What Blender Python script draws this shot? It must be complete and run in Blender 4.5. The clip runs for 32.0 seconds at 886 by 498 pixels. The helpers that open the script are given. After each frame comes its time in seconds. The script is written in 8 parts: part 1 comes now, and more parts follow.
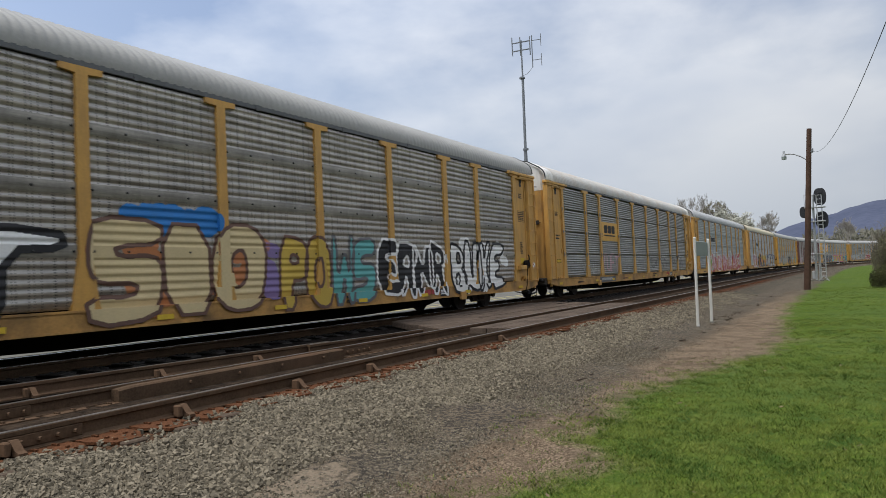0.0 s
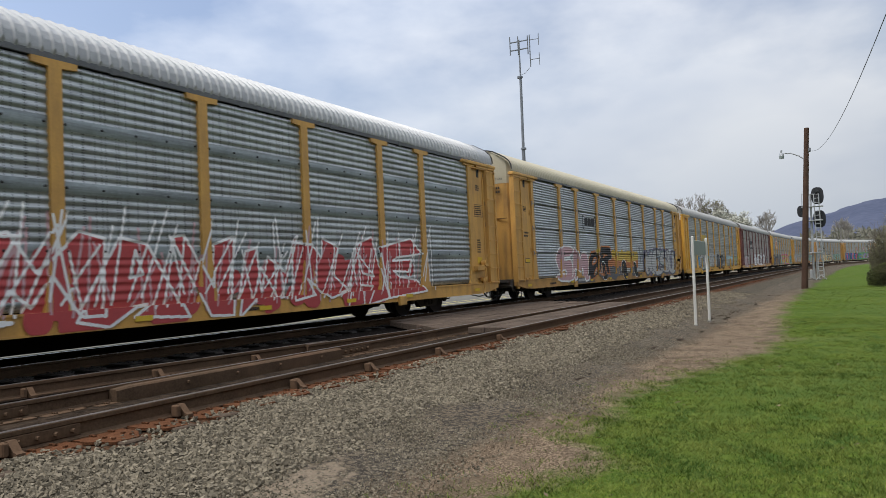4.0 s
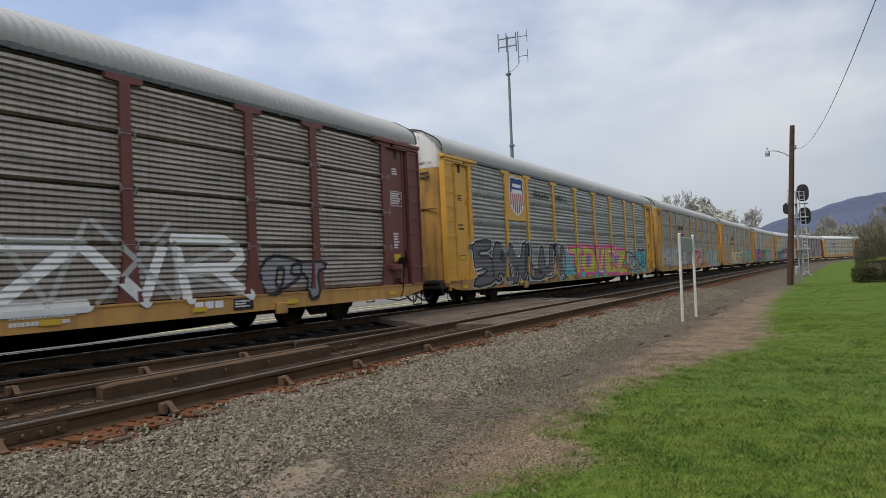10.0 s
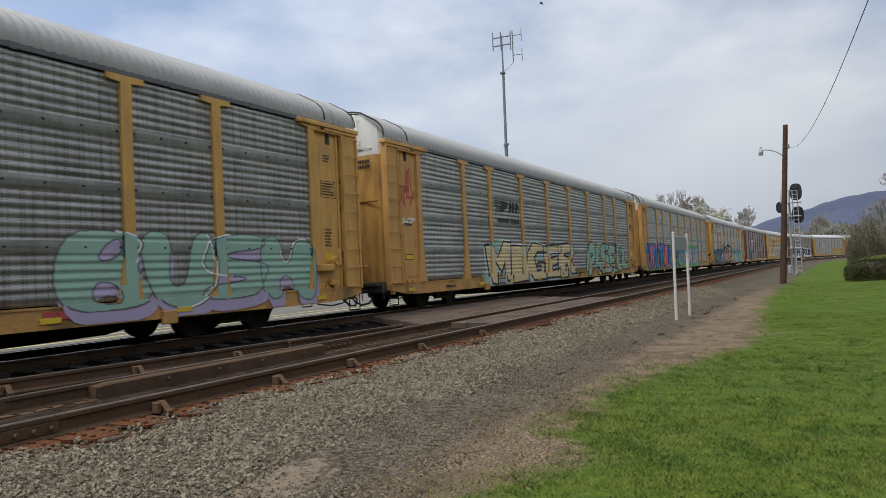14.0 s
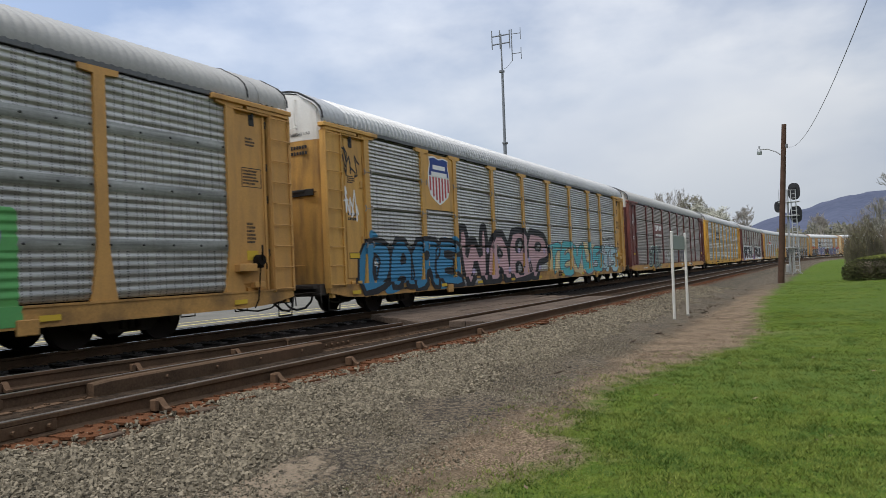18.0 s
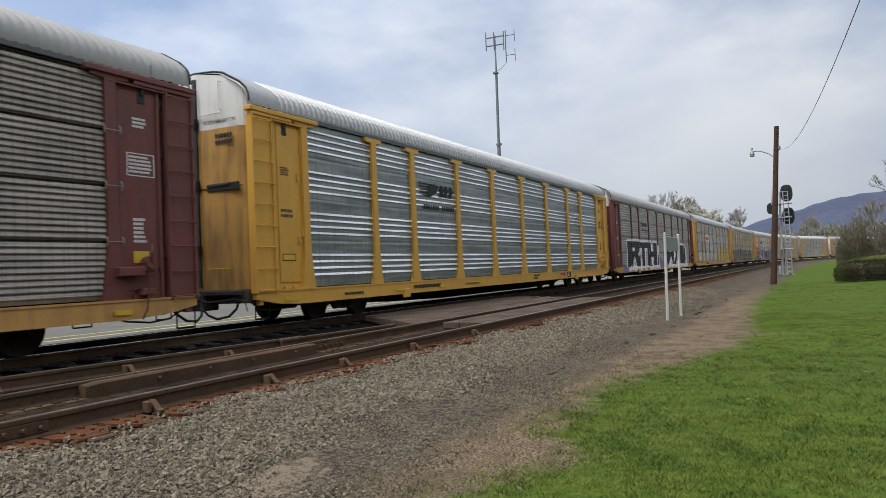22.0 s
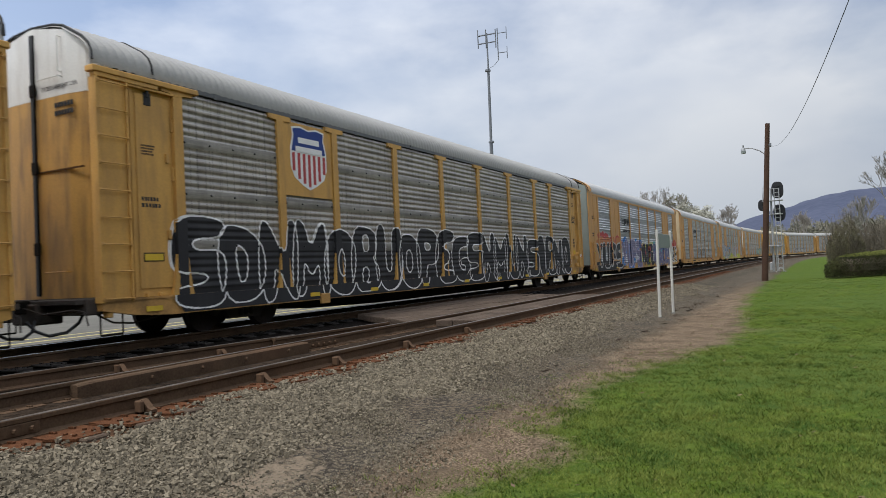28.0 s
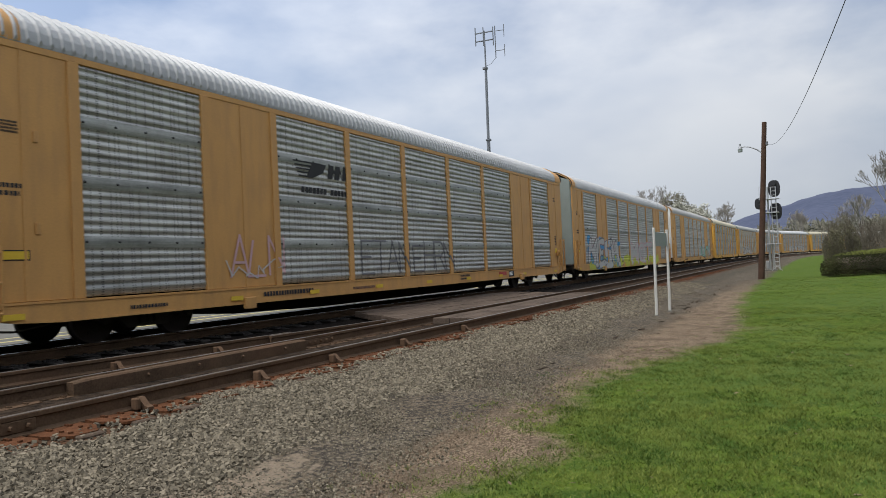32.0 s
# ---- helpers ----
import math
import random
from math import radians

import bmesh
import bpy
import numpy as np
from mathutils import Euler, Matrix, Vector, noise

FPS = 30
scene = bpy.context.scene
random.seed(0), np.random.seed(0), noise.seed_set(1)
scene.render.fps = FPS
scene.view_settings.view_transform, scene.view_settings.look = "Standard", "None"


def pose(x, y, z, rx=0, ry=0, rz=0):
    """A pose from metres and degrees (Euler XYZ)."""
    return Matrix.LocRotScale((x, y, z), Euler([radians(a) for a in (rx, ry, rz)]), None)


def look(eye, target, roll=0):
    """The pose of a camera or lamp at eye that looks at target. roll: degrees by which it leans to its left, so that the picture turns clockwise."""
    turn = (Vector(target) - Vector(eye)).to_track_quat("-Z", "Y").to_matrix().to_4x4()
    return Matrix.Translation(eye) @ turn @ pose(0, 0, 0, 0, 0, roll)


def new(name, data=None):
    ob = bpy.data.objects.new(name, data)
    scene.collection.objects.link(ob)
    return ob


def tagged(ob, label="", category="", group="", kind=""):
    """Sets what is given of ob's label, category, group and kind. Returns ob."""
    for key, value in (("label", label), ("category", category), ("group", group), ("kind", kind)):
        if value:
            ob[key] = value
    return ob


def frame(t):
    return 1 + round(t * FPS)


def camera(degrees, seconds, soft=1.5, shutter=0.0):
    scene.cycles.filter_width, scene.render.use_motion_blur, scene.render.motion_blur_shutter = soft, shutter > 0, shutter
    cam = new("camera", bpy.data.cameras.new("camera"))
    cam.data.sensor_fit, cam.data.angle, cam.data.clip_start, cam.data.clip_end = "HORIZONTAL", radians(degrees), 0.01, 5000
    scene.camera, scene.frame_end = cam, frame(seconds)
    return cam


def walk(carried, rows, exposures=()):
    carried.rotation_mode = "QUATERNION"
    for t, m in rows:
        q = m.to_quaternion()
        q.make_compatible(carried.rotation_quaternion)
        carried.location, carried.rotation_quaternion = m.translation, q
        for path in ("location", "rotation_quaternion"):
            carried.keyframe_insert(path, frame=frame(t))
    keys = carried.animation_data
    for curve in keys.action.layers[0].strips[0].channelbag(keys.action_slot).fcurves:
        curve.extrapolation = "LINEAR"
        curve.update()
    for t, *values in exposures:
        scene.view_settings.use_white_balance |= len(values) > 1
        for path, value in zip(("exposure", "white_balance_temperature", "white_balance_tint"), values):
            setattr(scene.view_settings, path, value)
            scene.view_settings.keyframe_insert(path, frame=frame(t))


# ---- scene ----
cam = camera(64.4, 32.0, 0.8, 0.08)
EYE = (0.0, 0.0, 1.06)


def aim(yaw, pitch, roll):
    a, b = radians(yaw), radians(pitch)
    return look(EYE, (math.cos(b) * math.cos(a), math.cos(b) * math.sin(a), EYE[2] + math.sin(b)), roll)


# seconds, heading from the track's line, tilt, lean (degrees): a hand-held camera on one spot
walk(cam, [(t, aim(y, p, r)) for t, y, p, r in (
    (0,30.37,2.29,-2.58),(0.5,30.39,2.35,-2.57),(1,30.36,2.33,-2.56),(1.5,30.25,2.32,-2.59),(2,30.23,2.35,-2.61),
    (2.5,30.20,2.28,-2.62),(3,30.22,2.21,-2.62),(3.5,30.23,2.23,-2.64),(5.5,30.13,2.21,-2.65),(6,30.17,2.12,-2.65),
    (6.5,30.05,2.07,-2.63),(7,29.81,2.05,-2.62),(7.5,29.50,1.99,-2.62),(8,29.39,1.97,-2.63),(8.5,29.34,1.91,-2.64),
    (9,29.29,1.92,-2.66),(9.5,29.28,1.92,-2.67),(10,29.28,1.93,-2.69),(10.5,29.24,1.93,-2.70),(11,29.16,1.97,-2.71),
    (11.5,29.11,1.92,-2.72),(12,29.11,1.92,-2.72),(12.5,29.05,1.93,-2.72),(13,29.00,1.91,-2.71),(13.5,28.91,1.86,-2.71),
    (14,28.83,1.81,-2.70),(14.5,28.90,1.77,-2.69),(16.5,28.77,1.83,-2.63),(17,28.72,1.75,-2.58),(17.5,28.76,1.68,-2.55),
    (18,28.71,1.67,-2.53),(18.5,28.67,1.72,-2.50),(19,28.64,1.73,-2.49),(19.5,28.57,1.77,-2.45),(20,28.50,1.79,-2.43),
    (20.5,28.40,1.78,-2.44),(21,28.33,1.79,-2.46),(21.5,28.27,1.78,-2.48),(22,28.21,1.75,-2.50),(22.5,28.17,1.79,-2.53),
    (23,28.21,1.76,-2.56),(23.5,28.33,1.77,-2.59),(24,28.28,1.72,-2.61),(24.5,28.20,1.61,-2.65),(25,28.07,1.60,-2.67),
    (25.5,28.00,1.53,-2.70),(27.5,27.71,1.52,-2.72),(28,27.63,1.55,-2.73),(28.5,27.66,1.48,-2.75),(29,27.77,1.44,-2.77),
    (29.5,27.70,1.40,-2.76),(30,27.61,1.39,-2.71),(30.5,27.50,1.39,-2.68),(31,27.41,1.37,-2.65),(31.5,27.47,1.37,-2.63),
    (32,27.40,1.36,-2.63))],
     ((0, 0.39), (3, 0.42), (6, 0.53), (7, 0.37), (14.5, 0.39), (17, 0.45), (23, 0.45), (24, 0.43), (25, 0.54), (26.5, 0.49), (28, 0.41), (29, 0.53), (30, 0.49), (32, 0.43)))

# ---- light: a bright, mostly overcast sky with a veiled sun high behind the train ----
SUN_ELEV, SUN_AZ = radians(66), radians(150)          # direction towards the sun, azimuth from +x to +y
sun = new("sun", bpy.data.lights.new("sun", "SUN"))
sun.data.energy, sun.data.angle, sun.data.color = 1.9, radians(18), (1.0, 0.96, 0.9)
sun.matrix_basis = look((0, 0, 0), (-math.cos(SUN_ELEV) * math.cos(SUN_AZ), -math.cos(SUN_ELEV) * math.sin(SUN_AZ), -math.sin(SUN_ELEV)))


def build_world():
    w = bpy.data.worlds.new("world")
    scene.world = w
    w.use_nodes = True
    nt = w.node_tree
    nt.nodes.clear()
    N = nt.nodes.new
    out, bg = N("ShaderNodeOutputWorld"), N("ShaderNodeBackground")
    sky = N("ShaderNodeTexSky")
    sky.sky_type, sky.sun_disc, sky.sun_elevation, sky.sun_rotation = "NISHITA", False, SUN_ELEV, math.pi / 2 - SUN_AZ
    sky.air_density, sky.dust_density = 1.0, 1.5
    gain = N("ShaderNodeMix"); gain.data_type, gain.blend_type = "RGBA", "MULTIPLY"
    gain.inputs["Factor"].default_value = 1.0
    gain.inputs["B"].default_value = (0.125, 0.118, 0.118, 1)
    co = N("ShaderNodeTexCoord")
    mp = N("ShaderNodeMapping"); mp.inputs["Scale"].default_value = (1.0, 1.0, 2.2)
    mp.inputs["Location"].default_value = (0.35, 0.1, 0.2)
    big, fine = N("ShaderNodeTexNoise"), N("ShaderNodeTexNoise")
    big.inputs["Scale"].default_value, big.inputs["Detail"].default_value, big.inputs["Roughness"].default_value = 1.7, 7, 0.52
    fine.inputs["Scale"].default_value, fine.inputs["Detail"].default_value = 2.4, 4
    cover, shade = N("ShaderNodeMapRange"), N("ShaderNodeMix")
    cover.inputs["From Min"].default_value, cover.inputs["From Max"].default_value = 0.34, 0.56
    cover.inputs["To Min"].default_value, cover.inputs["To Max"].default_value = 0.12, 1.0
    shade.data_type = "RGBA"
    shade.inputs["A"].default_value = (0.60, 0.655, 0.755, 1)
    shade.inputs["B"].default_value = (0.82, 0.84, 0.875, 1)
    sr = N("ShaderNodeMapRange")
    sr.inputs["From Min"].default_value, sr.inputs["From Max"].default_value = 0.36, 0.62
    mix = N("ShaderNodeMix"); mix.data_type = "RGBA"
    L = nt.links.new
    L(co.outputs["Generated"], mp.inputs["Vector"])
    L(mp.outputs["Vector"], big.inputs["Vector"]); L(mp.outputs["Vector"], fine.inputs["Vector"])
    L(big.outputs["Fac"], cover.inputs["Value"]); L(fine.outputs["Fac"], sr.inputs["Value"])
    L(sr.outputs["Result"], shade.inputs["Factor"])
    L(sky.outputs["Color"], gain.inputs["A"])
    L(cover.outputs["Result"], mix.inputs["Factor"])
    L(gain.outputs["Result"], mix.inputs["A"]); L(shade.outputs["Result"], mix.inputs["B"])
    # the veil of cloud is brighter towards the sun
    dot, glow, lit = N("ShaderNodeVectorMath"), N("ShaderNodeMapRange"), N("ShaderNodeMix")
    dot.operation, lit.data_type, lit.blend_type = "DOT_PRODUCT", "RGBA", "MULTIPLY"
    dot.inputs[1].default_value = (math.cos(SUN_ELEV) * math.cos(SUN_AZ), math.cos(SUN_ELEV) * math.sin(SUN_AZ), math.sin(SUN_ELEV))
    lit.inputs["Factor"].default_value = 1.0
    glow.inputs["From Min"].default_value, glow.inputs["From Max"].default_value = -0.4, 0.6
    glow.inputs["To Min"].default_value, glow.inputs["To Max"].default_value = 0.50, 1.34
    L(co.outputs["Generated"], dot.inputs[0]); L(dot.outputs["Value"], glow.inputs["Value"])
    L(mix.outputs["Result"], lit.inputs["A"]); L(glow.outputs["Result"], lit.inputs["B"])
    # thicker, greyer air towards the horizon
    up, low, air = N("ShaderNodeSeparateXYZ"), N("ShaderNodeMapRange"), N("ShaderNodeMix")
    air.data_type, air.blend_type = "RGBA", "MULTIPLY"
    low.inputs["From Min"].default_value, low.inputs["From Max"].default_value = 0.30, 0.02
    air.inputs["B"].default_value = (0.76, 0.815, 0.88, 1)
    L(co.outputs["Generated"], up.inputs[0]); L(up.outputs["Z"], low.inputs["Value"]); L(low.outputs["Result"], air.inputs["Factor"])
    L(lit.outputs["Result"], air.inputs["A"])
    mix = air
    L(mix.outputs["Result"], bg.inputs["Color"]); L(bg.outputs["Background"], out.inputs["Surface"])
    bg.inputs["Strength"].default_value = 1.0


build_world()


# ---- materials ----
def mat(name, color, rough=0.8, metal=0.0, var=0.25, scale=3.0, fine=40.0, bump=0.15, tint=None, stain=0.0, streak=0.0, dist=0.01,
        stain_color=(0.05, 0.04, 0.03), coords="Object"):
    """A two-scale procedural surface: broad tone, fine grain, and optional stains or vertical dirt streaks."""
    m = bpy.data.materials.new(name)
    m.use_nodes = True
    nt = m.node_tree
    N, L = nt.nodes.new, nt.links.new
    bsdf = nt.nodes["Principled BSDF"]
    bsdf.inputs["Metallic"].default_value = metal
    if rough >= 0.85:
        bsdf.inputs["Specular IOR Level"].default_value = 0.08
    co = N("ShaderNodeTexCoord")
    a, b = N("ShaderNodeTexNoise"), N("ShaderNodeTexNoise")
    a.inputs["Scale"].default_value, a.inputs["Detail"].default_value = scale, 6
    b.inputs["Scale"].default_value, b.inputs["Detail"].default_value = fine, 4
    for n in (a, b):
        L(co.outputs[coords], n.inputs["Vector"])
    add = N("ShaderNodeMath"); add.operation = "ADD"
    L(a.outputs["Fac"], add.inputs[0]); L(b.outputs["Fac"], add.inputs[1])
    rng = N("ShaderNodeMapRange")
    rng.inputs["From Min"].default_value, rng.inputs["From Max"].default_value = 0.65, 1.35
    L(add.outputs[0], rng.inputs["Value"])
    ramp = N("ShaderNodeMix"); ramp.data_type = "RGBA"
    hi = tint or tuple(min(1, c * (1 + var)) for c in color)
    ramp.inputs["A"].default_value = (*[c * (1 - var) for c in color], 1)
    ramp.inputs["B"].default_value = (*hi, 1)
    L(rng.outputs["Result"], ramp.inputs["Factor"])
    col = ramp.outputs["Result"]
    if stain or streak:
        mp = N("ShaderNodeMapping")
        mp.inputs["Scale"].default_value = (3.2, 3.2, 0.7) if streak else (1.1, 1.1, 1.1)
        c = N("ShaderNodeTexNoise"); c.inputs["Scale"].default_value, c.inputs["Detail"].default_value = 1.3, 7
        L(co.outputs[coords], mp.inputs["Vector"]); L(mp.outputs["Vector"], c.inputs["Vector"])
        r2 = N("ShaderNodeMapRange")
        r2.inputs["From Min"].default_value, r2.inputs["From Max"].default_value = 0.45, 0.75
        r2.inputs["To Max"].default_value = max(stain, streak)
        L(c.outputs["Fac"], r2.inputs["Value"])
        mx = N("ShaderNodeMix"); mx.data_type = "RGBA"
        L(r2.outputs["Result"], mx.inputs["Factor"]); L(col, mx.inputs["A"])
        mx.inputs["B"].default_value = (*stain_color, 1)
        col = mx.outputs["Result"]
    L(col, bsdf.inputs["Base Color"])
    rr = N("ShaderNodeMapRange")
    rr.inputs["To Min"].default_value, rr.inputs["To Max"].default_value = max(0.05, rough - 0.12), min(1, rough + 0.12)
    L(a.outputs["Fac"], rr.inputs["Value"]); L(rr.outputs["Result"], bsdf.inputs["Roughness"])
    if bump:
        bp = N("ShaderNodeBump")
        bp.inputs["Strength"].default_value, bp.inputs["Distance"].default_value = bump, dist
        L(b.outputs["Fac"], bp.inputs["Height"]); L(bp.outputs["Normal"], bsdf.inputs["Normal"])
    return m


def panel_mat(name, color, rough=0.45, metal=0.6, dirt=0.5, dirt_color=(0.10, 0.075, 0.06), holes=0.5, gleam=0.35, bare=(0.55, 0.57, 0.57)):
    """Galvanised perforated sheet: rows of small dark holes, blotchy zinc, brown road grime."""
    color = (color[0] * 1.02, color[1], color[2] * 0.94)
    m = mat(name, color, rough, metal, 0.2, 1.6, 22.0, 0.08, streak=dirt, stain_color=dirt_color)
    nt = m.node_tree
    N, L = nt.nodes.new, nt.links.new
    bsdf = nt.nodes["Principled BSDF"]
    src = bsdf.inputs["Base Color"].links[0].from_socket
    # the ridges' upper slopes take a paler colour: the sky's gleam painted in
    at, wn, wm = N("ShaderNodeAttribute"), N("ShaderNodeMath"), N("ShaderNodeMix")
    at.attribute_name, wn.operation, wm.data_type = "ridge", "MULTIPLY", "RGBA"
    wn.inputs[1].default_value = gleam
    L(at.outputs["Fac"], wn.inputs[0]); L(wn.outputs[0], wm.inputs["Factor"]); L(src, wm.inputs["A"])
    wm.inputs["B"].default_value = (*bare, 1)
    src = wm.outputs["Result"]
    # each ridge has weathered a little differently along its length
    sc, sm, sn, sr, sp = N("ShaderNodeTexCoord"), N("ShaderNodeMapping"), N("ShaderNodeTexNoise"), N("ShaderNodeMapRange"), N("ShaderNodeMix")
    sm.inputs["Scale"].default_value = (0.55, 1.0, 11.0)
    sn.inputs["Scale"].default_value, sn.inputs["Detail"].default_value, sn.inputs["Roughness"].default_value = 1.0, 5, 0.65
    sr.inputs["From Min"].default_value, sr.inputs["From Max"].default_value = 0.32, 0.70
    sr.inputs["To Min"].default_value, sr.inputs["To Max"].default_value = 0.58, 1.30
    sp.data_type, sp.blend_type = "RGBA", "MULTIPLY"
    sp.inputs["Factor"].default_value = 1.0
    sl = N("ShaderNodeObjectInfo"); so = N("ShaderNodeVectorMath"); so.operation = "ADD"
    sk = N("ShaderNodeMath"); sk.operation = "MULTIPLY"; sk.inputs[1].default_value = 40.0
    L(sl.outputs["Random"], sk.inputs[0])
    L(sc.outputs["Object"], sm.inputs["Vector"]); L(sm.outputs["Vector"], so.inputs[0]); L(sk.outputs[0], so.inputs[1])
    L(so.outputs["Vector"], sn.inputs["Vector"])
    L(sn.outputs["Fac"], sr.inputs["Value"]); L(src, sp.inputs["A"]); L(sr.outputs["Result"], sp.inputs["B"])
    src = sp.outputs["Result"]
    # smooth overlap bands are plain, darker sheet; their bolts are black with dirt
    ba, dk, bx = N("ShaderNodeAttribute"), N("ShaderNodeMix"), N("ShaderNodeMix")
    ba.attribute_name, dk.data_type, dk.blend_type, bx.data_type = "band", "RGBA", "MULTIPLY", "RGBA"
    dk.inputs["B"].default_value = (0.76, 0.79, 0.80, 1)
    L(ba.outputs["Fac"], dk.inputs["Factor"]); L(src, dk.inputs["A"])
    nut = N("ShaderNodeMath"); nut.operation = "GREATER_THAN"; nut.inputs[1].default_value = 1.5
    L(ba.outputs["Fac"], nut.inputs[0]); L(nut.outputs[0], bx.inputs["Factor"]); L(dk.outputs["Result"], bx.inputs["A"])
    bx.inputs["B"].default_value = (0.03, 0.03, 0.03, 1)
    src = bx.outputs["Result"]
    co = N("ShaderNodeTexCoord")
    sep = N("ShaderNodeSeparateXYZ"); L(co.outputs["Object"], sep.inputs[0])

    def dots(axis, per, width):
        mu = N("ShaderNodeMath"); mu.operation = "MULTIPLY"; mu.inputs[1].default_value = per
        fr = N("ShaderNodeMath"); fr.operation = "FRACT"
        lt = N("ShaderNodeMath"); lt.operation = "LESS_THAN"; lt.inputs[1].default_value = width
        L(sep.outputs[axis], mu.inputs[0]); L(mu.outputs[0], fr.inputs[0]); L(fr.outputs[0], lt.inputs[0])
        return lt.outputs[0]
    cols = N("ShaderNodeMath"); cols.operation = "MAXIMUM"
    L(dots("X", 5.3, 0.10), cols.inputs[0]); L(dots("X", 3.1, 0.055), cols.inputs[1])
    both = N("ShaderNodeMath"); both.operation = "MULTIPLY"
    L(cols.outputs[0], both.inputs[0]); L(dots("Z", 24.0, 0.5), both.inputs[1])
    amt = N("ShaderNodeMath"); amt.operation = "MULTIPLY"; amt.inputs[1].default_value = holes
    L(both.outputs[0], amt.inputs[0])
    solid, keep = N("ShaderNodeMath"), N("ShaderNodeMath")
    solid.operation, keep.operation = "LESS_THAN", "MULTIPLY"
    solid.inputs[1].default_value = 0.5
    L(ba.outputs["Fac"], solid.inputs[0]); L(solid.outputs[0], keep.inputs[0]); L(amt.outputs[0], keep.inputs[1])
    amt = keep
    mx = N("ShaderNodeMix"); mx.data_type = "RGBA"
    L(amt.outputs[0], mx.inputs["Factor"]); L(src, mx.inputs["A"])
    mx.inputs["B"].default_value = (0.02, 0.02, 0.02, 1)
    L(mx.outputs["Result"], bsdf.inputs["Base Color"])
    return m


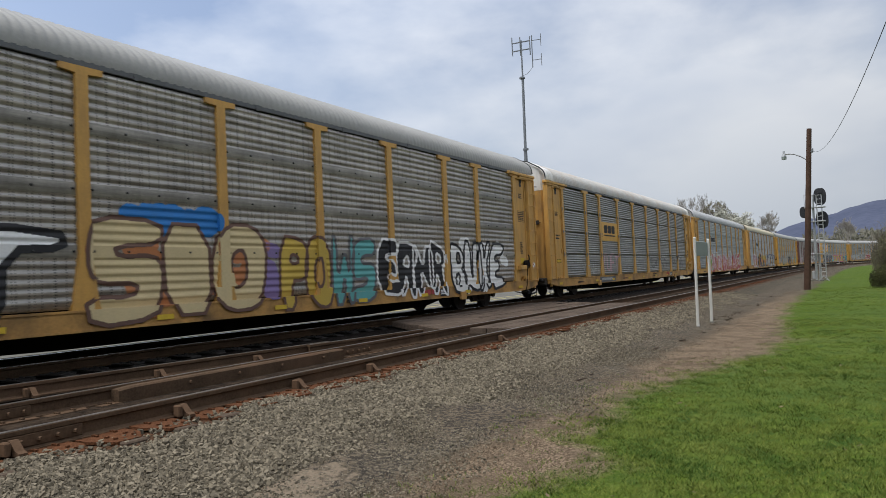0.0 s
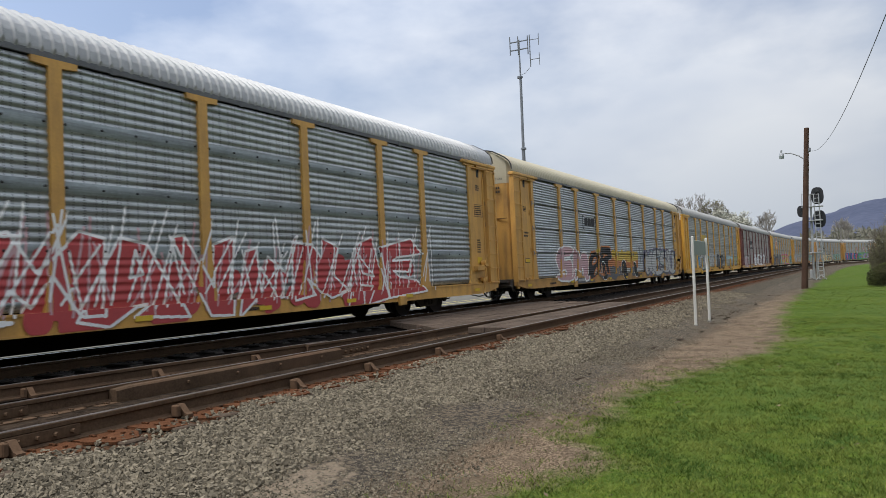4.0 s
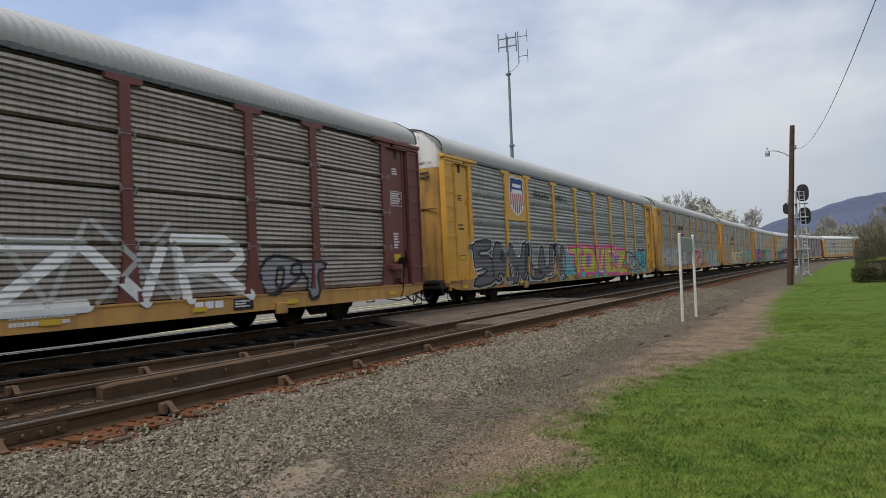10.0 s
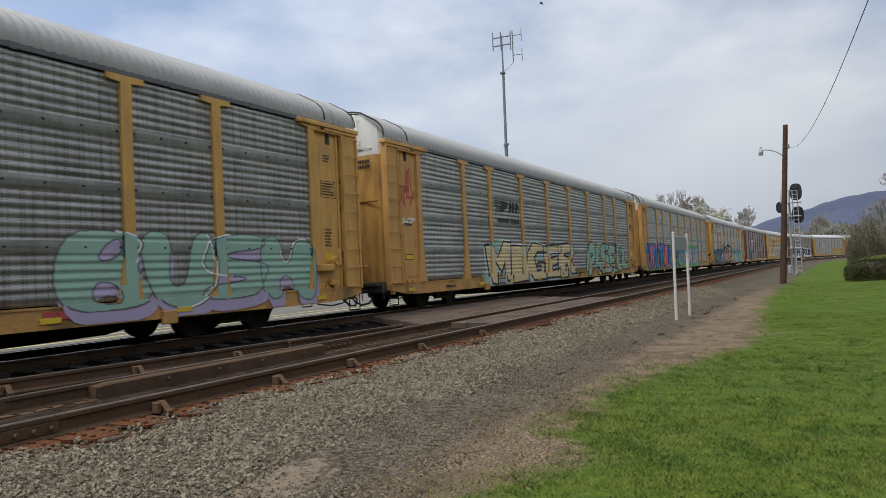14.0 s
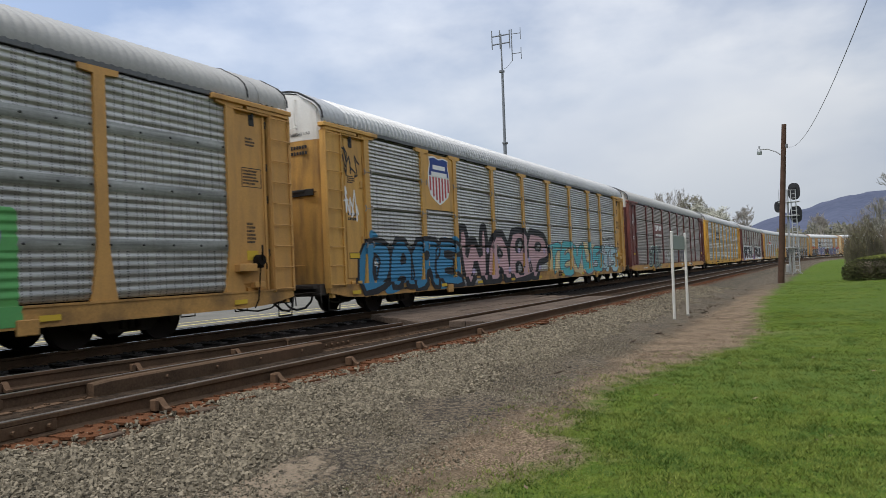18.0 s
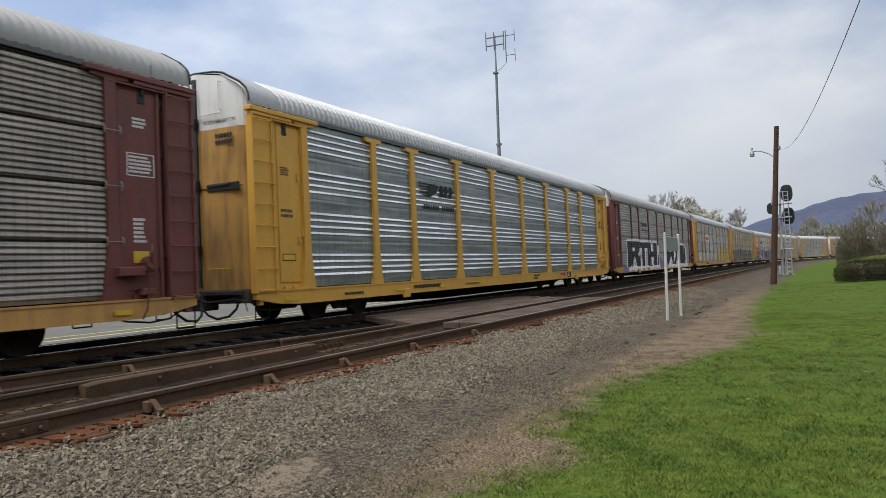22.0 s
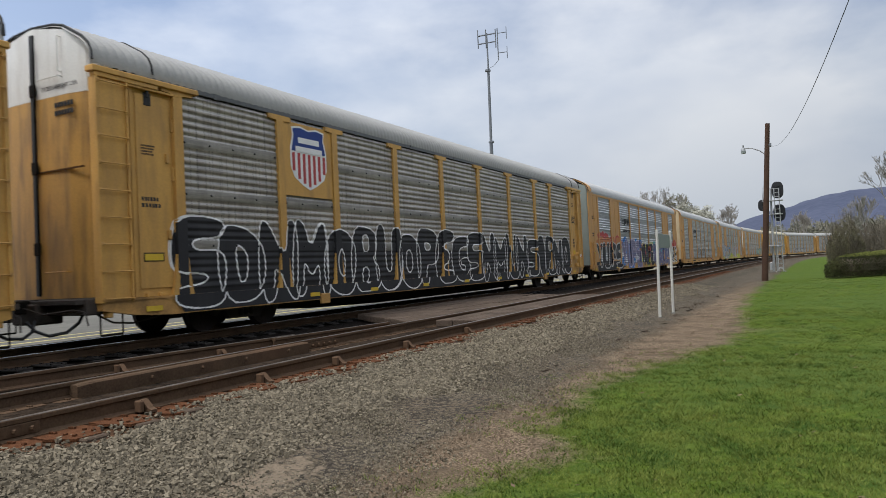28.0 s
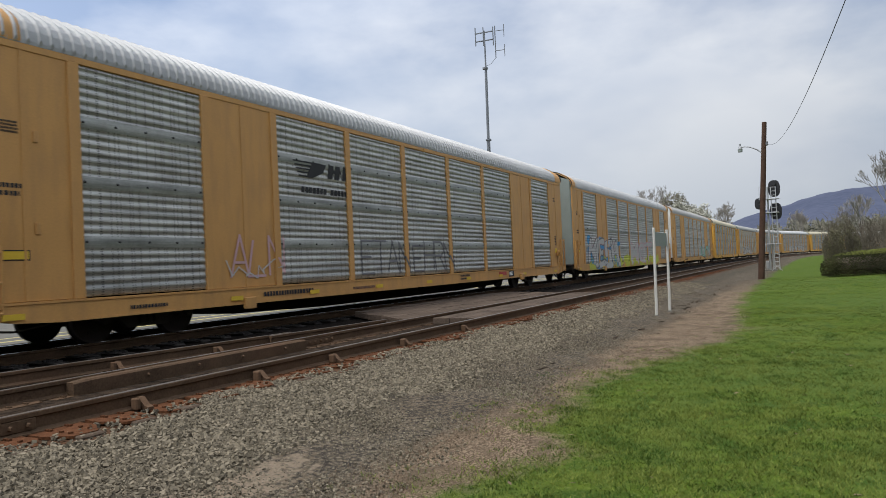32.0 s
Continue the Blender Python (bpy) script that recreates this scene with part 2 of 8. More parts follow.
YEL = (0.56, 0.31, 0.075)
M = dict(
    yellow=mat("yellow_paint", YEL, 0.55, 0, 0.12, 0.8, 30, 0.04, streak=0.5, stain_color=(0.17, 0.10, 0.05)),
    yellow_new=mat("fresh_yellow_paint", (0.64, 0.345, 0.05), 0.45, 0, 0.08, 1.0, 30, 0.03, streak=0.18, stain_color=(0.2, 0.12, 0.05)),
    yellow_dull=mat("dull_yellow_paint", (0.53, 0.285, 0.08), 0.6, 0, 0.12, 0.8, 30, 0.04, streak=0.45, stain_color=(0.20, 0.12, 0.06)),
    orange_tan=mat("tan_orange_paint", (0.50, 0.265, 0.08), 0.55, 0, 0.10, 0.9, 30, 0.03, streak=0.3, stain_color=(0.16, 0.10, 0.06)),
    maroon=mat("maroon_paint", (0.165, 0.050, 0.040), 0.55, 0, 0.2, 1.2, 30, 0.05, streak=0.5, stain_color=(0.05, 0.035, 0.03)),
    # end doors: grime streaks, and the next car's shade in a darker base
    end_yellow=mat("shaded_grimy_yellow_end", (0.50, 0.275, 0.065), 0.6, 0, 0.14, 0.7, 30, 0.04, streak=0.85, stain_color=(0.135, 0.078, 0.036)),
    end_maroon=mat("shaded_grimy_maroon_end", (0.115, 0.035, 0.032), 0.6, 0, 0.2, 0.9, 30, 0.05, streak=0.8, stain_color=(0.03, 0.02, 0.018)),
    sill_yellow=mat("grimy_yellow_sill", (0.46, 0.25, 0.07), 0.65, 0, 0.25, 1.1, 25, 0.08, stain=0.9, stain_color=(0.055, 0.038, 0.024)),
    truck=mat("dusty_truck_steel", (0.050, 0.041, 0.034), 0.8, 0, 0.4, 4, 40, 0.2, stain=0.5, stain_color=(0.10, 0.075, 0.055)),
    sill_black=mat("black_sill_paint", (0.018, 0.018, 0.018), 0.7, 0, 0.3, 2, 40, 0.05, streak=0.3, stain_color=(0.06, 0.05, 0.04)),
    zinc=panel_mat("galvanised_panel", (0.37, 0.375, 0.36), 0.42, 0.45, 0.3, holes=0.92, gleam=0.35),
    zinc_dark=panel_mat("grimy_galvanised_panel", (0.305, 0.31, 0.295), 0.45, 0.4, 0.42, holes=0.95, gleam=0.3),
    zinc_dust=panel_mat("dusty_galvanised_panel", (0.205, 0.196, 0.168), 0.45, 0.35, 0.35, (0.09, 0.075, 0.057), holes=0.75, gleam=0.22),
    zinc_soot=panel_mat("sooty_galvanised_panel", (0.27, 0.27, 0.25), 0.48, 0.35, 0.5, (0.06, 0.052, 0.045), holes=0.95, gleam=0.25),
    zinc_brown=panel_mat("brown_grimed_panel", (0.34, 0.31, 0.275), 0.45, 0.35, 0.42, (0.08, 0.055, 0.045), holes=0.85, gleam=0.3),
    zinc_rust=panel_mat("rust_grimed_panel", (0.24, 0.21, 0.18), 0.48, 0.3, 0.42, (0.08, 0.052, 0.042), holes=0.6, gleam=0.45, bare=(0.45, 0.41, 0.36)),
    zinc_new=panel_mat("bright_galvanised_panel", (0.27, 0.295, 0.30), 0.33, 0.6, 0.15, (0.12, 0.13, 0.13), holes=0.6, gleam=1.0, bare=(0.80, 0.81, 0.81)),
    zinc_blue=panel_mat("bluish_galvanised_panel", (0.31, 0.345, 0.36), 0.40, 0.5, 0.25, holes=0.8, gleam=0.5),
    eave=mat("dark_grey_rail", (0.115, 0.12, 0.125), 0.5, 0.3, 0.2, 1.5, 30, 0.05, streak=0.3),
    roof_grey=mat("grey_roof_sheet", (0.315, 0.312, 0.295), 0.62, 0.1, 0.12, 1.0, 20, 0.05, streak=0.2, stain_color=(0.25, 0.24, 0.22)),
    roof_cream=mat("cream_roof_paint", (0.42, 0.38, 0.27), 0.6, 0, 0.10, 1.0, 20, 0.04, stain=0.25, stain_color=(0.35, 0.29, 0.2)),
    roof_white=mat("white_roof_paint", (0.46, 0.45, 0.42), 0.6, 0, 0.1, 1.0, 20, 0.04, stain=0.4, stain_color=(0.38, 0.22, 0.10)),
    roof_new=mat("bright_roof_sheet", (0.36, 0.368, 0.37), 0.50, 0.3, 0.1, 1.0, 20, 0.04),
    door_cream=mat("cream_door_paint", (0.54, 0.42, 0.26), 0.6, 0, 0.1, 1.5, 30, 0.04, streak=0.35, stain_color=(0.36, 0.25, 0.14)),
    cap_white=mat("white_cap_paint", (0.70, 0.69, 0.65), 0.6, 0, 0.08, 1.5, 30, 0.04, streak=0.35, stain_color=(0.35, 0.3, 0.24)),
    hinge=mat("weathered_hinge_steel", (0.30, 0.29, 0.27), 0.6, 0.3, 0.25, 5, 40, 0.1, stain=0.4, stain_color=(0.12, 0.09, 0.07)),
    brown_line=mat("rust_line", (0.10, 0.05, 0.022), 0.85, 0, 0.3, 5, 40, 0.1),
    black=mat("black_rubber", (0.012, 0.012, 0.012), 0.6, 0, 0.3, 5, 60, 0.1),
    under=mat("grimy_underframe", (0.013, 0.0115, 0.010), 0.85, 0, 0.35, 3, 40, 0.2, stain=0.3, stain_color=(0.05, 0.036, 0.026)),
    wheel=mat("brown_wheel_steel", (0.045, 0.033, 0.027), 0.7, 0.4, 0.3, 5, 50, 0.1),
    tread=mat("polished_steel", (0.55, 0.54, 0.52), 0.25, 1.0, 0.1, 5, 60, 0.03),
    rail=mat("rusty_rail_steel", (0.086, 0.056, 0.035), 0.9, 0.0, 0.35, 2.5, 45, 0.25, stain=0.45, stain_color=(0.13, 0.072, 0.043)),
    rail_top=mat("worn_rail_head", (0.20, 0.18, 0.165), 0.45, 0.8, 0.25, 2.5, 45, 0.1),
    plate=mat("orange_rusted_plate", (0.075, 0.030, 0.013), 0.95, 0.0, 0.4, 11, 70, 0.8, tint=(0.15, 0.065, 0.032)),
    tie=mat("weathered_tie_timber", (0.055, 0.041, 0.030), 0.9, 0, 0.4, 4, 50, 0.5, tint=(0.115, 0.085, 0.062)),
    # ties under the train: oil, and the train's shade put into the colour
    shaded_tie=mat("oil_and_shade_tie", (0.015, 0.0125, 0.0105), 0.8, 0, 0.4, 4, 50, 0.5, tint=(0.032, 0.026, 0.021)),
    plank=mat("crossing_timber", (0.068, 0.051, 0.039), 0.9, 0, 0.4, 1.5, 30, 0.35, tint=(0.14, 0.106, 0.082)),
    stone=None, ground=None, grass=None,
    concrete=mat("pale_concrete", (0.135, 0.13, 0.112), 0.85, 0, 0.25, 0.6, 25, 0.15, stain=0.5, stain_color=(0.075, 0.07, 0.06)),
    line_yellow=mat("worn_yellow_line", (0.50, 0.43, 0.16), 0.8, 0, 0.2, 3, 30, 0.1),
    wood_pole=mat("creosoted_pole", (0.075, 0.045, 0.032), 0.85, 0, 0.3, 4, 40, 0.3, streak=0.3),
    galv=mat("galvanised_steel", (0.38, 0.385, 0.38), 0.45, 0.6, 0.12, 3, 40, 0.05),
    mast=mat("dark_grey_mast", (0.16, 0.17, 0.18), 0.5, 0.4, 0.15, 3, 40, 0.05),
    post_white=mat("white_post_paint", (0.54, 0.53, 0.49), 0.6, 0, 0.06, 3, 30, 0.05, streak=0.25, stain_color=(0.4, 0.38, 0.33)),
    board=mat("grey_green_board", (0.21, 0.24, 0.22), 0.6, 0, 0.1, 3, 30, 0.05),
    signal_black=mat("matt_black_signal", (0.012, 0.012, 0.013), 0.5, 0, 0.2, 3, 40, 0.05),
    bark=mat("grey_bark", (0.13, 0.105, 0.085), 0.95, 0, 0.3, 2, 20, 0.4),
    twig=mat("bare_twig", (0.24, 0.22, 0.20), 0.95, 0, 0.3, 0.5, 8, 0.0, tint=(0.34, 0.32, 0.28)),
    bud=mat("pale_spring_bud", (0.42, 0.42, 0.34), 0.9, 0, 0.3, 0.5, 8, 0.0, tint=(0.5, 0.5, 0.42)),
    brush=mat("brown_brush", (0.115, 0.098, 0.074), 0.95, 0, 0.3, 0.4, 6, 0.0, tint=(0.175, 0.155, 0.12)),
    brush_green=mat("spring_brush", (0.115, 0.108, 0.062), 0.95, 0, 0.3, 0.4, 6, 0.0, tint=(0.175, 0.162, 0.095)),
    brush_dark=mat("shaded_woods", (0.075, 0.068, 0.048), 0.95, 0, 0.35, 0.1, 1.0, 0.0, tint=(0.12, 0.108, 0.075)),
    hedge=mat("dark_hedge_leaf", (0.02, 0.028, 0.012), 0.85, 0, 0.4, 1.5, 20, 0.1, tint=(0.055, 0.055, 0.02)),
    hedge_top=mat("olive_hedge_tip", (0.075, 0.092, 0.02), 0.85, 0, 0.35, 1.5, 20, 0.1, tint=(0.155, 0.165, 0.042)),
    # wooded ridge: the haze of distance is mixed into its blue
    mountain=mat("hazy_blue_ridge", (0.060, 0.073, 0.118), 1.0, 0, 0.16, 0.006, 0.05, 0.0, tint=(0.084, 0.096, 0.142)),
    wood_far=mat("far_woods", (0.135, 0.128, 0.102), 1.0, 0, 0.2, 0.03, 0.4, 0.0, tint=(0.185, 0.178, 0.135)),
)


def paint(name, color, rough=0.75):
    return mat("paint_" + name, color, rough, 0, 0.1, 2.0, 30, 0.03, streak=0.2, stain_color=tuple(c * 0.6 + 0.05 for c in color))


PAINT = {k: paint(k, c) for k, c in dict(
    white=(0.76, 0.76, 0.74), black=(0.016, 0.016, 0.018), grey=(0.25, 0.25, 0.26), cream=(0.60, 0.48, 0.26), red=(0.42, 0.06, 0.06),
    pink=(0.50, 0.32, 0.33), magenta=(0.60, 0.10, 0.24), teal=(0.11, 0.36, 0.35), turq=(0.10, 0.42, 0.45), blue=(0.02, 0.17, 0.47),
    sky=(0.05, 0.25, 0.50), purple=(0.22, 0.16, 0.34), lilac=(0.40, 0.34, 0.48), green=(0.10, 0.34, 0.10), mint=(0.27, 0.43, 0.34),
    gold=(0.52, 0.36, 0.06), lime=(0.45, 0.48, 0.06), orange=(0.45, 0.17, 0.06), brown=(0.13, 0.07, 0.05), smoke=(0.12, 0.12, 0.125),
    label=(0.62, 0.42, 0.03), navy=(0.02, 0.05, 0.22), gauze=(0.42, 0.42, 0.40), ice=(0.36, 0.52, 0.56), violet=(0.17, 0.16, 0.235), azure=(0.035, 0.20, 0.36)).items()}


def ground_mat():
    """Ballast, packed dirt, dead grass and lawn, by the distance from the track (attribute 'lateral')."""
    m = bpy.data.materials.new("trackside_ground")
    m.use_nodes = True
    nt = m.node_tree
    N, L = nt.nodes.new, nt.links.new
    bsdf = nt.nodes["Principled BSDF"]
    bsdf.inputs["Roughness"].default_value = 0.95
    bsdf.inputs["Specular IOR Level"].default_value = 0.06
    co, at = N("ShaderNodeTexCoord"), N("ShaderNodeAttribute")
    at.attribute_name = "lateral"
    ed = N("ShaderNodeAttribute"); ed.attribute_name = "from_lawn"

    def noise_of(scale, detail=6):
        n = N("ShaderNodeTexNoise")
        n.inputs["Scale"].default_value, n.inputs["Detail"].default_value = scale, detail
        L(co.outputs["Object"], n.inputs["Vector"])
        return n.outputs["Fac"]

    def math_of(op, a, b):
        n = N("ShaderNodeMath"); n.operation = op
        for i, v in enumerate((a, b)):
            if isinstance(v, (int, float)):
                n.inputs[i].default_value = v
            else:
                L(v, n.inputs[i])
        return n.outputs[0]

    def ramp_of(v, lo, hi):
        n = N("ShaderNodeMapRange"); n.interpolation_type = "SMOOTHSTEP"
        n.inputs["From Min"].default_value, n.inputs["From Max"].default_value = lo, hi
        L(v, n.inputs["Value"])
        return n.outputs["Result"]

    def mix_of(f, a, b):
        n = N("ShaderNodeMix"); n.data_type = "RGBA"
        L(f, n.inputs["Factor"])
        for key, v in (("A", a), ("B", b)):
            if isinstance(v, tuple):
                n.inputs[key].default_value = (*v, 1)
            else:
                L(v, n.inputs[key])
        return n.outputs["Result"]
    n1, n2, n3 = noise_of(0.55), noise_of(2.2), noise_of(9.0)
    fine = noise_of(45.0, 3)
    wob = math_of("ADD", math_of("MULTIPLY", math_of("SUBTRACT", n1, 0.5), 2.2), math_of("MULTIPLY", math_of("SUBTRACT", n3, 0.5), 1.1))
    d = math_of("ADD", at.outputs["Fac"], wob)
    d2 = math_of("ADD", at.outputs["Fac"], math_of("MULTIPLY", math_of("SUBTRACT", n3, 0.5), 0.5))
    vor = N("ShaderNodeTexVoronoi"); vor.inputs["Scale"].default_value = 21.0
    L(co.outputs["Object"], vor.inputs["Vector"])
    sx = N("ShaderNodeSeparateXYZ"); L(co.outputs["Object"], sx.inputs[0])
    grey = mix_of(vor.outputs["Color"], (0.055, 0.046, 0.032), (0.195, 0.165, 0.116))
    joints = ramp_of(vor.outputs["Distance"], 0.25, 0.75)
    grey = mix_of(joints, grey, (0.03, 0.027, 0.024))
    under = mix_of(vor.outputs["Color"], (0.026, 0.022, 0.017), (0.085, 0.073, 0.054))   # shade of the gaps between loose stones, as a darker ground colour
    grey = mix_of(ramp_of(sx.outputs["X"], 10.0, 22.0), under, grey)
    dirt = mix_of(ramp_of(n2, 0.3, 0.7), (0.062, 0.052, 0.037), (0.150, 0.124, 0.088))
    dirt = mix_of(ramp_of(fine, 0.48, 0.70), dirt, (0.21, 0.176, 0.128))
    straw = mix_of(ramp_of(fine, 0.35, 0.65), (0.085, 0.061, 0.040), (0.25, 0.188, 0.128))
    straw = mix_of(ramp_of(n2, 0.45, 0.7), straw, (0.10, 0.075, 0.05))
    lawn = mix_of(ramp_of(n3, 0.3, 0.7), (0.038, 0.072, 0.007), (0.088, 0.130, 0.013))
    lawn = mix_of(ramp_of(n1, 0.42, 0.7), lawn, (0.085, 0.118, 0.024))
    lawn = mix_of(ramp_of(n2, 0.50, 0.68), lawn, (0.034, 0.070, 0.010))
    lawn = mix_of(ramp_of(noise_of(0.16, 4), 0.45, 0.65), lawn, (0.062, 0.10, 0.018))
    lawn = mix_of(ramp_of(fine, 0.55, 0.7), lawn, (0.12, 0.15, 0.04))
    dirt = mix_of(ramp_of(n1, 0.46, 0.66), dirt, (0.125, 0.097, 0.066))
    dirt = mix_of(joints, dirt, (0.036, 0.031, 0.025))
    dirt = mix_of(ramp_of(noise_of(95.0, 2), 0.56, 0.68), dirt, (0.21, 0.182, 0.142))
    along = math_of("ADD", sx.outputs["X"], math_of("MULTIPLY", math_of("SUBTRACT", n1, 0.5), 14.0))
    straw = mix_of(ramp_of(along, 24.0, 44.0), straw, dirt)
    soft = math_of("ADD", at.outputs["Fac"], math_of("MULTIPLY", wob, 0.45))
    col = mix_of(ramp_of(soft, 2.7, 3.15), straw, dirt)
    # a patch of pale sand where the stones thin out
    px = math_of("DIVIDE", math_of("SUBTRACT", sx.outputs["X"], 3.75), 0.62)
    py = math_of("DIVIDE", math_of("SUBTRACT", sx.outputs["Y"], 3.62), 0.26)
    spot = math_of("ADD", math_of("ADD", math_of("MULTIPLY", px, px), math_of("MULTIPLY", py, py)), math_of("MULTIPLY", math_of("SUBTRACT", n3, 0.5), 4.5))
    col = mix_of(ramp_of(spot, 1.3, 0.5), col, mix_of(fine, (0.125, 0.097, 0.069), (0.255, 0.205, 0.150)))
    col = mix_of(ramp_of(math_of("ADD", d2, math_of("MULTIPLY", math_of("SUBTRACT", n1, 0.5), 0.8)), 3.85, 4.2), col, grey)
    near = math_of("ADD", ed.outputs["Fac"], math_of("ADD", math_of("MULTIPLY", wob, 0.40), math_of("MULTIPLY", math_of("SUBTRACT", noise_of(3.6, 5), 0.5), 0.9)))
    col = mix_of(ramp_of(near, -0.3, 0.3), lawn, col)
    dirt_and_shade = mix_of(ramp_of(n3, 0.3, 0.7), (0.014, 0.010, 0.007), (0.055, 0.039, 0.027))
    # towards the train the bed turns near black: its shadow painted in
    dirt_and_shade = mix_of(ramp_of(at.outputs["Fac"], 8.4, 9.6), dirt_and_shade, mix_of(ramp_of(n3, 0.3, 0.7), (0.006, 0.005, 0.0045), (0.02, 0.016, 0.013)))
    col = mix_of(ramp_of(at.outputs["Fac"], 5.35, 5.75), col, dirt_and_shade)
    rust = mix_of(ramp_of(fine, 0.35, 0.65), (0.05, 0.03, 0.019), (0.11, 0.06, 0.034))
    band = math_of("MULTIPLY", ramp_of(d2, 5.0, 5.2), math_of("SUBTRACT", 1.0, ramp_of(at.outputs["Fac"], 5.85, 6.0)))
    col = mix_of(band, col, rust)
    far = ramp_of(at.outputs["Fac"], 14.2, 15.0)
    col = mix_of(far, col, mix_of(n2, (0.12, 0.105, 0.08), (0.21, 0.19, 0.145)))
    L(col, bsdf.inputs["Base Color"])
    bp = N("ShaderNodeBump"); bp.inputs["Strength"].default_value, bp.inputs["Distance"].default_value = 0.7, 0.03
    hgt = math_of("SUBTRACT", fine, math_of("MULTIPLY", vor.outputs["Distance"], 0.7))
    L(hgt, bp.inputs["Height"]); L(bp.outputs["Normal"], bsdf.inputs["Normal"])
    return m


M["ground"] = ground_mat()


def island_mat(name, a, b, rough=0.9, broad=0.0, size=1.6):
    """Many small loose pieces: each its own tone."""
    m = bpy.data.materials.new(name)
    m.use_nodes = True
    nt = m.node_tree
    N, L = nt.nodes.new, nt.links.new
    bsdf = nt.nodes["Principled BSDF"]
    bsdf.inputs["Roughness"].default_value = rough
    bsdf.inputs["Specular IOR Level"].default_value = 0.12
    geo, mx = N("ShaderNodeNewGeometry"), N("ShaderNodeMix")
    mx.data_type = "RGBA"
    mx.inputs["A"].default_value, mx.inputs["B"].default_value = (*a, 1), (*b, 1)
    co, no = N("ShaderNodeTexCoord"), N("ShaderNodeTexNoise")
    no.inputs["Scale"].default_value = 30.0
    L(co.outputs["Object"], no.inputs["Vector"])
    ad = N("ShaderNodeMath"); ad.operation = "MULTIPLY_ADD"; ad.inputs[1].default_value, ad.inputs[2].default_value = 0.5, -0.25
    L(no.outputs["Fac"], ad.inputs[0])
    su = N("ShaderNodeMath"); su.operation = "ADD"; su.use_clamp = True
    L(geo.outputs["Random Per Island"], su.inputs[0]); L(ad.outputs[0], su.inputs[1])
    fac = su.outputs[0]
    if broad:                       # paler and darker patches a step or two across
        bn, br, bs = N("ShaderNodeTexNoise"), N("ShaderNodeMapRange"), N("ShaderNodeMath")
        bn.inputs["Scale"].default_value, bn.inputs["Detail"].default_value, bn.inputs["Roughness"].default_value = size, 8, 0.62
        br.inputs["From Min"].default_value, br.inputs["From Max"].default_value = 0.32, 0.68
        br.inputs["To Min"].default_value, br.inputs["To Max"].default_value = -broad, broad
        bs.operation, bs.use_clamp = "ADD", True
        L(co.outputs["Object"], bn.inputs["Vector"]); L(bn.outputs["Fac"], br.inputs["Value"])
        L(br.outputs["Result"], bs.inputs[0]); L(fac, bs.inputs[1])
        fac = bs.outputs[0]
    L(fac, mx.inputs["Factor"]); L(mx.outputs["Result"], bsdf.inputs["Base Color"])
    return m


M["stone"] = island_mat("ballast_stone", (0.078, 0.067, 0.048), (0.236, 0.202, 0.146))
M["blade"] = island_mat("grass_blade", (0.034, 0.075, 0.009), (0.178, 0.206, 0.042), 0.7, 0.45, 2.0)
M["straw"] = island_mat("dry_straw", (0.075, 0.053, 0.036), (0.235, 0.175, 0.120), 0.9, 0.25)


# ---- mesh helpers ----
def mesh_of(name, verts, faces, smooth=False):
    me = bpy.data.meshes.new(name)
    me.from_pydata(verts, [], faces)
    if smooth:
        me.polygons.foreach_set("use_smooth", [True] * len(me.polygons))
    return me


def bm_mesh(name, bm, smooth=False):
    me = bpy.data.meshes.new(name)
    bm.to_mesh(me)
    bm.free()
    if smooth:
        me.polygons.foreach_set("use_smooth", [True] * len(me.polygons))
    return me


def put(name, me, material, parent=None, m=None, label=""):
    """One mesh object with a material of its own, under a thing or part; meshes may be shared."""
    if not me.materials:
        me.materials.append(None)
    ob = new(name, me)
    ob.material_slots[0].link = "OBJECT"
    ob.material_slots[0].material = material
    if parent:
        ob.parent = parent
    if m is not None:
        ob.matrix_basis = m
    if label:
        ob["label"] = label
    return ob


def part(name, bm, material, parent, label="", smooth=False):
    return put(name, bm_mesh(name, bm, smooth), material, parent, None, label)


def box(bm, x0, x1, y0, y1, z0, z1, bevel=0.0):
    g = bmesh.ops.create_cube(bm, size=1.0, matrix=Matrix.Translation(((x0 + x1) / 2, (y0 + y1) / 2, (z0 + z1) / 2)) @ Matrix.Diagonal((abs(x1 - x0), abs(y1 - y0), abs(z1 - z0), 1)))
    if bevel:
        es = list({e for v in g["verts"] for e in v.link_edges})
        bmesh.ops.bevel(bm, geom=es, offset=bevel, segments=1, affect="EDGES")
    return bm


def tube(bm, a, b, r, r2=None, n=8):
    a, b = Vector(a), Vector(b)
    d = b - a
    m = Matrix.Translation((a + b) / 2) @ d.to_track_quat("Z", "Y").to_matrix().to_4x4()
    bmesh.ops.create_cone(bm, cap_ends=True, segments=n, radius1=r, radius2=r if r2 is None else r2, depth=d.length, matrix=m)
    return bm


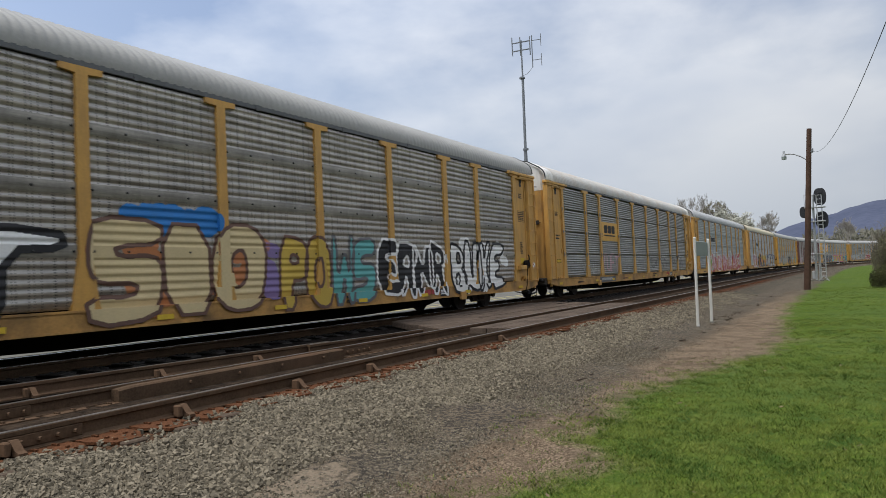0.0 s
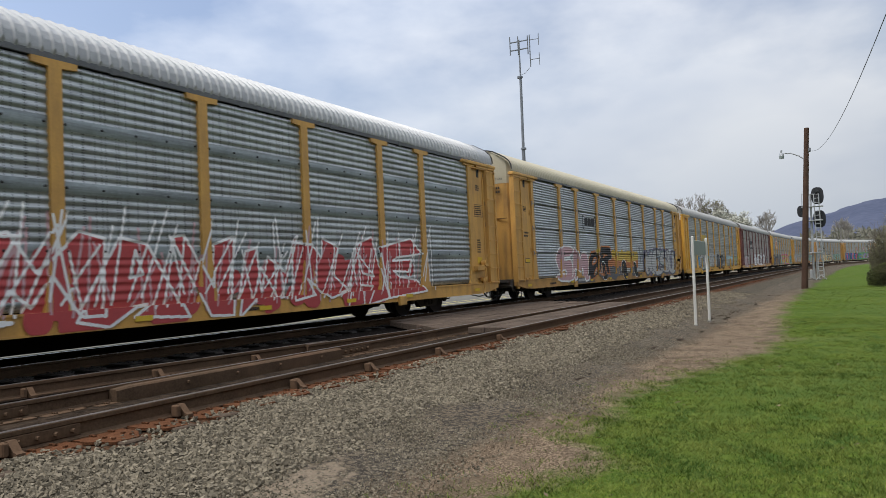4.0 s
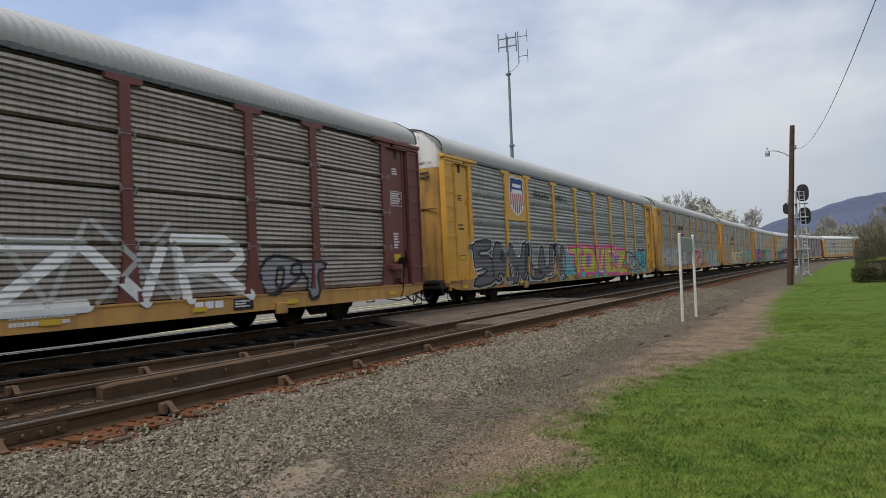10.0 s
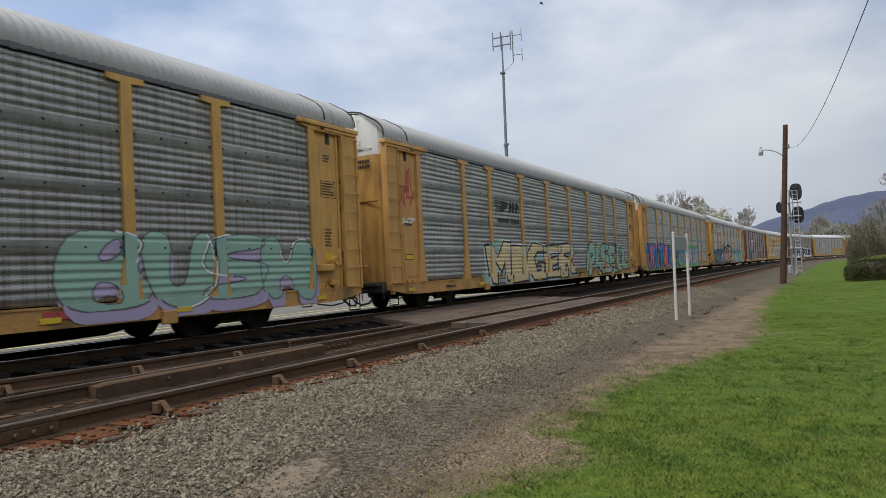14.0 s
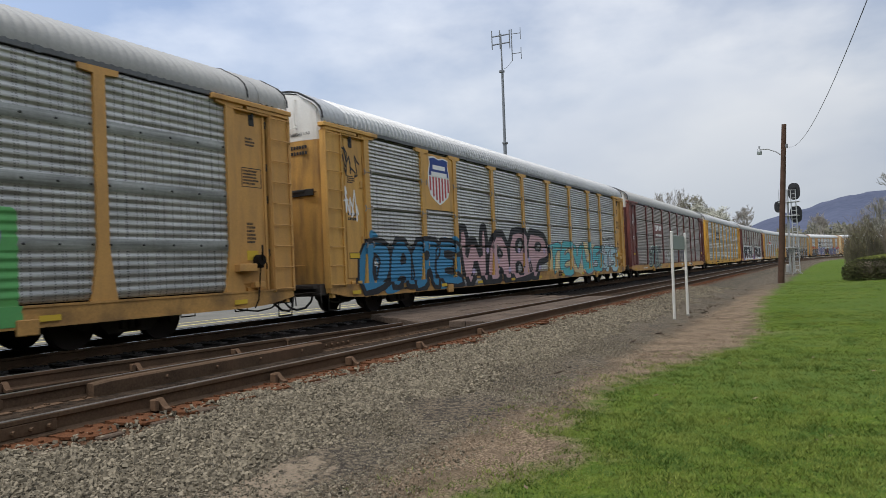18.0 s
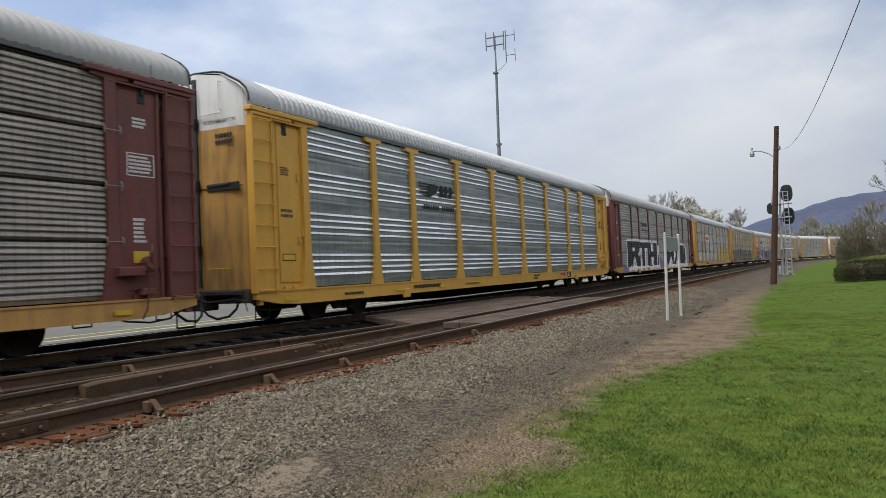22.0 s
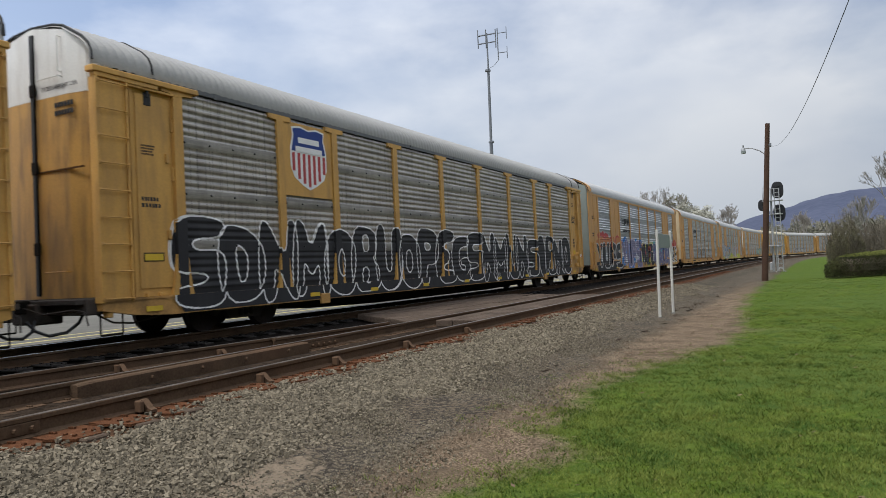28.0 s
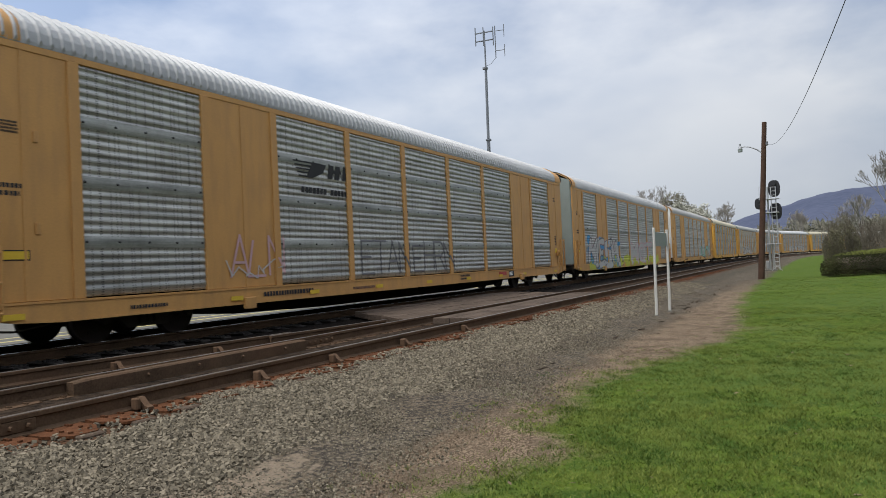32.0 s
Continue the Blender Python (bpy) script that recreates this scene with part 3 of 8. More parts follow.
def bent(bm, pts, r, n=6):
    """One continuous round bar along a line of points."""
    pts = [Vector(p) for p in pts]
    rings = []
    side = None
    for i, p in enumerate(pts):
        d = (pts[min(i + 1, len(pts) - 1)] - pts[max(i - 1, 0)]).normalized()
        side = d.orthogonal() if side is None else side - d * side.dot(d)
        side.normalize()
        up = d.cross(side)
        rings.append([bm.verts.new(p + (side * math.cos(6.28319 * k / n) + up * math.sin(6.28319 * k / n)) * r) for k in range(n)])
    for a, b in zip(rings, rings[1:]):
        for k in range(n):
            j = (k + 1) % n
            bm.faces.new((a[k], a[j], b[j], b[k]))
    bm.faces.new(rings[0][::-1]); bm.faces.new(rings[-1])
    return bm


def empty(name, m=None):
    ob = new(name)
    ob.empty_display_size = 0.2
    if m is not None:
        ob.matrix_basis = m
    return ob


# ---- the line of the track: straight past the camera, then a long curve to the right ----
CENTRE = 11.85                       # the train's track
NEAR = 6.58                          # the nearer track
_grid = np.arange(0.0, 620.0, 1.0)
_kap = np.interp(_grid, (0, 80, 120, 170, 230, 620), (0, 0.15, 0.92, 3.55, 3.2, 3.2)) / 1000
_th = -np.concatenate(([0], np.cumsum(_kap)[:-1]))
_x = np.concatenate(([0], np.cumsum(np.cos(_th))[:-1]))
_y = np.concatenate(([0], np.cumsum(np.sin(_th))[:-1]))


def on_track(s, lateral=CENTRE, z=0.0):
    """A point at distance s along the train's track, moved sideways to that lateral, and the heading there."""
    if s <= 0:
        return Vector((s, lateral, z)), 0.0
    x, y, th = (float(np.interp(s, _grid, v)) for v in (_x, _y, _th))
    e = lateral - CENTRE
    return Vector((x - math.sin(th) * e, y + CENTRE + math.cos(th) * e, z)), th


def sweep(profile, stations, lateral, closed=True):
    """A profile (across, up) carried along the track at the given stations."""
    verts, faces, n = [], [], len(profile)
    for s in stations:
        lat = lateral(s) if callable(lateral) else lateral
        for a, z in profile:
            p, _ = on_track(s, lat + a, z)
            verts.append(p)
    for i in range(len(stations) - 1):
        for j in range(n if closed else n - 1):
            k = (j + 1) % n
            faces.append((i * n + j, i * n + k, (i + 1) * n + k, (i + 1) * n + j))
    if closed:
        faces.append(tuple(range(n - 1, -1, -1)))
        faces.append(tuple((len(stations) - 1) * n + j for j in range(n)))
    return verts, faces


GROUND = -0.44


def ground_height(lat):
    """The cross-section of the ground: lawn, dirt, ballast shoulder, bed of the two tracks, lot beyond."""
    return float(np.interp(lat, (-60, -3, 1.8, 3.3, 4.5, 5.05, 5.75, 6.0, 7.2, 7.4, 13.3, 14.2, 14.6, 600), (-0.30, -0.38, GROUND, GROUND, -0.30, -0.215, -0.205, -0.176, -0.176, -0.2, -0.225, -0.38, -0.42, -0.42)))


_line = np.array([on_track(s)[0][:2] for s in np.arange(0, 600, 2.0)])


def lateral_of(x, y):
    """How far a point lies to the left of the camera's own line beside the track."""
    if x < 60:
        return y
    d = np.hypot(_line[:, 0] - x, _line[:, 1] - y)
    i = min(int(d.argmin()), len(_line) - 2)
    t = _line[i + 1] - _line[i]
    return CENTRE + (t[0] * (y - _line[i][1]) - t[1] * (x - _line[i][0])) / float(np.hypot(*t))


def lawn_edge(x):
    """Where the lawn ends, as a distance towards the track."""
    return float(np.interp(x, (0, 4.3, 4.6, 5.0, 5.2, 5.6, 5.9, 6.6, 8.0, 9.1, 10.2, 10.6, 11.8, 13.2, 16.3, 25.6, 38, 400),
                           (2.42, 2.35, 2.15, 1.94, 1.75, 1.85, 2.45, 2.52, 2.67, 2.54, 2.4, 1.97, 1.73, 1.27, 1.36, 2.0, 2.1, 2.1)))


def turf_edge(x):
    """Where the turf is closed; between this and the lawn's edge the grass is thin and straw shows through."""
    return lawn_edge(x) - float(np.interp(x, (5.4, 6.2, 10.0, 11.0), (0.0, 0.30, 0.30, 0.0)))


def build_ground():
    ys = [-3500, -1500, -600, -300] + list(np.arange(-200, -20, 4.0)) + list(np.arange(-20, -4, 1.5)) + list(np.arange(-4, 0, 0.4)) + list(np.arange(0, 4, 0.25)) + list(np.arange(4, 16, 0.4)) + list(np.arange(16, 40, 4.0)) + [60, 120, 300, 800, 3500]
    xs = [-3500, -1500, -700, -300, -120, -50, -20, -8] + [-4, -2, 0, 1, 2, 3] + list(np.arange(3.5, 14, 0.35)) + list(np.arange(14, 40, 1.0)) + list(np.arange(40, 330, 3.0)) + [340, 380, 450, 600, 1000, 2000, 4500]
    verts, lat_a, edge_a, faces = [], [], [], []
    for x in xs:
        for y in ys:
            la = lateral_of(x, y) if x < 500 else y - 400
            z = ground_height(la)
            if 0 < x < 60 and -20 < y < 5:
                z += 0.03 * noise.noise((x * 0.7, y * 0.7, 0)) + 0.012 * noise.noise((x * 3, y * 3, 5))
            verts.append((x, y, z))
            lat_a.append(la)
            edge_a.append(la - turf_edge(x))
    n = len(ys)
    for i in range(len(xs) - 1):
        for j in range(n - 1):
            faces.append((i * n + j, (i + 1) * n + j, (i + 1) * n + j + 1, i * n + j + 1))
    me = mesh_of("ground", verts, faces, True)
    a = me.attributes.new("lateral", "FLOAT", "POINT")
    a.data.foreach_set("value", lat_a)
    me.attributes.new("from_lawn", "FLOAT", "POINT").data.foreach_set("value", edge_a)
    tagged(put("ground", me, M["ground"]), "trackside ground of gravel, packed dirt, dead grass and green lawn", "ground", kind="structure")


build_ground()


# ---- tracks ----
RAIL = [(-0.07, -0.178), (0.07, -0.178), (0.07, -0.165), (0.012, -0.14), (0.012, -0.048), (0.036, -0.038), (0.036, -0.006), (0.03, 0.0),
        (-0.03, 0.0), (-0.036, -0.006), (-0.036, -0.038), (-0.012, -0.048), (-0.012, -0.14), (-0.07, -0.165)]
RAIL = [(a, z - 0.0) for a, z in RAIL]
HEAD = [(-0.031, -0.002), (0.031, -0.002), (0.031, 0.0025), (-0.031, 0.0025)]
STATIONS = [-560, -200, -60, -20] + list(np.arange(-6, 80, 4.0)) + list(np.arange(80, 420, 5.0))


def rail_part(name, lateral, stations, parent, head=True, dz=0.0, label=""):
    v, f = sweep([(a, z + dz) for a, z in RAIL], stations, lateral)
    r = put(name, mesh_of(name, v, f), M["rail"], parent, None, label)
    if head:
        v, f = sweep([(a, z + dz) for a, z in HEAD], stations, lateral)
        put("rail_head", mesh_of("rail_head", v, f), M["tread"] if head == "bright" else M["rail_top"], r)
    return r


def tie_mesh():
    bm = bmesh.new()
    box(bm, -0.115, 0.115, -1.3, 1.3, -0.36, -0.185, 0.012)
    return bm_mesh("tie", bm)


def plate_mesh():
    bm = bmesh.new()
    out = [(-0.24, 0.19), (-0.25, -0.24), (-0.15, -0.47), (0.06, -0.50), (0.21, -0.30), (0.22, 0.19)]
    lo = [bm.verts.new((x, y, -0.192)) for x, y in out]
    hi = [bm.verts.new((x, y, -0.168)) for x, y in out]
    bm.faces.new(lo); bm.faces.new(hi[::-1])
    for i in range(6):
        k = (i + 1) % 6
        bm.faces.new((lo[k], lo[i], hi[i], hi[k]))
    for sx in (-0.10, 0.08):
        for sy in (-0.38, -0.27, -0.14, -0.10, 0.10, 0.14):
            box(bm, sx - 0.014, sx + 0.014, sy - 0.014, sy + 0.014, -0.172, -0.152)
    return bm_mesh("tie_plate", bm)


def brace_mesh():
    """A rail brace: a sloping strut bolted to its plate, against the rail's web."""
    bm = bmesh.new()
    pts = [(-0.03, 0), (-0.20, 0), (-0.20, 0.025), (-0.155, 0.04), (-0.075, 0.115), (-0.03, 0.115)]
    lo = [bm.verts.new((-0.035, y, z - 0.175)) for y, z in pts]
    hi = [bm.verts.new((0.035, y, z - 0.175)) for y, z in pts]
    bm.faces.new(lo); bm.faces.new(hi[::-1])
    for i in range(6):
        k = (i + 1) % 6
        bm.faces.new((lo[k], lo[i], hi[i], hi[k]))
    box(bm, -0.10, -0.05, -0.13, -0.04, -0.172, -0.06, 0.01)
    return bm_mesh("rail_brace", bm)


def bolt_mesh():
    bm = bmesh.new()
    bmesh.ops.create_cone(bm, cap_ends=True, segments=6, radius1=0.022, radius2=0.018, depth=0.05, matrix=Matrix.Rotation(math.pi / 2, 4, "X"))
    return bm_mesh("bolt", bm)


def joint_bar(parent, s, lat, side):
    """A fishplate with six bolts on one side of a rail's web."""
    bm = bmesh.new()
    box(bm, -0.45, 0.45, -0.012, 0.012, -0.145, -0.045, 0.006)
    p, th = on_track(s, lat + side * 0.026)
    bar = part("joint_bar", bm, M["rail"], parent)
    bar.matrix_basis = Matrix.Translation(p) @ Matrix.Rotation(th, 4, "Z")
    for k in range(6):
        put("bolt", BOLT, M["rail"], bar, pose(-0.375 + 0.15 * k, side * 0.03, -0.095))


TIE, PLATE, BRACE, BOLT = tie_mesh(), plate_mesh(), brace_mesh(), bolt_mesh()
rnd = random.Random(4)


def build_track(name, centre, label, bright, spacing, s_end):
    t = tagged(empty(name), label, "track", kind="structure")
    for side in (-0.752, 0.752):
        rail_part("rail", centre + side, STATIONS, t, bright)
    s = 0.5
    verts, faces = [], []
    while s < 400:
        p, th = on_track(s, centre)
        m = Matrix.Translation(p) @ Matrix.Rotation(th + rnd.uniform(-0.012, 0.012), 4, "Z")
        if s < s_end:
            put("tie", TIE, M["tie" if centre == NEAR else "shaded_tie"], t, m @ Matrix.Translation((0, rnd.uniform(-0.05, 0.05), rnd.uniform(-0.012, 0.006))))
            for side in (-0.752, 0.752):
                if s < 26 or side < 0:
                    put("tie_plate", PLATE, M[("plate" if side < 0 else "rail") if centre == NEAR else "shaded_tie"], t, m @ Matrix.Translation((rnd.uniform(-0.03, 0.03), side, rnd.uniform(-0.006, 0.004))) @ pose(0, 0, 0, rnd.uniform(-1, 2), rnd.uniform(-2, 2), rnd.uniform(-6, 6)) @ Matrix.Rotation(math.pi if side > 0 else 0, 4, "Z"))
        else:
            k = len(verts)
            for x in (-0.115, 0.115):
                for y in (-1.3, 1.3):
                    verts += [m @ Vector((x, y, -0.36)), m @ Vector((x, y, -0.185))]
            faces += [tuple(k + i for i in q) for q in ((0, 1, 3, 2), (4, 6, 7, 5), (0, 4, 5, 1), (2, 3, 7, 6), (1, 5, 7, 3))]
        s += spacing
    tagged(put("far_ties", mesh_of("far_ties", verts, faces), M["tie" if centre == NEAR else "shaded_tie"], t), kind="stuff")
    return t


track_far = build_track("track_far", CENTRE, "busy railway track with bright railheads under the train", "bright", 0.6, 30)
track_near = build_track("track_near", NEAR, "rusty railway track with turnout rails, braces and orange plates", True, 0.55, 56)
# rail braces along the nearer rail, longer orange switch plates under it
for k, s in enumerate((3.05, 4.65, 6.3, 7.75, 9.6, 11.8)):
    p, th = on_track(s, NEAR - 0.752)
    put("rail_brace", BRACE, M["rail"], track_near, Matrix.Translation(p) @ pose(0, -0.02, 0))
joint_bar(track_near, 3.6, NEAR + 0.752, -1)
joint_bar(track_near, 9.4, NEAR + 0.752, -1)
joint_bar(track_near, 3.2, NEAR - 0.752, -1)


def crossover():
    """The rail that leaves the nearer track towards the train's, with its braces, and the heavy guard beside the running rail."""
    def lat(s):
        return 8.95 - 0.115 * (s - 4.0) + 0.0
    st = [-14, -8, -4, 0, 3, 6, 8, 9.9]
    r = rail_part("turnout_rail", lat, st, track_near, True)
    rail_part("turnout_rail", lambda s: lat(s) - 0.13, [9.3, 10.5, 11.5, 12.4], track_near, True)
    for s in (3.2, 4.9, 6.6, 8.3):
        p, th = on_track(s, lat(s))
        put("rail_brace", BRACE, M["rail"], track_near, Matrix.Translation(p) @ Matrix.Rotation(-0.115, 4, "Z"))
    # guard beam with bolt heads, chamfered at its nearer end
    y0 = NEAR + 0.752 - 0.25
    prof = [(0.06, -0.26), (0.20, -0.26), (0.20, -0.012), (0.08, -0.012), (0.06, -0.03)]
    st = [4.95, 5.15, 7.0, 8.9]
    verts, faces = [], []
    for i, s in enumerate(st):
        for a, z in prof:
            verts.append((s, y0 + a + (0.03 if i == 0 else 0), z if i else z - 0.02))
    for i in range(3):
        for j in range(5):
            k = (j + 1) % 5
            faces.append((i * 5 + j, i * 5 + k, i * 5 + 5 + k, i * 5 + 5 + j))
    faces += [(4, 3, 2, 1, 0), (15, 16, 17, 18, 19)]
    g = put("guard_beam", mesh_of("guard_beam", verts, faces), M["rail"], track_near, None, "brown weathered guard beam bolted beside the rail")
    for s in (5.9, 6.7, 7.5, 8.4):
        put("bolt", BOLT, M["rail"], g, pose(s, y0 + 0.048, -0.085))
    for s in np.arange(3.6, 15, 0.55):       # small clips at the foot of the running rail
        bm = bmesh.new()
        box(bm, -0.03, 0.03, -0.05, 0.05, -0.17, -0.12, 0.01)
        c = part("rail_clip", bm, M["plate"], track_near)
        c.location = (s, NEAR - 0.752 + 0.12, 0)


crossover()


def crossing():
    """Timber planking between the tracks, plank by plank."""
    t = tagged(empty("crossing_deck"), "worn brown timber crossing deck between the two tracks", "crossing", kind="structure")
    lat = NEAR + 0.752 + 0.14
    w = 0.255
    for i in range(12):
        s = 12.7 + 0.22 * i + rnd.uniform(-0.05, 0.05)
        while s < 22.5:
            ln = rnd.uniform(2.4, 4.2)
            e = min(s + ln, 23.2 + 0.15 * i)
            bm = bmesh.new()
            box(bm, s, e - 0.012, lat + i * w, lat + i * w + w - 0.012, -0.17, -0.028 + rnd.uniform(-0.008, 0.008), 0.008)
            part("plank", bm, M["plank"], t)
            s = e
    for i in range(3):
        bm = bmesh.new()
        box(bm, 13.2, 23.0, NEAR - 0.60 + i * 0.4, NEAR - 0.60 + i * 0.4 + 0.385, -0.17, -0.05 + 0.004 * i, 0.008)
        part("plank", bm, M["plank"], t)


crossing()


def lot():
    """The pale paved lot on the far side of the train, with its kerb and a yellow edge line."""
    def strip(name, a0, a1, z0, z1, m, label):
        v, f = sweep([(a0, z0), (a1, z0), (a1, z1), (a0, z1)], [-300, -60, -20, 0, 20, 40, 60, 80, 100], 0.0)
        return tagged(put(name, mesh_of(name, v, f), m), label, "pavement", kind="structure")
    strip("pavement", 15.2, 46.0, -0.6, -0.30, M["concrete"], "pale concrete lot beyond the tracks")
    strip("kerb", 15.0, 15.196, -0.6, -0.18, M["concrete"], "low pale concrete kerb along the tracks")
    strip("second_line", 18.3, 18.42, -0.3, -0.294, M["line_yellow"], "worn yellow line across the lot")
    strip("edge_line", 17.2, 17.36, -0.3, -0.294, M["line_yellow"], "worn yellow line along the edge of the lot")


lot()


# ---- the train: covered car carriers ----
END = 13.65                           # half the body's length; the front end is at -x
PITCH = 28.6
POSTS = (-11.9, -9.05, -7.05, -4.2, -1.4, 1.4, 4.2, 7.05, 9.05, 11.9)
PLAIN_POSTS = (-11.5, -8.73, -6.75, -3.95, -1.16, 1.68, 4.44, 7.2, 9.35, 11.75)   # on the cars with plain end sheets
SIDE = 1.52                           # half-width at the panels' outer face
SILL0, SILL1, EAVE = 0.46, 0.80, 4.72


def profile(kind):
    """The panel's section from the sill up: (z, inward depth). Ridges have a steep underside and a long upper slope."""
    z, top = SILL1 + 0.07, 4.60
    out = [(SILL1 + 0.02, 0.03)]
    if kind == "bands":             # soft rounded corrugation, then a smooth overlapping band
        while z < top:
            for _ in range(5):
                out += [(z, 0.021), (z + 0.022, 0.016), (z + 0.044, 0.004), (z + 0.062, 0.0), (z + 0.086, 0.004), (z + 0.118, 0.016)]
                z += 0.142
            out += [(z, 0.019), (z + 0.024, 0.007), (z + 0.034, 0.003), (z + 0.225, 0.001), (z + 0.252, 0.017)]
            z += 0.265
    elif kind in ("crisp", "sharp"):   # a few sharp ridges, then a wide plain band with one shallow fold
        z += 0.19 if kind == "crisp" else 0.0
        count, pitch = (4, 0.152) if kind == "crisp" else (5, 0.136)
        while z < top:
            for _ in range(count):
                out += [(z, 0.028), (z + 0.009, 0.0), (z + 0.014, 0.0), (z + 0.066, 0.028)]
                z += pitch
            gap = 0.965 - count * pitch
            out += [(z, 0.028), (z + gap * 0.45, 0.024), (z + gap * 0.62, 0.032), (z + gap * 0.7, 0.028)]
            z += gap
    else:
        while z < top:
            for _ in range(9):
                out += [(z, 0.024), (z + 0.022, 0.002), (z + 0.034, 0.0), (z + 0.086, 0.022)]
                z += 0.098
            out += [(z, 0.03), (z + 0.004, 0.11), (z + 0.036, 0.11), (z + 0.040, 0.03)]
            z += 0.052
    out = [p for p in out if p[0] < top]
    return out + [(top, 0.02), (top + 0.004, 0.11), (EAVE - 0.02, 0.11)]


PROFILES = {k: profile(k) for k in ("bands", "rows", "crisp", "sharp")}


def depth_at(kind, z):
    if z < SILL1:
        return 0.0
    zs, ds = zip(*PROFILES[kind])
    return float(np.interp(z, zs, ds))


_panels = {}


def panel(kind, width):
    key = (kind, round(width, 3))
    if key not in _panels:
        prof = PROFILES[kind]
        v = [(x, d, z) for z, d in prof for x in (-width / 2, width / 2)]
        f = [(2 * i, 2 * i + 1, 2 * i + 3, 2 * i + 2) for i in range(len(prof) - 1)]
        n = len(v)
        v += [(-width / 2, 0.16, prof[0][0]), (width / 2, 0.16, prof[0][0]), (-width / 2, 0.16, prof[-1][0]), (width / 2, 0.16, prof[-1][0])]
        f += [(n + 1, n, n + 2, n + 3), (1, 0, n, n + 1), (n - 2, n - 1, n + 3, n + 2)]
        nuts = 0
        if kind == "bands":             # bolts along the middle of each smooth band
            for i, ((za, da), (zb, db)) in enumerate(zip(prof, prof[1:])):
                if zb - za > 0.15:
                    for x in np.arange(-width / 2 + 0.07, width / 2, (width - 0.14) / max(2, round(width / 0.62))):
                        k, zc = len(v), (za + zb) / 2
                        v += [(x + 0.021 * math.cos(a * 1.0472), d, zc + 0.021 * math.sin(a * 1.0472)) for d in (0.004, -0.016) for a in range(6)]
                        f += [(k + a, k + (a + 1) % 6, k + 6 + (a + 1) % 6, k + 6 + a) for a in range(6)] + [tuple(k + 6 + a for a in range(6))]
                        nuts += 7
        me = _panels[key] = mesh_of("side_panel", v, f, kind == "bands")
        gleam, band = [], []
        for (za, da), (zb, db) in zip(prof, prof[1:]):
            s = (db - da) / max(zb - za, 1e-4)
            # faces that turn upward get the painted highlight, the rest none
            gleam.append(1.0 if 0.2 < s < 2 and zb - za < 0.08 else (0.7 if da == db == 0 else 0.0))
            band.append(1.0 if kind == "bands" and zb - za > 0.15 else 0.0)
        rest = len(me.polygons) - len(gleam)
        me.attributes.new("ridge", "FLOAT", "FACE").data.foreach_set("value", gleam + [0.0] * rest)
        me.attributes.new("band", "FLOAT", "FACE").data.foreach_set("value", band + [0.0] * (rest - nuts) + [2.0] * nuts)
    return _panels[key]


def post_mesh():
    """A side post with a flared foot and a T-shaped head, bevelled."""
    bm = bmesh.new()
    out = [(-0.24, 0.0), (0.24, 0.0), (0.21, 0.12), (0.12, 0.75), (0.105, 0.95), (0.105, 3.70), (0.36, 3.72), (0.36, 3.82), (-0.36, 3.82), (-0.36, 3.72), (-0.105, 3.70), (-0.105, 0.95), (-0.12, 0.75), (-0.21, 0.12)]
    lo = [bm.verts.new((x, -0.05, z + SILL1)) for x, z in out]
    hi = [bm.verts.new((x, 0.05, z + SILL1)) for x, z in out]
    bm.faces.new(lo)
    for i in range(len(out)):
        k = (i + 1) % len(out)
        bm.faces.new((lo[k], lo[i], hi[i], hi[k]))
    return bm_mesh("side_post", bm)


def plain_post_mesh():
    bm = bmesh.new()
    box(bm, -0.10, 0.10, -0.035, 0.05, SILL1, EAVE - 0.12, 0.008)
    return bm_mesh("side_post", bm)


def bracket_mesh():
    """A thin hinge strap across a post with a ring at each end."""
    bm = bmesh.new()
    box(bm, -0.15, 0.15, -0.058, -0.048, -0.008, 0.008)
    for x in (-0.15, 0.15):
        bent(bm, [(x, -0.045, -0.075), (x, -0.075, -0.05), (x, -0.085, 0.0), (x, -0.075, 0.05), (x, -0.045, 0.075)], 0.015, 6)
    return bm_mesh("hinge_bar", bm)


ROOF = [(-1.53, 4.70), (-1.535, 4.76), (-1.515, 4.92), (-1.45, 5.06), (-1.29, 5.205), (-0.82, 5.47), (-0.55, 5.535), (0, 5.58),
        (0.55, 5.535), (0.82, 5.47), (1.29, 5.205), (1.45, 5.06), (1.515, 4.92), (1.535, 4.76), (1.53, 4.70)]


def roof_mesh(x0, x1, pitch, high):
    prof = ROOF
    xs, lift = [], []
    x = x0
    while x < x1 - pitch * 0.5:
        xs += [x, x + pitch * 0.3, x + pitch * 0.45, x + pitch * 0.85]
        lift += [0, 0, high, high]
        x += pitch
    xs.append(x1); lift.append(0)
    v, f, n = [], [], len(prof)
    for x, h in zip(xs, lift):
        for i, (y, z) in enumerate(prof):
            e = h if 0 < i < n - 1 else 0
            v.append((x, y * (1 + e * 0.6), z + e))
    for i in range(len(xs) - 1):
        for j in range(n - 1):
            f.append((i * n + j, (i + 1) * n + j, (i + 1) * n + j + 1, i * n + j + 1))
    return mesh_of("roof", v, f, True)


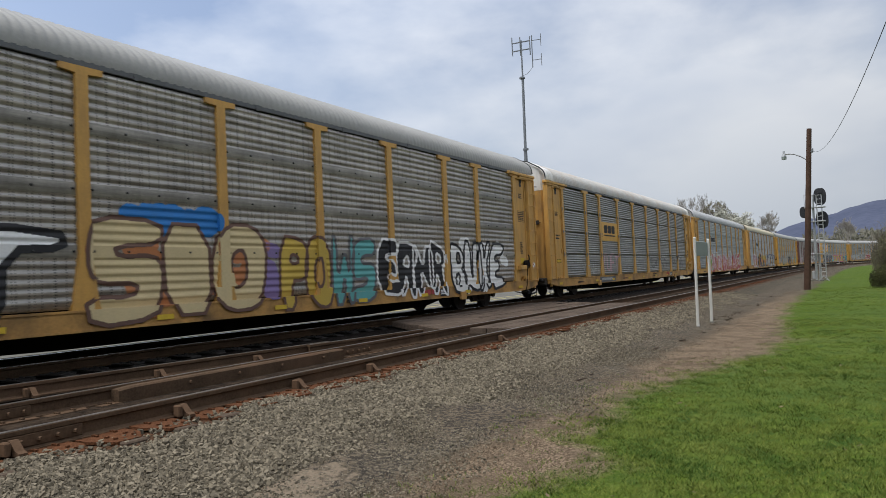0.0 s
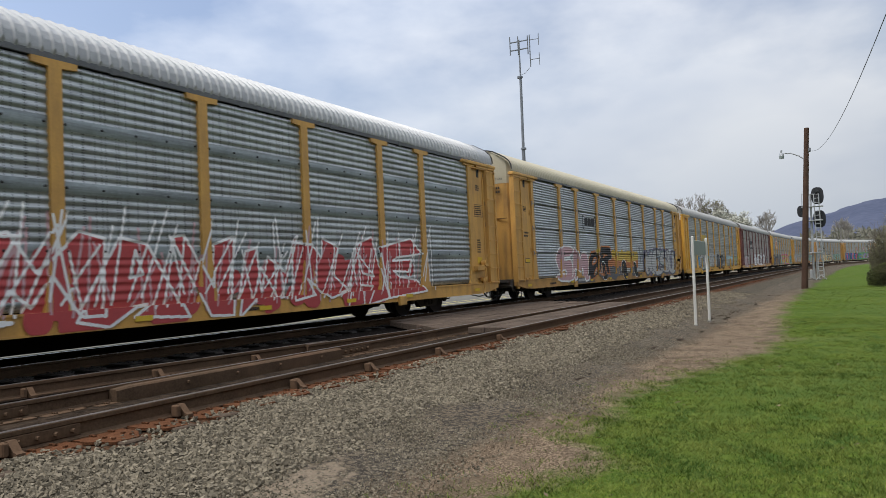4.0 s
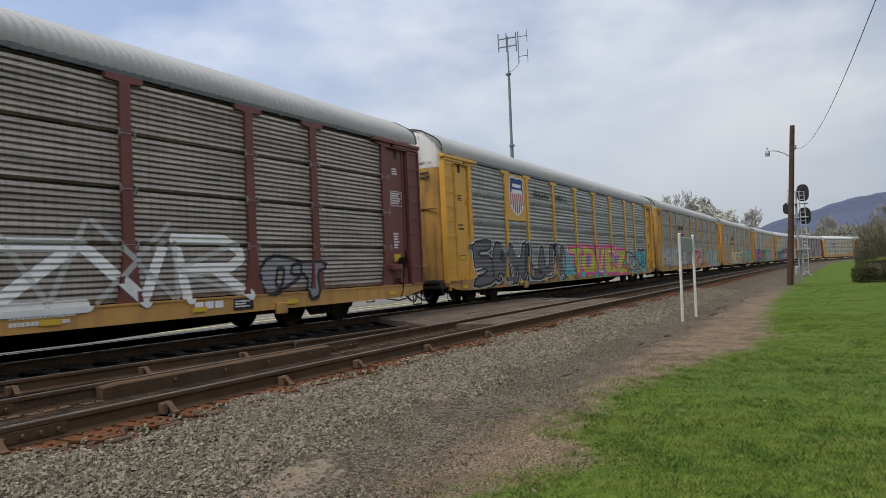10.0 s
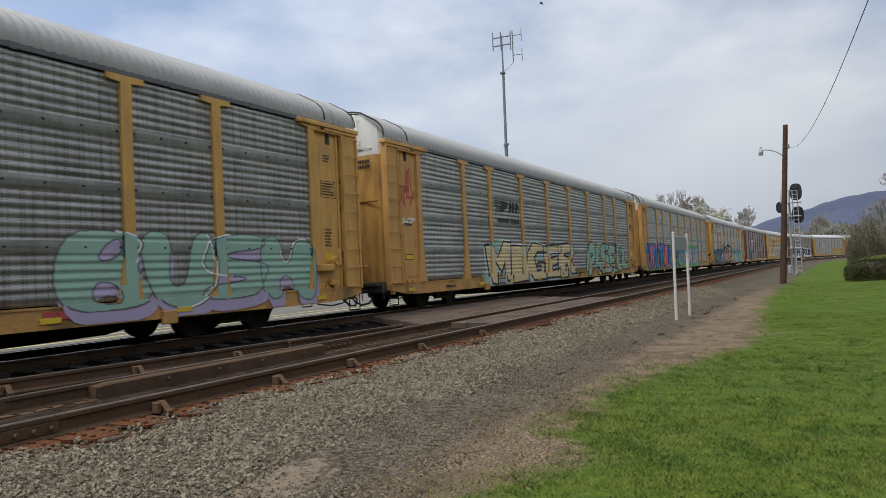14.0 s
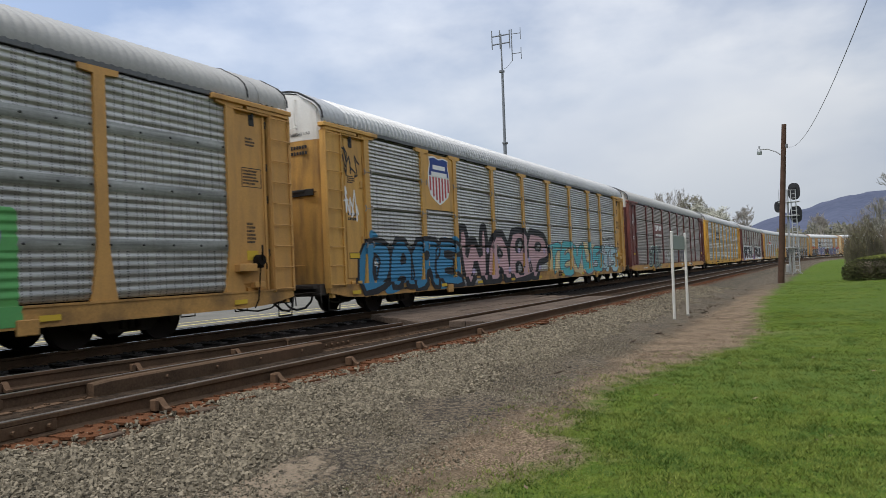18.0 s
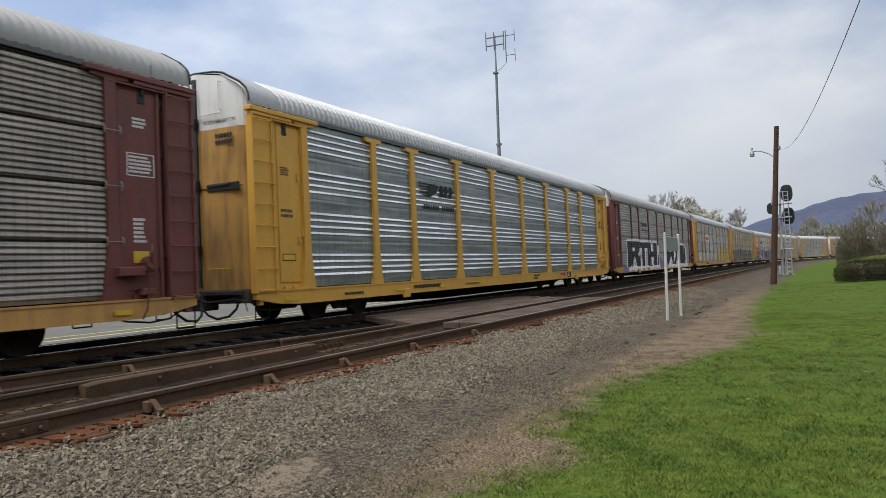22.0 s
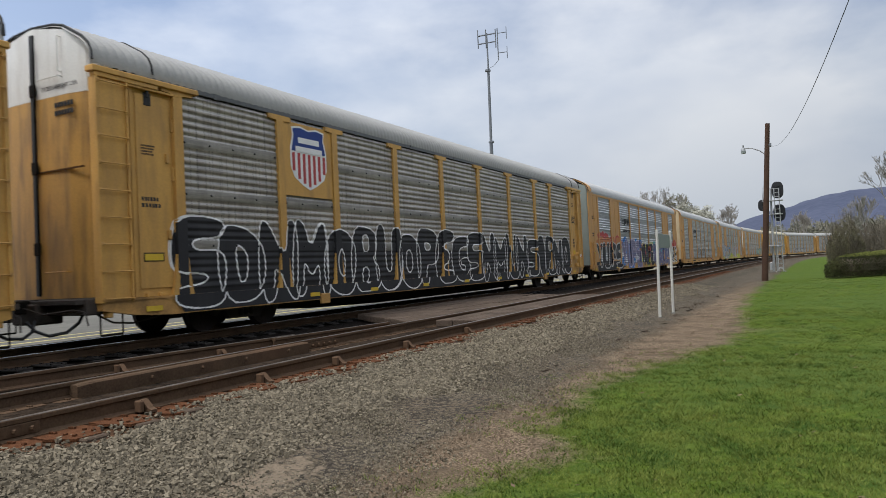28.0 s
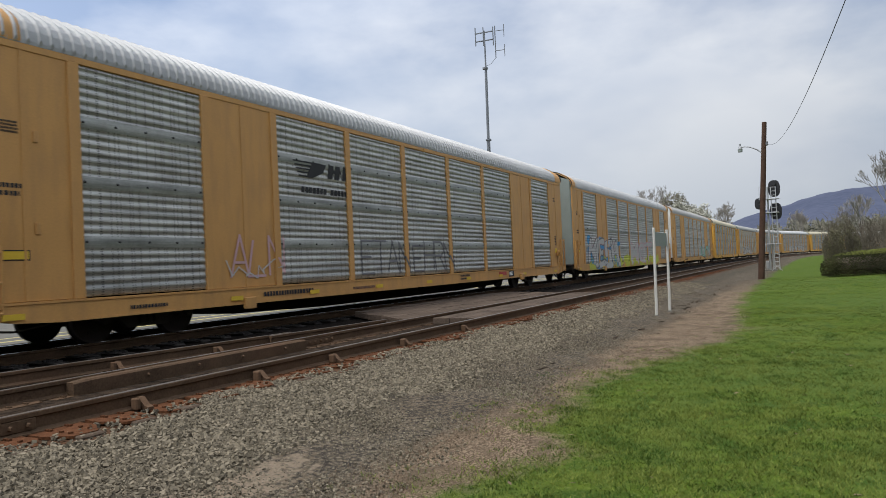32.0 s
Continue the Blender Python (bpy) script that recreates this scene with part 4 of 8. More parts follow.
def ribbed_roof_mesh(x0, x1, pitch, high):
    """A roof of flat pans between narrow standing ribs."""
    v, f, n = [], [], len(ROOF)
    xs, x = [], x0
    while x < x1 - pitch * 0.5:
        xs += [(x, 0), (x + pitch * 0.62, 0), (x + pitch * 0.74, high), (x + pitch * 0.86, high)]
        x += pitch
    xs.append((x1, 0))
    for x, h in xs:
        for i, (y, z) in enumerate(ROOF):
            e = h if 0 < i < n - 1 else 0
            v.append((x, y * (1 + e * 0.7), z + e))
    for i in range(len(xs) - 1):
        for j in range(n - 1):
            f.append((i * n + j, (i + 1) * n + j, (i + 1) * n + j + 1, i * n + j + 1))
    return mesh_of("roof", v, f)


def eave_mesh():
    """The rail under the roof's edge, with joint straps."""
    bm = bmesh.new()
    box(bm, -12.55, 12.55, -0.012, 0.08, 4.628, 4.735, 0.006)
    for x in POSTS[:-1]:
        box(bm, x + 0.95, x + 1.05, -0.02, -0.012, 4.612, 4.725)
    return bm_mesh("eave_rail", bm)


def end_cap_mesh(length, pitch=0.175):
    """The roof's closing piece: a short corrugated hood with a folded front edge."""
    prof = ROOF
    v, f, n = [], [], len(prof)
    rows = [(0.0, 0.985, -0.03), (0.03, 1.0, 0.0)]
    x = 0.05
    while x < length - pitch:
        rows += [(x, 1.0, 0.004), (x + pitch * 0.25, 1.008, 0.022), (x + pitch * 0.6, 1.008, 0.022), (x + pitch * 0.8, 1.0, 0.004)]
        x += pitch
    rows += [(length - 0.04, 1.006, 0.016), (length, 1.006, 0.016), (length + 0.004, 1.0, 0.0)]
    for x, g, dz in rows:
        for y, z in prof:
            v.append((x, y * g, z + dz))
    for i in range(len(rows) - 1):
        for j in range(n - 1):
            f.append((i * n + j, (i + 1) * n + j, (i + 1) * n + j + 1, i * n + j + 1))
    return mesh_of("roof_cap", v, f, True)


def end_wall(z0, z1, kind="round"):
    """One slice of the end: two bowed leaves, meeting at the middle."""
    bm = bmesh.new()
    pts = [(-1.50, 0.42), (-1.46, 0.22), (-1.30, 0.09), (-0.9, 0.02), (-0.05, 0.0), (0.05, 0.0), (0.9, 0.02), (1.30, 0.09), (1.46, 0.22), (1.50, 0.42)] if kind == "round" else \
        [(-1.50, 0.42), (-1.50, 0.10), (-1.42, 0.0), (-0.06, 0.0), (0.06, 0.0), (1.42, 0.0), (1.50, 0.10), (1.50, 0.42)]

    def top(y):
        ys, zs = zip(*ROOF[1:-1])
        return float(np.interp(y, ys, zs)) - 0.02
    lo, hi = [], []
    for y, x in pts:
        lo.append(bm.verts.new((x, y, z0)))
        hi.append(bm.verts.new((x, y, min(z1, top(y)) if z1 > 4.8 else z1)))
    for i in range(len(pts) - 1):
        bm.faces.new((lo[i + 1], lo[i], hi[i], hi[i + 1]))
    for row, flip in ((lo, True), (hi, False)):
        try:
            bm.faces.new(row[::-1] if flip else row)
        except ValueError:
            pass
    return bm_mesh("end_door", bm)


def ladder_mesh(top=4.45, rungs=9):
    """A ladder's two stiles."""
    bm = bmesh.new()
    for x in (0.0, 0.46):
        box(bm, x - 0.02, x + 0.02, -0.03, 0.03, 0.55, top, 0.005)
    return bm_mesh("ladder", bm)


def ladder_plate_mesh():
    """The corner sheet that carries the rungs: a tray with folded edges, standing a little proud."""
    bm = bmesh.new()
    box(bm, -0.03, 0.60, -0.045, 0.10, 0.74, 4.50, 0.01)
    box(bm, -0.03, 0.035, -0.085, -0.045, 0.74, 4.50, 0.008)
    box(bm, 0.555, 0.60, -0.085, -0.045, 0.74, 4.50, 0.008)
    box(bm, 0.10, 0.22, -0.02, 0.09, 0.50, 0.78, 0.01)
    return bm_mesh("ladder", bm)


def rung_mesh(width):
    """A round rung with bolted, flattened ends."""
    bm = bmesh.new()
    bent(bm, [(0.0, -0.085, 0.0), (0.03, -0.115, 0.0), (width - 0.03, -0.115, 0.0), (width, -0.085, 0.0)], 0.0125, 6)
    for x in (-0.01, width - 0.03):
        box(bm, x, x + 0.04, -0.098, -0.083, -0.03, 0.03, 0.004)
    return bm_mesh("rung", bm)


def end_door_panel():
    """The flat sheet between the ladder and the first post: a pressed panel with folded edges, a hinge line and two brackets."""
    bm = bmesh.new()
    box(bm, 0.68, 1.72, 0.03, 0.10, SILL1, 4.52, 0.008)
    box(bm, 0.68, 0.75, 0.0, 0.03, SILL1, 4.50, 0.006)
    box(bm, 0.80, 1.55, 0.012, 0.03, SILL1 + 0.14, 4.40, 0.012)
    for z in (1.05, 1.95, 2.9, 3.8):
        box(bm, 1.56, 1.60, -0.008, 0.03, z, z + 0.24, 0.006)
    for x in (0.90, 1.18):
        box(bm, x, x + 0.16, -0.02, 0.03, SILL1 + 0.0, SILL1 + 0.07, 0.008)
    return bm_mesh("end_sheet", bm)


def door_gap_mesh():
    """The slot beside the end sheet, its shade a solid black strip, with the hinges that show in it."""
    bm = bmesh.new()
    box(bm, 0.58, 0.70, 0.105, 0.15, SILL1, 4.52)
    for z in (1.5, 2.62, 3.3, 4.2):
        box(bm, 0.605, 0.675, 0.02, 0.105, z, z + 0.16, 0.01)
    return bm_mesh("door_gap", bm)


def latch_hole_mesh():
    """The latch pocket at the top of the end sheet, its shade a solid black block."""
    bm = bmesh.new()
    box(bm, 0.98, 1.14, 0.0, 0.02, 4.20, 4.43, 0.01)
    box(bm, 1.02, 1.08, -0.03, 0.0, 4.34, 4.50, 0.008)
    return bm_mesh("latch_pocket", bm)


def hood_mesh():
    bm = bmesh.new()
    box(bm, -0.08, 2.17, -0.10, 0.10, 4.575, 4.675, 0.012)
    box(bm, -0.03, 1.25, -0.075, 0.05, 4.50, 4.575, 0.008)
    box(bm, 0.60, 1.75, -0.055, 0.05, 4.46, 4.50, 0.005)
    return bm_mesh("end_hood", bm)


def sill_mesh():
    """The deep side sill, a channel with flanges, stepped up at both ends over the trucks."""
    bm = bmesh.new()
    out = [(-13.6, 0.62), (-12.9, 0.50), (-12.2, SILL0), (12.2, SILL0), (12.9, 0.50), (13.6, 0.62), (13.6, SILL1), (-13.6, SILL1)]
    lo = [bm.verts.new((x, -0.05, z)) for x, z in out]
    hi = [bm.verts.new((x, 0.09, z)) for x, z in out]
    bm.faces.new(lo); bm.faces.new(hi[::-1])
    for i in range(len(out)):
        k = (i + 1) % len(out)
        bm.faces.new((lo[k], lo[i], hi[i], hi[k]))
    box(bm, -13.6, 13.6, -0.068, -0.05, SILL1 - 0.035, SILL1 + 0.0, 0)
    box(bm, -12.2, 12.2, -0.062, -0.05, SILL0, SILL0 + 0.035, 0)
    return bm_mesh("side_sill", bm)


def deck_mesh():
    bm = bmesh.new()
    box(bm, -13.55, 13.55, -1.46, 1.46, 0.72, 0.80)
    out = [(-12.8, 0.55), (-8.6, 0.45), (-7.2, 0.22), (-4.0, 0.15), (4.0, 0.15), (7.2, 0.22), (8.6, 0.45), (12.8, 0.55), (12.8, 0.72), (-12.8, 0.72)]
    lo = [bm.verts.new((x, -0.62, z)) for x, z in out]
    hi = [bm.verts.new((x, 0.62, z)) for x, z in out]
    bm.faces.new(lo); bm.faces.new(hi[::-1])
    for i in range(len(out)):
        k = (i + 1) % len(out)
        bm.faces.new((lo[k], lo[i], hi[i], hi[k]))
    for x in np.arange(-8, 8.1, 2.0):
        box(bm, x - 0.06, x + 0.06, -1.45, 1.45, 0.52, 0.72)
    tube(bm, (-8.5, 0.6, 0.45), (8.5, 0.6, 0.45), 0.03)
    box(bm, -1.2, -0.3, -0.9, -0.45, 0.36, 0.7, 0.03)
    tube(bm, (1.0, -0.7, 0.5), (2.2, -0.7, 0.5), 0.19, n=12)
    return bm_mesh("underframe", bm)


def side_frame_mesh():
    """A cast truck side frame: arched top chord, bottom chord with spring nest, journal boxes."""
    bm = bmesh.new()
    out = [(-1.1, 0.42), (-0.98, 0.62), (-0.6, 0.66), (-0.3, 0.76), (0.3, 0.76), (0.6, 0.66), (0.98, 0.62), (1.1, 0.42), (0.80, 0.36), (0.62, 0.42), (0.42, 0.22), (-0.42, 0.22), (-0.62, 0.42), (-0.80, 0.36)]
    lo = [bm.verts.new((x, -0.07, z)) for x, z in out]
    hi = [bm.verts.new((x, 0.07, z)) for x, z in out]
    bm.faces.new(lo); bm.faces.new(hi[::-1])
    for i in range(len(out)):
        k = (i + 1) % len(out)
        bm.faces.new((lo[k], lo[i], hi[i], hi[k]))
    for x in (-0.15, 0.0, 0.15):
        tube(bm, (x, -0.09, 0.28), (x, -0.09, 0.56), 0.06, n=8)
    for x in (-0.89, 0.89):
        tube(bm, (x, -0.13, 0.43), (x, -0.05, 0.43), 0.11, n=10)
    return bm_mesh("side_frame", bm)


def wheelset_mesh():
    bm = bmesh.new()
    r = 0.42
    for s in (-1, 1):
        y = 0.752 * s
        tube(bm, (0, y - 0.065, 0), (0, y + 0.065, 0), r, n=28)
        tube(bm, (0, y - 0.08 * s, 0), (0, y - 0.055 * s, 0), r + 0.025, n=28)
        tube(bm, (0, y + 0.065 * s, 0), (0, y + 0.10 * s, 0), 0.13, n=12)
        for k in range(3):
            a = k * 2.094
            tube(bm, (0.25 * math.cos(a), y + 0.05 * s, 0.25 * math.sin(a)), (0.25 * math.cos(a), y + 0.075 * s, 0.25 * math.sin(a)), 0.05, n=8)
    tube(bm, (0, -0.85, 0), (0, 0.85, 0), 0.075, n=10)
    return bm_mesh("wheelset", bm)


def bolster_mesh():
    bm = bmesh.new()
    box(bm, -0.2, 0.2, -1.05, 1.05, 0.40, 0.66, 0.03)
    tube(bm, (0, 0, 0.6), (0, 0, 0.74), 0.25, n=14)
    return bm_mesh("bolster", bm)


def coupler_mesh():
    bm = bmesh.new()
    box(bm, -0.70, 0.3, -0.10, 0.10, 0.62, 0.84, 0.02)
    box(bm, -0.82, -0.56, -0.16, 0.14, 0.58, 0.88, 0.04)
    return bm_mesh("coupler", bm)


def platform_mesh():
    """The end of the flat car below the doors: a buffer beam with a grating on top."""
    bm = bmesh.new()
    box(bm, -0.10, 1.0, -1.40, 1.40, 0.56, 0.84, 0.02)
    box(bm, -0.24, -0.08, -1.30, 1.30, 0.74, 0.83, 0.01)
    box(bm, -0.30, 0.2, -0.34, 0.34, 0.42, 0.78, 0.03)
    return bm_mesh("end_beam", bm)


def lever_mesh():
    """The uncoupling lever: a bent rod along the end beam."""
    bm = bmesh.new()
    bent(bm, [(-0.14, -1.46, 0.40), (-0.16, -1.42, 0.62), (-0.22, -1.20, 0.66), (-0.30, -0.55, 0.60), (-0.42, -0.2, 0.72)], 0.014, 6)
    return bm_mesh("uncoupling_lever", bm)


def hose_mesh():
    """The brake hose, hanging in a loop to the next car's."""
    bm = bmesh.new()
    bent(bm, [(0.15, -0.95, 0.60), (0.02, -1.0, 0.44), (-0.20, -1.0, 0.30), (-0.48, -0.96, 0.27), (-0.66, -0.9, 0.36), (-0.76, -0.82, 0.52)], 0.027, 6)
    return bm_mesh("air_hose", bm)


def chain_mesh():
    """A slack hand-brake chain below the sill."""
    bm = bmesh.new()
    bent(bm, [(0.15, -1.30, 0.55), (0.45, -1.28, 0.40), (0.85, -1.26, 0.36), (1.35, -1.26, 0.42), (1.7, -1.24, 0.55)], 0.018, 5)
    return bm_mesh("brake_chain", bm)


def step_mesh():
    bm = bmesh.new()
    for x in (0.0, 0.42):
        tube(bm, (x, 0, 0.62), (x, 0, 0.22), 0.014, n=6)
    tube(bm, (0, 0, 0.22), (0.42, 0, 0.22), 0.016, n=6)
    return bm_mesh("stirrup", bm)


def seam_mesh():
    """The rubber gasket between the two leaves, and grab irons."""
    bm = bmesh.new()
    box(bm, -0.03, 0.03, -0.055, 0.055, 0.9, 5.45, 0.01)
    return bm_mesh("door_gasket", bm)


def grab_mesh():
    bm = bmesh.new()
    bent(bm, [(0.03, -0.3, 0), (-0.05, -0.3, 0), (-0.05, 0.3, 0), (0.03, 0.3, 0)], 0.013)
    return bm_mesh("grab_iron", bm)


def gasket_mesh():
    """The black rubber edge that follows the roof's section at the ends."""
    bm = bmesh.new()
    pts = [(0, y * 1.012, z + 0.012) for y, z in ROOF[1:-1]]
    bent(bm, pts, 0.02, 6)
    return bm_mesh("roof_gasket", bm)


def lock_mesh():
    """The door's locking gear: a round housing with a crank, a bracket and a hanging chain."""
    bm = bmesh.new()
    tube(bm, (0.05, -0.04, 1.42), (0.05, -0.20, 1.42), 0.11, n=12)
    box(bm, -0.05, 0.15, -0.16, -0.02, 1.26, 1.42, 0.02)
    bent(bm, [(0.05, -0.20, 1.42), (0.02, -0.24, 1.60), (0.06, -0.20, 1.72)], 0.022, 6)
    bent(bm, [(0.05, -0.20, 1.42), (0.2, -0.18, 1.34), (0.3, -0.08, 1.24)], 0.014, 5)
    bent(bm, [(0.04, -0.15, 1.27), (0.03, -0.13, 1.0), (0.0, -0.11, 0.62), (-0.08, -0.08, 0.45)], 0.016, 5)
    return bm_mesh("door_lock", bm)


def lock_shelf_mesh():
    bm = bmesh.new()
    box(bm, -0.56, -0.08, -0.19, 0.0, 1.19, 1.35, 0.015)
    box(bm, -0.10, 0.18, -0.13, 0.0, 0.86, 0.98, 0.012)
    return bm_mesh("lock_shelf", bm)


def door_slot_mesh():
    """A recess in the end door, its shade a solid black plate, with a sliding bolt in it."""
    bm = bmesh.new()
    box(bm, -0.012, 0.03, -1.20, -0.30, 2.96, 3.12, 0.006)
    box(bm, -0.035, -0.012, -0.95, -0.30, 3.06, 3.10, 0.004)
    return bm_mesh("door_slot", bm)


def hinge_strip_mesh():
    """The rod down the meeting edge of the end doors, with its clamps."""
    bm = bmesh.new()
    tube(bm, (-0.05, -0.09, 0.9), (-0.05, -0.09, 5.2), 0.016, n=6)
    for z in (1.6, 3.0, 4.35):
        box(bm, -0.068, -0.02, -0.12, 0.03, z, z + 0.22, 0.012)
    return bm_mesh("lock_rod", bm)


def door_seam_mesh():
    bm = bmesh.new()
    box(bm, -0.010, 0.02, -1.28, -0.08, 3.02, 3.045)
    return bm_mesh("door_seam", bm)


def pad_mesh():
    bm = bmesh.new()
    box(bm, -0.16, 0.16, -0.13, -0.05, 0.36, 0.60, 0.015)
    return bm_mesh("jacking_pad", bm)


def latch_mesh():
    bm = bmesh.new()
    box(bm, -0.035, 0.035, -0.05, 0.0, -0.09, 0.09, 0.01)
    return bm_mesh("latch", bm)


MESH = dict(gasket=gasket_mesh(), lock=lock_mesh(), pad=pad_mesh(), latch=latch_mesh(), post=post_mesh(), plain_post=plain_post_mesh(), lugs=bracket_mesh(), cap=end_cap_mesh(0.92), cap_long=end_cap_mesh(1.24), ladder=ladder_plate_mesh(), short_ladder=ladder_mesh(2.05), rung=rung_mesh(0.58), short_rung=rung_mesh(0.46), door_gap=door_gap_mesh(), pocket=latch_hole_mesh(), lock_shelf=lock_shelf_mesh(), door_slot=door_slot_mesh(), lock_rod=hinge_strip_mesh(), door_seam=door_seam_mesh(), sheet=end_door_panel(), hood=hood_mesh(),
            sill=sill_mesh(), deck=deck_mesh(), frame_=side_frame_mesh(), wheelset=wheelset_mesh(), bolster=bolster_mesh(), coupler=coupler_mesh(), platform=platform_mesh(), lever=lever_mesh(), chain=chain_mesh(), hose=hose_mesh(),
            step=step_mesh(), seam=seam_mesh(), grab=grab_mesh(), eave=eave_mesh(), roof=roof_mesh(-12.75, 12.75, 0.175, 0.012), roof_fine=ribbed_roof_mesh(-12.75, 12.75, 0.19, 0.03),
            end_low=end_wall(0.85, 4.30), end_high=end_wall(4.304, 5.9), flat_low=end_wall(0.85, 4.15, "flat"), flat_high=end_wall(4.154, 5.9, "flat"))


def bay_mesh(width, z0, z1):
    """A plain steel sheet with a raised rim and a middle seam."""
    bm = bmesh.new()
    box(bm, -width / 2, width / 2, 0.0, 0.10, z0, z1, 0.012)
    box(bm, -0.02, 0.02, -0.012, 0.0, z0 + 0.02, z1 - 0.02)
    return bm_mesh("plain_sheet", bm)


_bays = {}


def plain_bay(width, z0, z1):
    key = (round(width, 3), z0, z1)
    if key not in _bays:
        _bays[key] = bay_mesh(width, z0, z1)
    return _bays[key]


TURN = Matrix.Rotation(math.pi, 4, "Z")
wheelsets = []


def trucks(car):
    for x in (-9.85, 9.85):
        tr = put("truck", MESH["bolster"], M["under"], car, pose(x, 0, 0))
        for y in (-1.02, 1.02):
            put("side_frame", MESH["frame_"], M["truck"], tr, pose(0, y, 0, 0, 0, 180 if y > 0 else 0))
        for dx in (-0.89, 0.89):
            w = put("wheelset", MESH["wheelset"], M["wheel"], tr)
            w.matrix_parent_inverse = Matrix.Translation((dx, 0, 0.42))
            wheelsets.append(w)


def car_carrier(n, body, panels, roof, cap, kind="bands", plain=False, sill=None, label="", fine=False, near=True, door=None):
    """One covered car carrier with its parts, both sides alike."""
    car = tagged(empty("autorack_railcar"), label, "railcar", "cars of the train")
    body, panels, roof, cap = M[body], M[panels], M[roof], M[cap]
    sill = M[sill] if sill else (M["sill_yellow"] if n in (-1, 0, 2, 5, 6, 7, 8, 9, 14) else body)
    fore, aft = (-13.25, 13.6) if plain else (-END, END)
    for sgn in ((0, 1) if near else (0, 1)):
        base = (TURN if sgn else Matrix.Identity(4)) @ Matrix.Translation((0, -SIDE, 0))
        put("side_sill", MESH["sill"], sill, car, base @ (Matrix.Translation((0.17 if sgn == 0 else -0.17, 0, 0)) @ Matrix.Diagonal((0.987, 1, 1, 1)) if plain else Matrix.Identity(4)))
        if not plain:
            for a, b in zip(POSTS, POSTS[1:]):
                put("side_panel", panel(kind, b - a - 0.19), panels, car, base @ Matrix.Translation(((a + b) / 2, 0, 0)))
            for x in POSTS:
                p = put("side_post", MESH["post"], body, car, base @ Matrix.Translation((x, 0, 0)))
                if kind == "rows" and sgn == 0:
                    for z in (1.775, 2.71, 3.645):
                        put("hinge_bar", MESH["lugs"], M["hinge"], p, pose(0, 0, z))
            put("eave_rail", MESH["eave"], M["eave"], car, base)
            put("end_sheet", MESH["sheet"], body, car, base @ Matrix.Translation((-END + 0.05, 0, 0)))
            put("end_sheet", MESH["sheet"], body, car, base @ Matrix.Translation((END - 0.05, 0, 0)) @ Matrix.Diagonal((-1, 1, 1, 1)))
            put("end_hood", MESH["hood"], body, car, base @ Matrix.Translation((-END + 0.05, 0, 0)))
            put("end_hood", MESH["hood"], body, car, base @ Matrix.Translation((END - 0.05, 0, 0)) @ Matrix.Diagonal((-1, 1, 1, 1)))
        else:
            cuts = (-13.2, *PLAIN_POSTS, 13.5)
            flat = (0, 2, 8, 10)
            for i, (a, b) in enumerate(zip(cuts, cuts[1:])):
                if i in flat:
                    put("plain_sheet", plain_bay(b - a, SILL1, EAVE - 0.02), body, car, base @ Matrix.Translation(((a + b) / 2, 0, 0)))
                else:
                    put("side_panel", panel(kind, b - a - 0.19), panels, car, base @ Matrix.Translation(((a + b) / 2, 0, 0)))
                if 0 < i:
                    put("side_post", MESH["plain_post"], body, car, base @ Matrix.Translation((a, 0, 0)))
            put("top_rail", plain_bay(26.6, 4.585, EAVE - 0.018), body, car, base @ Matrix.Translation((0.15 if sgn == 0 else -0.15, -0.014, 0)))
        if not plain:
            put("lock_shelf", MESH["lock_shelf"], body, car, base @ Matrix.Translation((12.45, -0.01, 0)))
        put("door_lock", MESH["lock"], M["under"] if n in (-1, 2, 4, 8, 12) else body, car, base @ Matrix.Translation((12.45, -0.01, 0)))
        for x in (-7.75, 7.75):
            put("jacking_pad", MESH["pad"], sill, car, base @ Matrix.Translation((x, 0, 0)))
        for z in (1.9, 3.3):
            put("latch", MESH["latch"], body, car, base @ Matrix.Translation((-12.15, 0.02, z)))
        for x, mir in ((fore + 0.05, 1), (aft - 0.05, -1)):
            lad = put("ladder", MESH["short_ladder" if plain else "ladder"], body, car, base @ Matrix.Translation((x, -0.045 if plain else 0.0, 0)) @ Matrix.Diagonal((mir, 1, 1, 1)))
            if sgn == 0 and n < 24:
                for i in range(4 if plain else 9):
                    put("rung", MESH["short_rung" if plain else "rung"], body, lad, pose(0, 0.07, 0.66 + 0.44 * i) if plain else pose(0, 0, 0.81 + 0.452 * i))
            if not plain and sgn == 0:
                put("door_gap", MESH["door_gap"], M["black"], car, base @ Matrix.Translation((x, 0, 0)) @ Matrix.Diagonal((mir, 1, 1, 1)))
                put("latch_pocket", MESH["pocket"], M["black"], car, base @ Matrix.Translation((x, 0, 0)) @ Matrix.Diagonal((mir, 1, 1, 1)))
            put("stirrup", MESH["step"], M["under"], car, base @ Matrix.Translation((x, 0.02, 0)) @ Matrix.Diagonal((mir, 1, 1, 1)))
    put("roof", MESH["roof_fine" if roof == M["roof_new"] else "roof"], roof, car)
    lo, hi = ("flat_low", "flat_high") if plain else ("end_low", "end_high")
    for e, turn in ((fore, Matrix.Identity(4)), (aft, TURN)):
        m = Matrix.Translation((e, 0, 0)) @ turn
        put("end_door", MESH[lo], door or (body if plain else M["end_maroon" if body == M["maroon"] else "end_yellow"]), car, m)
        put("end_gable", MESH[hi], (door if plain and door else cap), car, m)
        put("roof_cap", MESH["cap_long" if n in (6, 7, 8, 14) else "cap"], cap if plain or n in (0, 2) else roof, car, m)
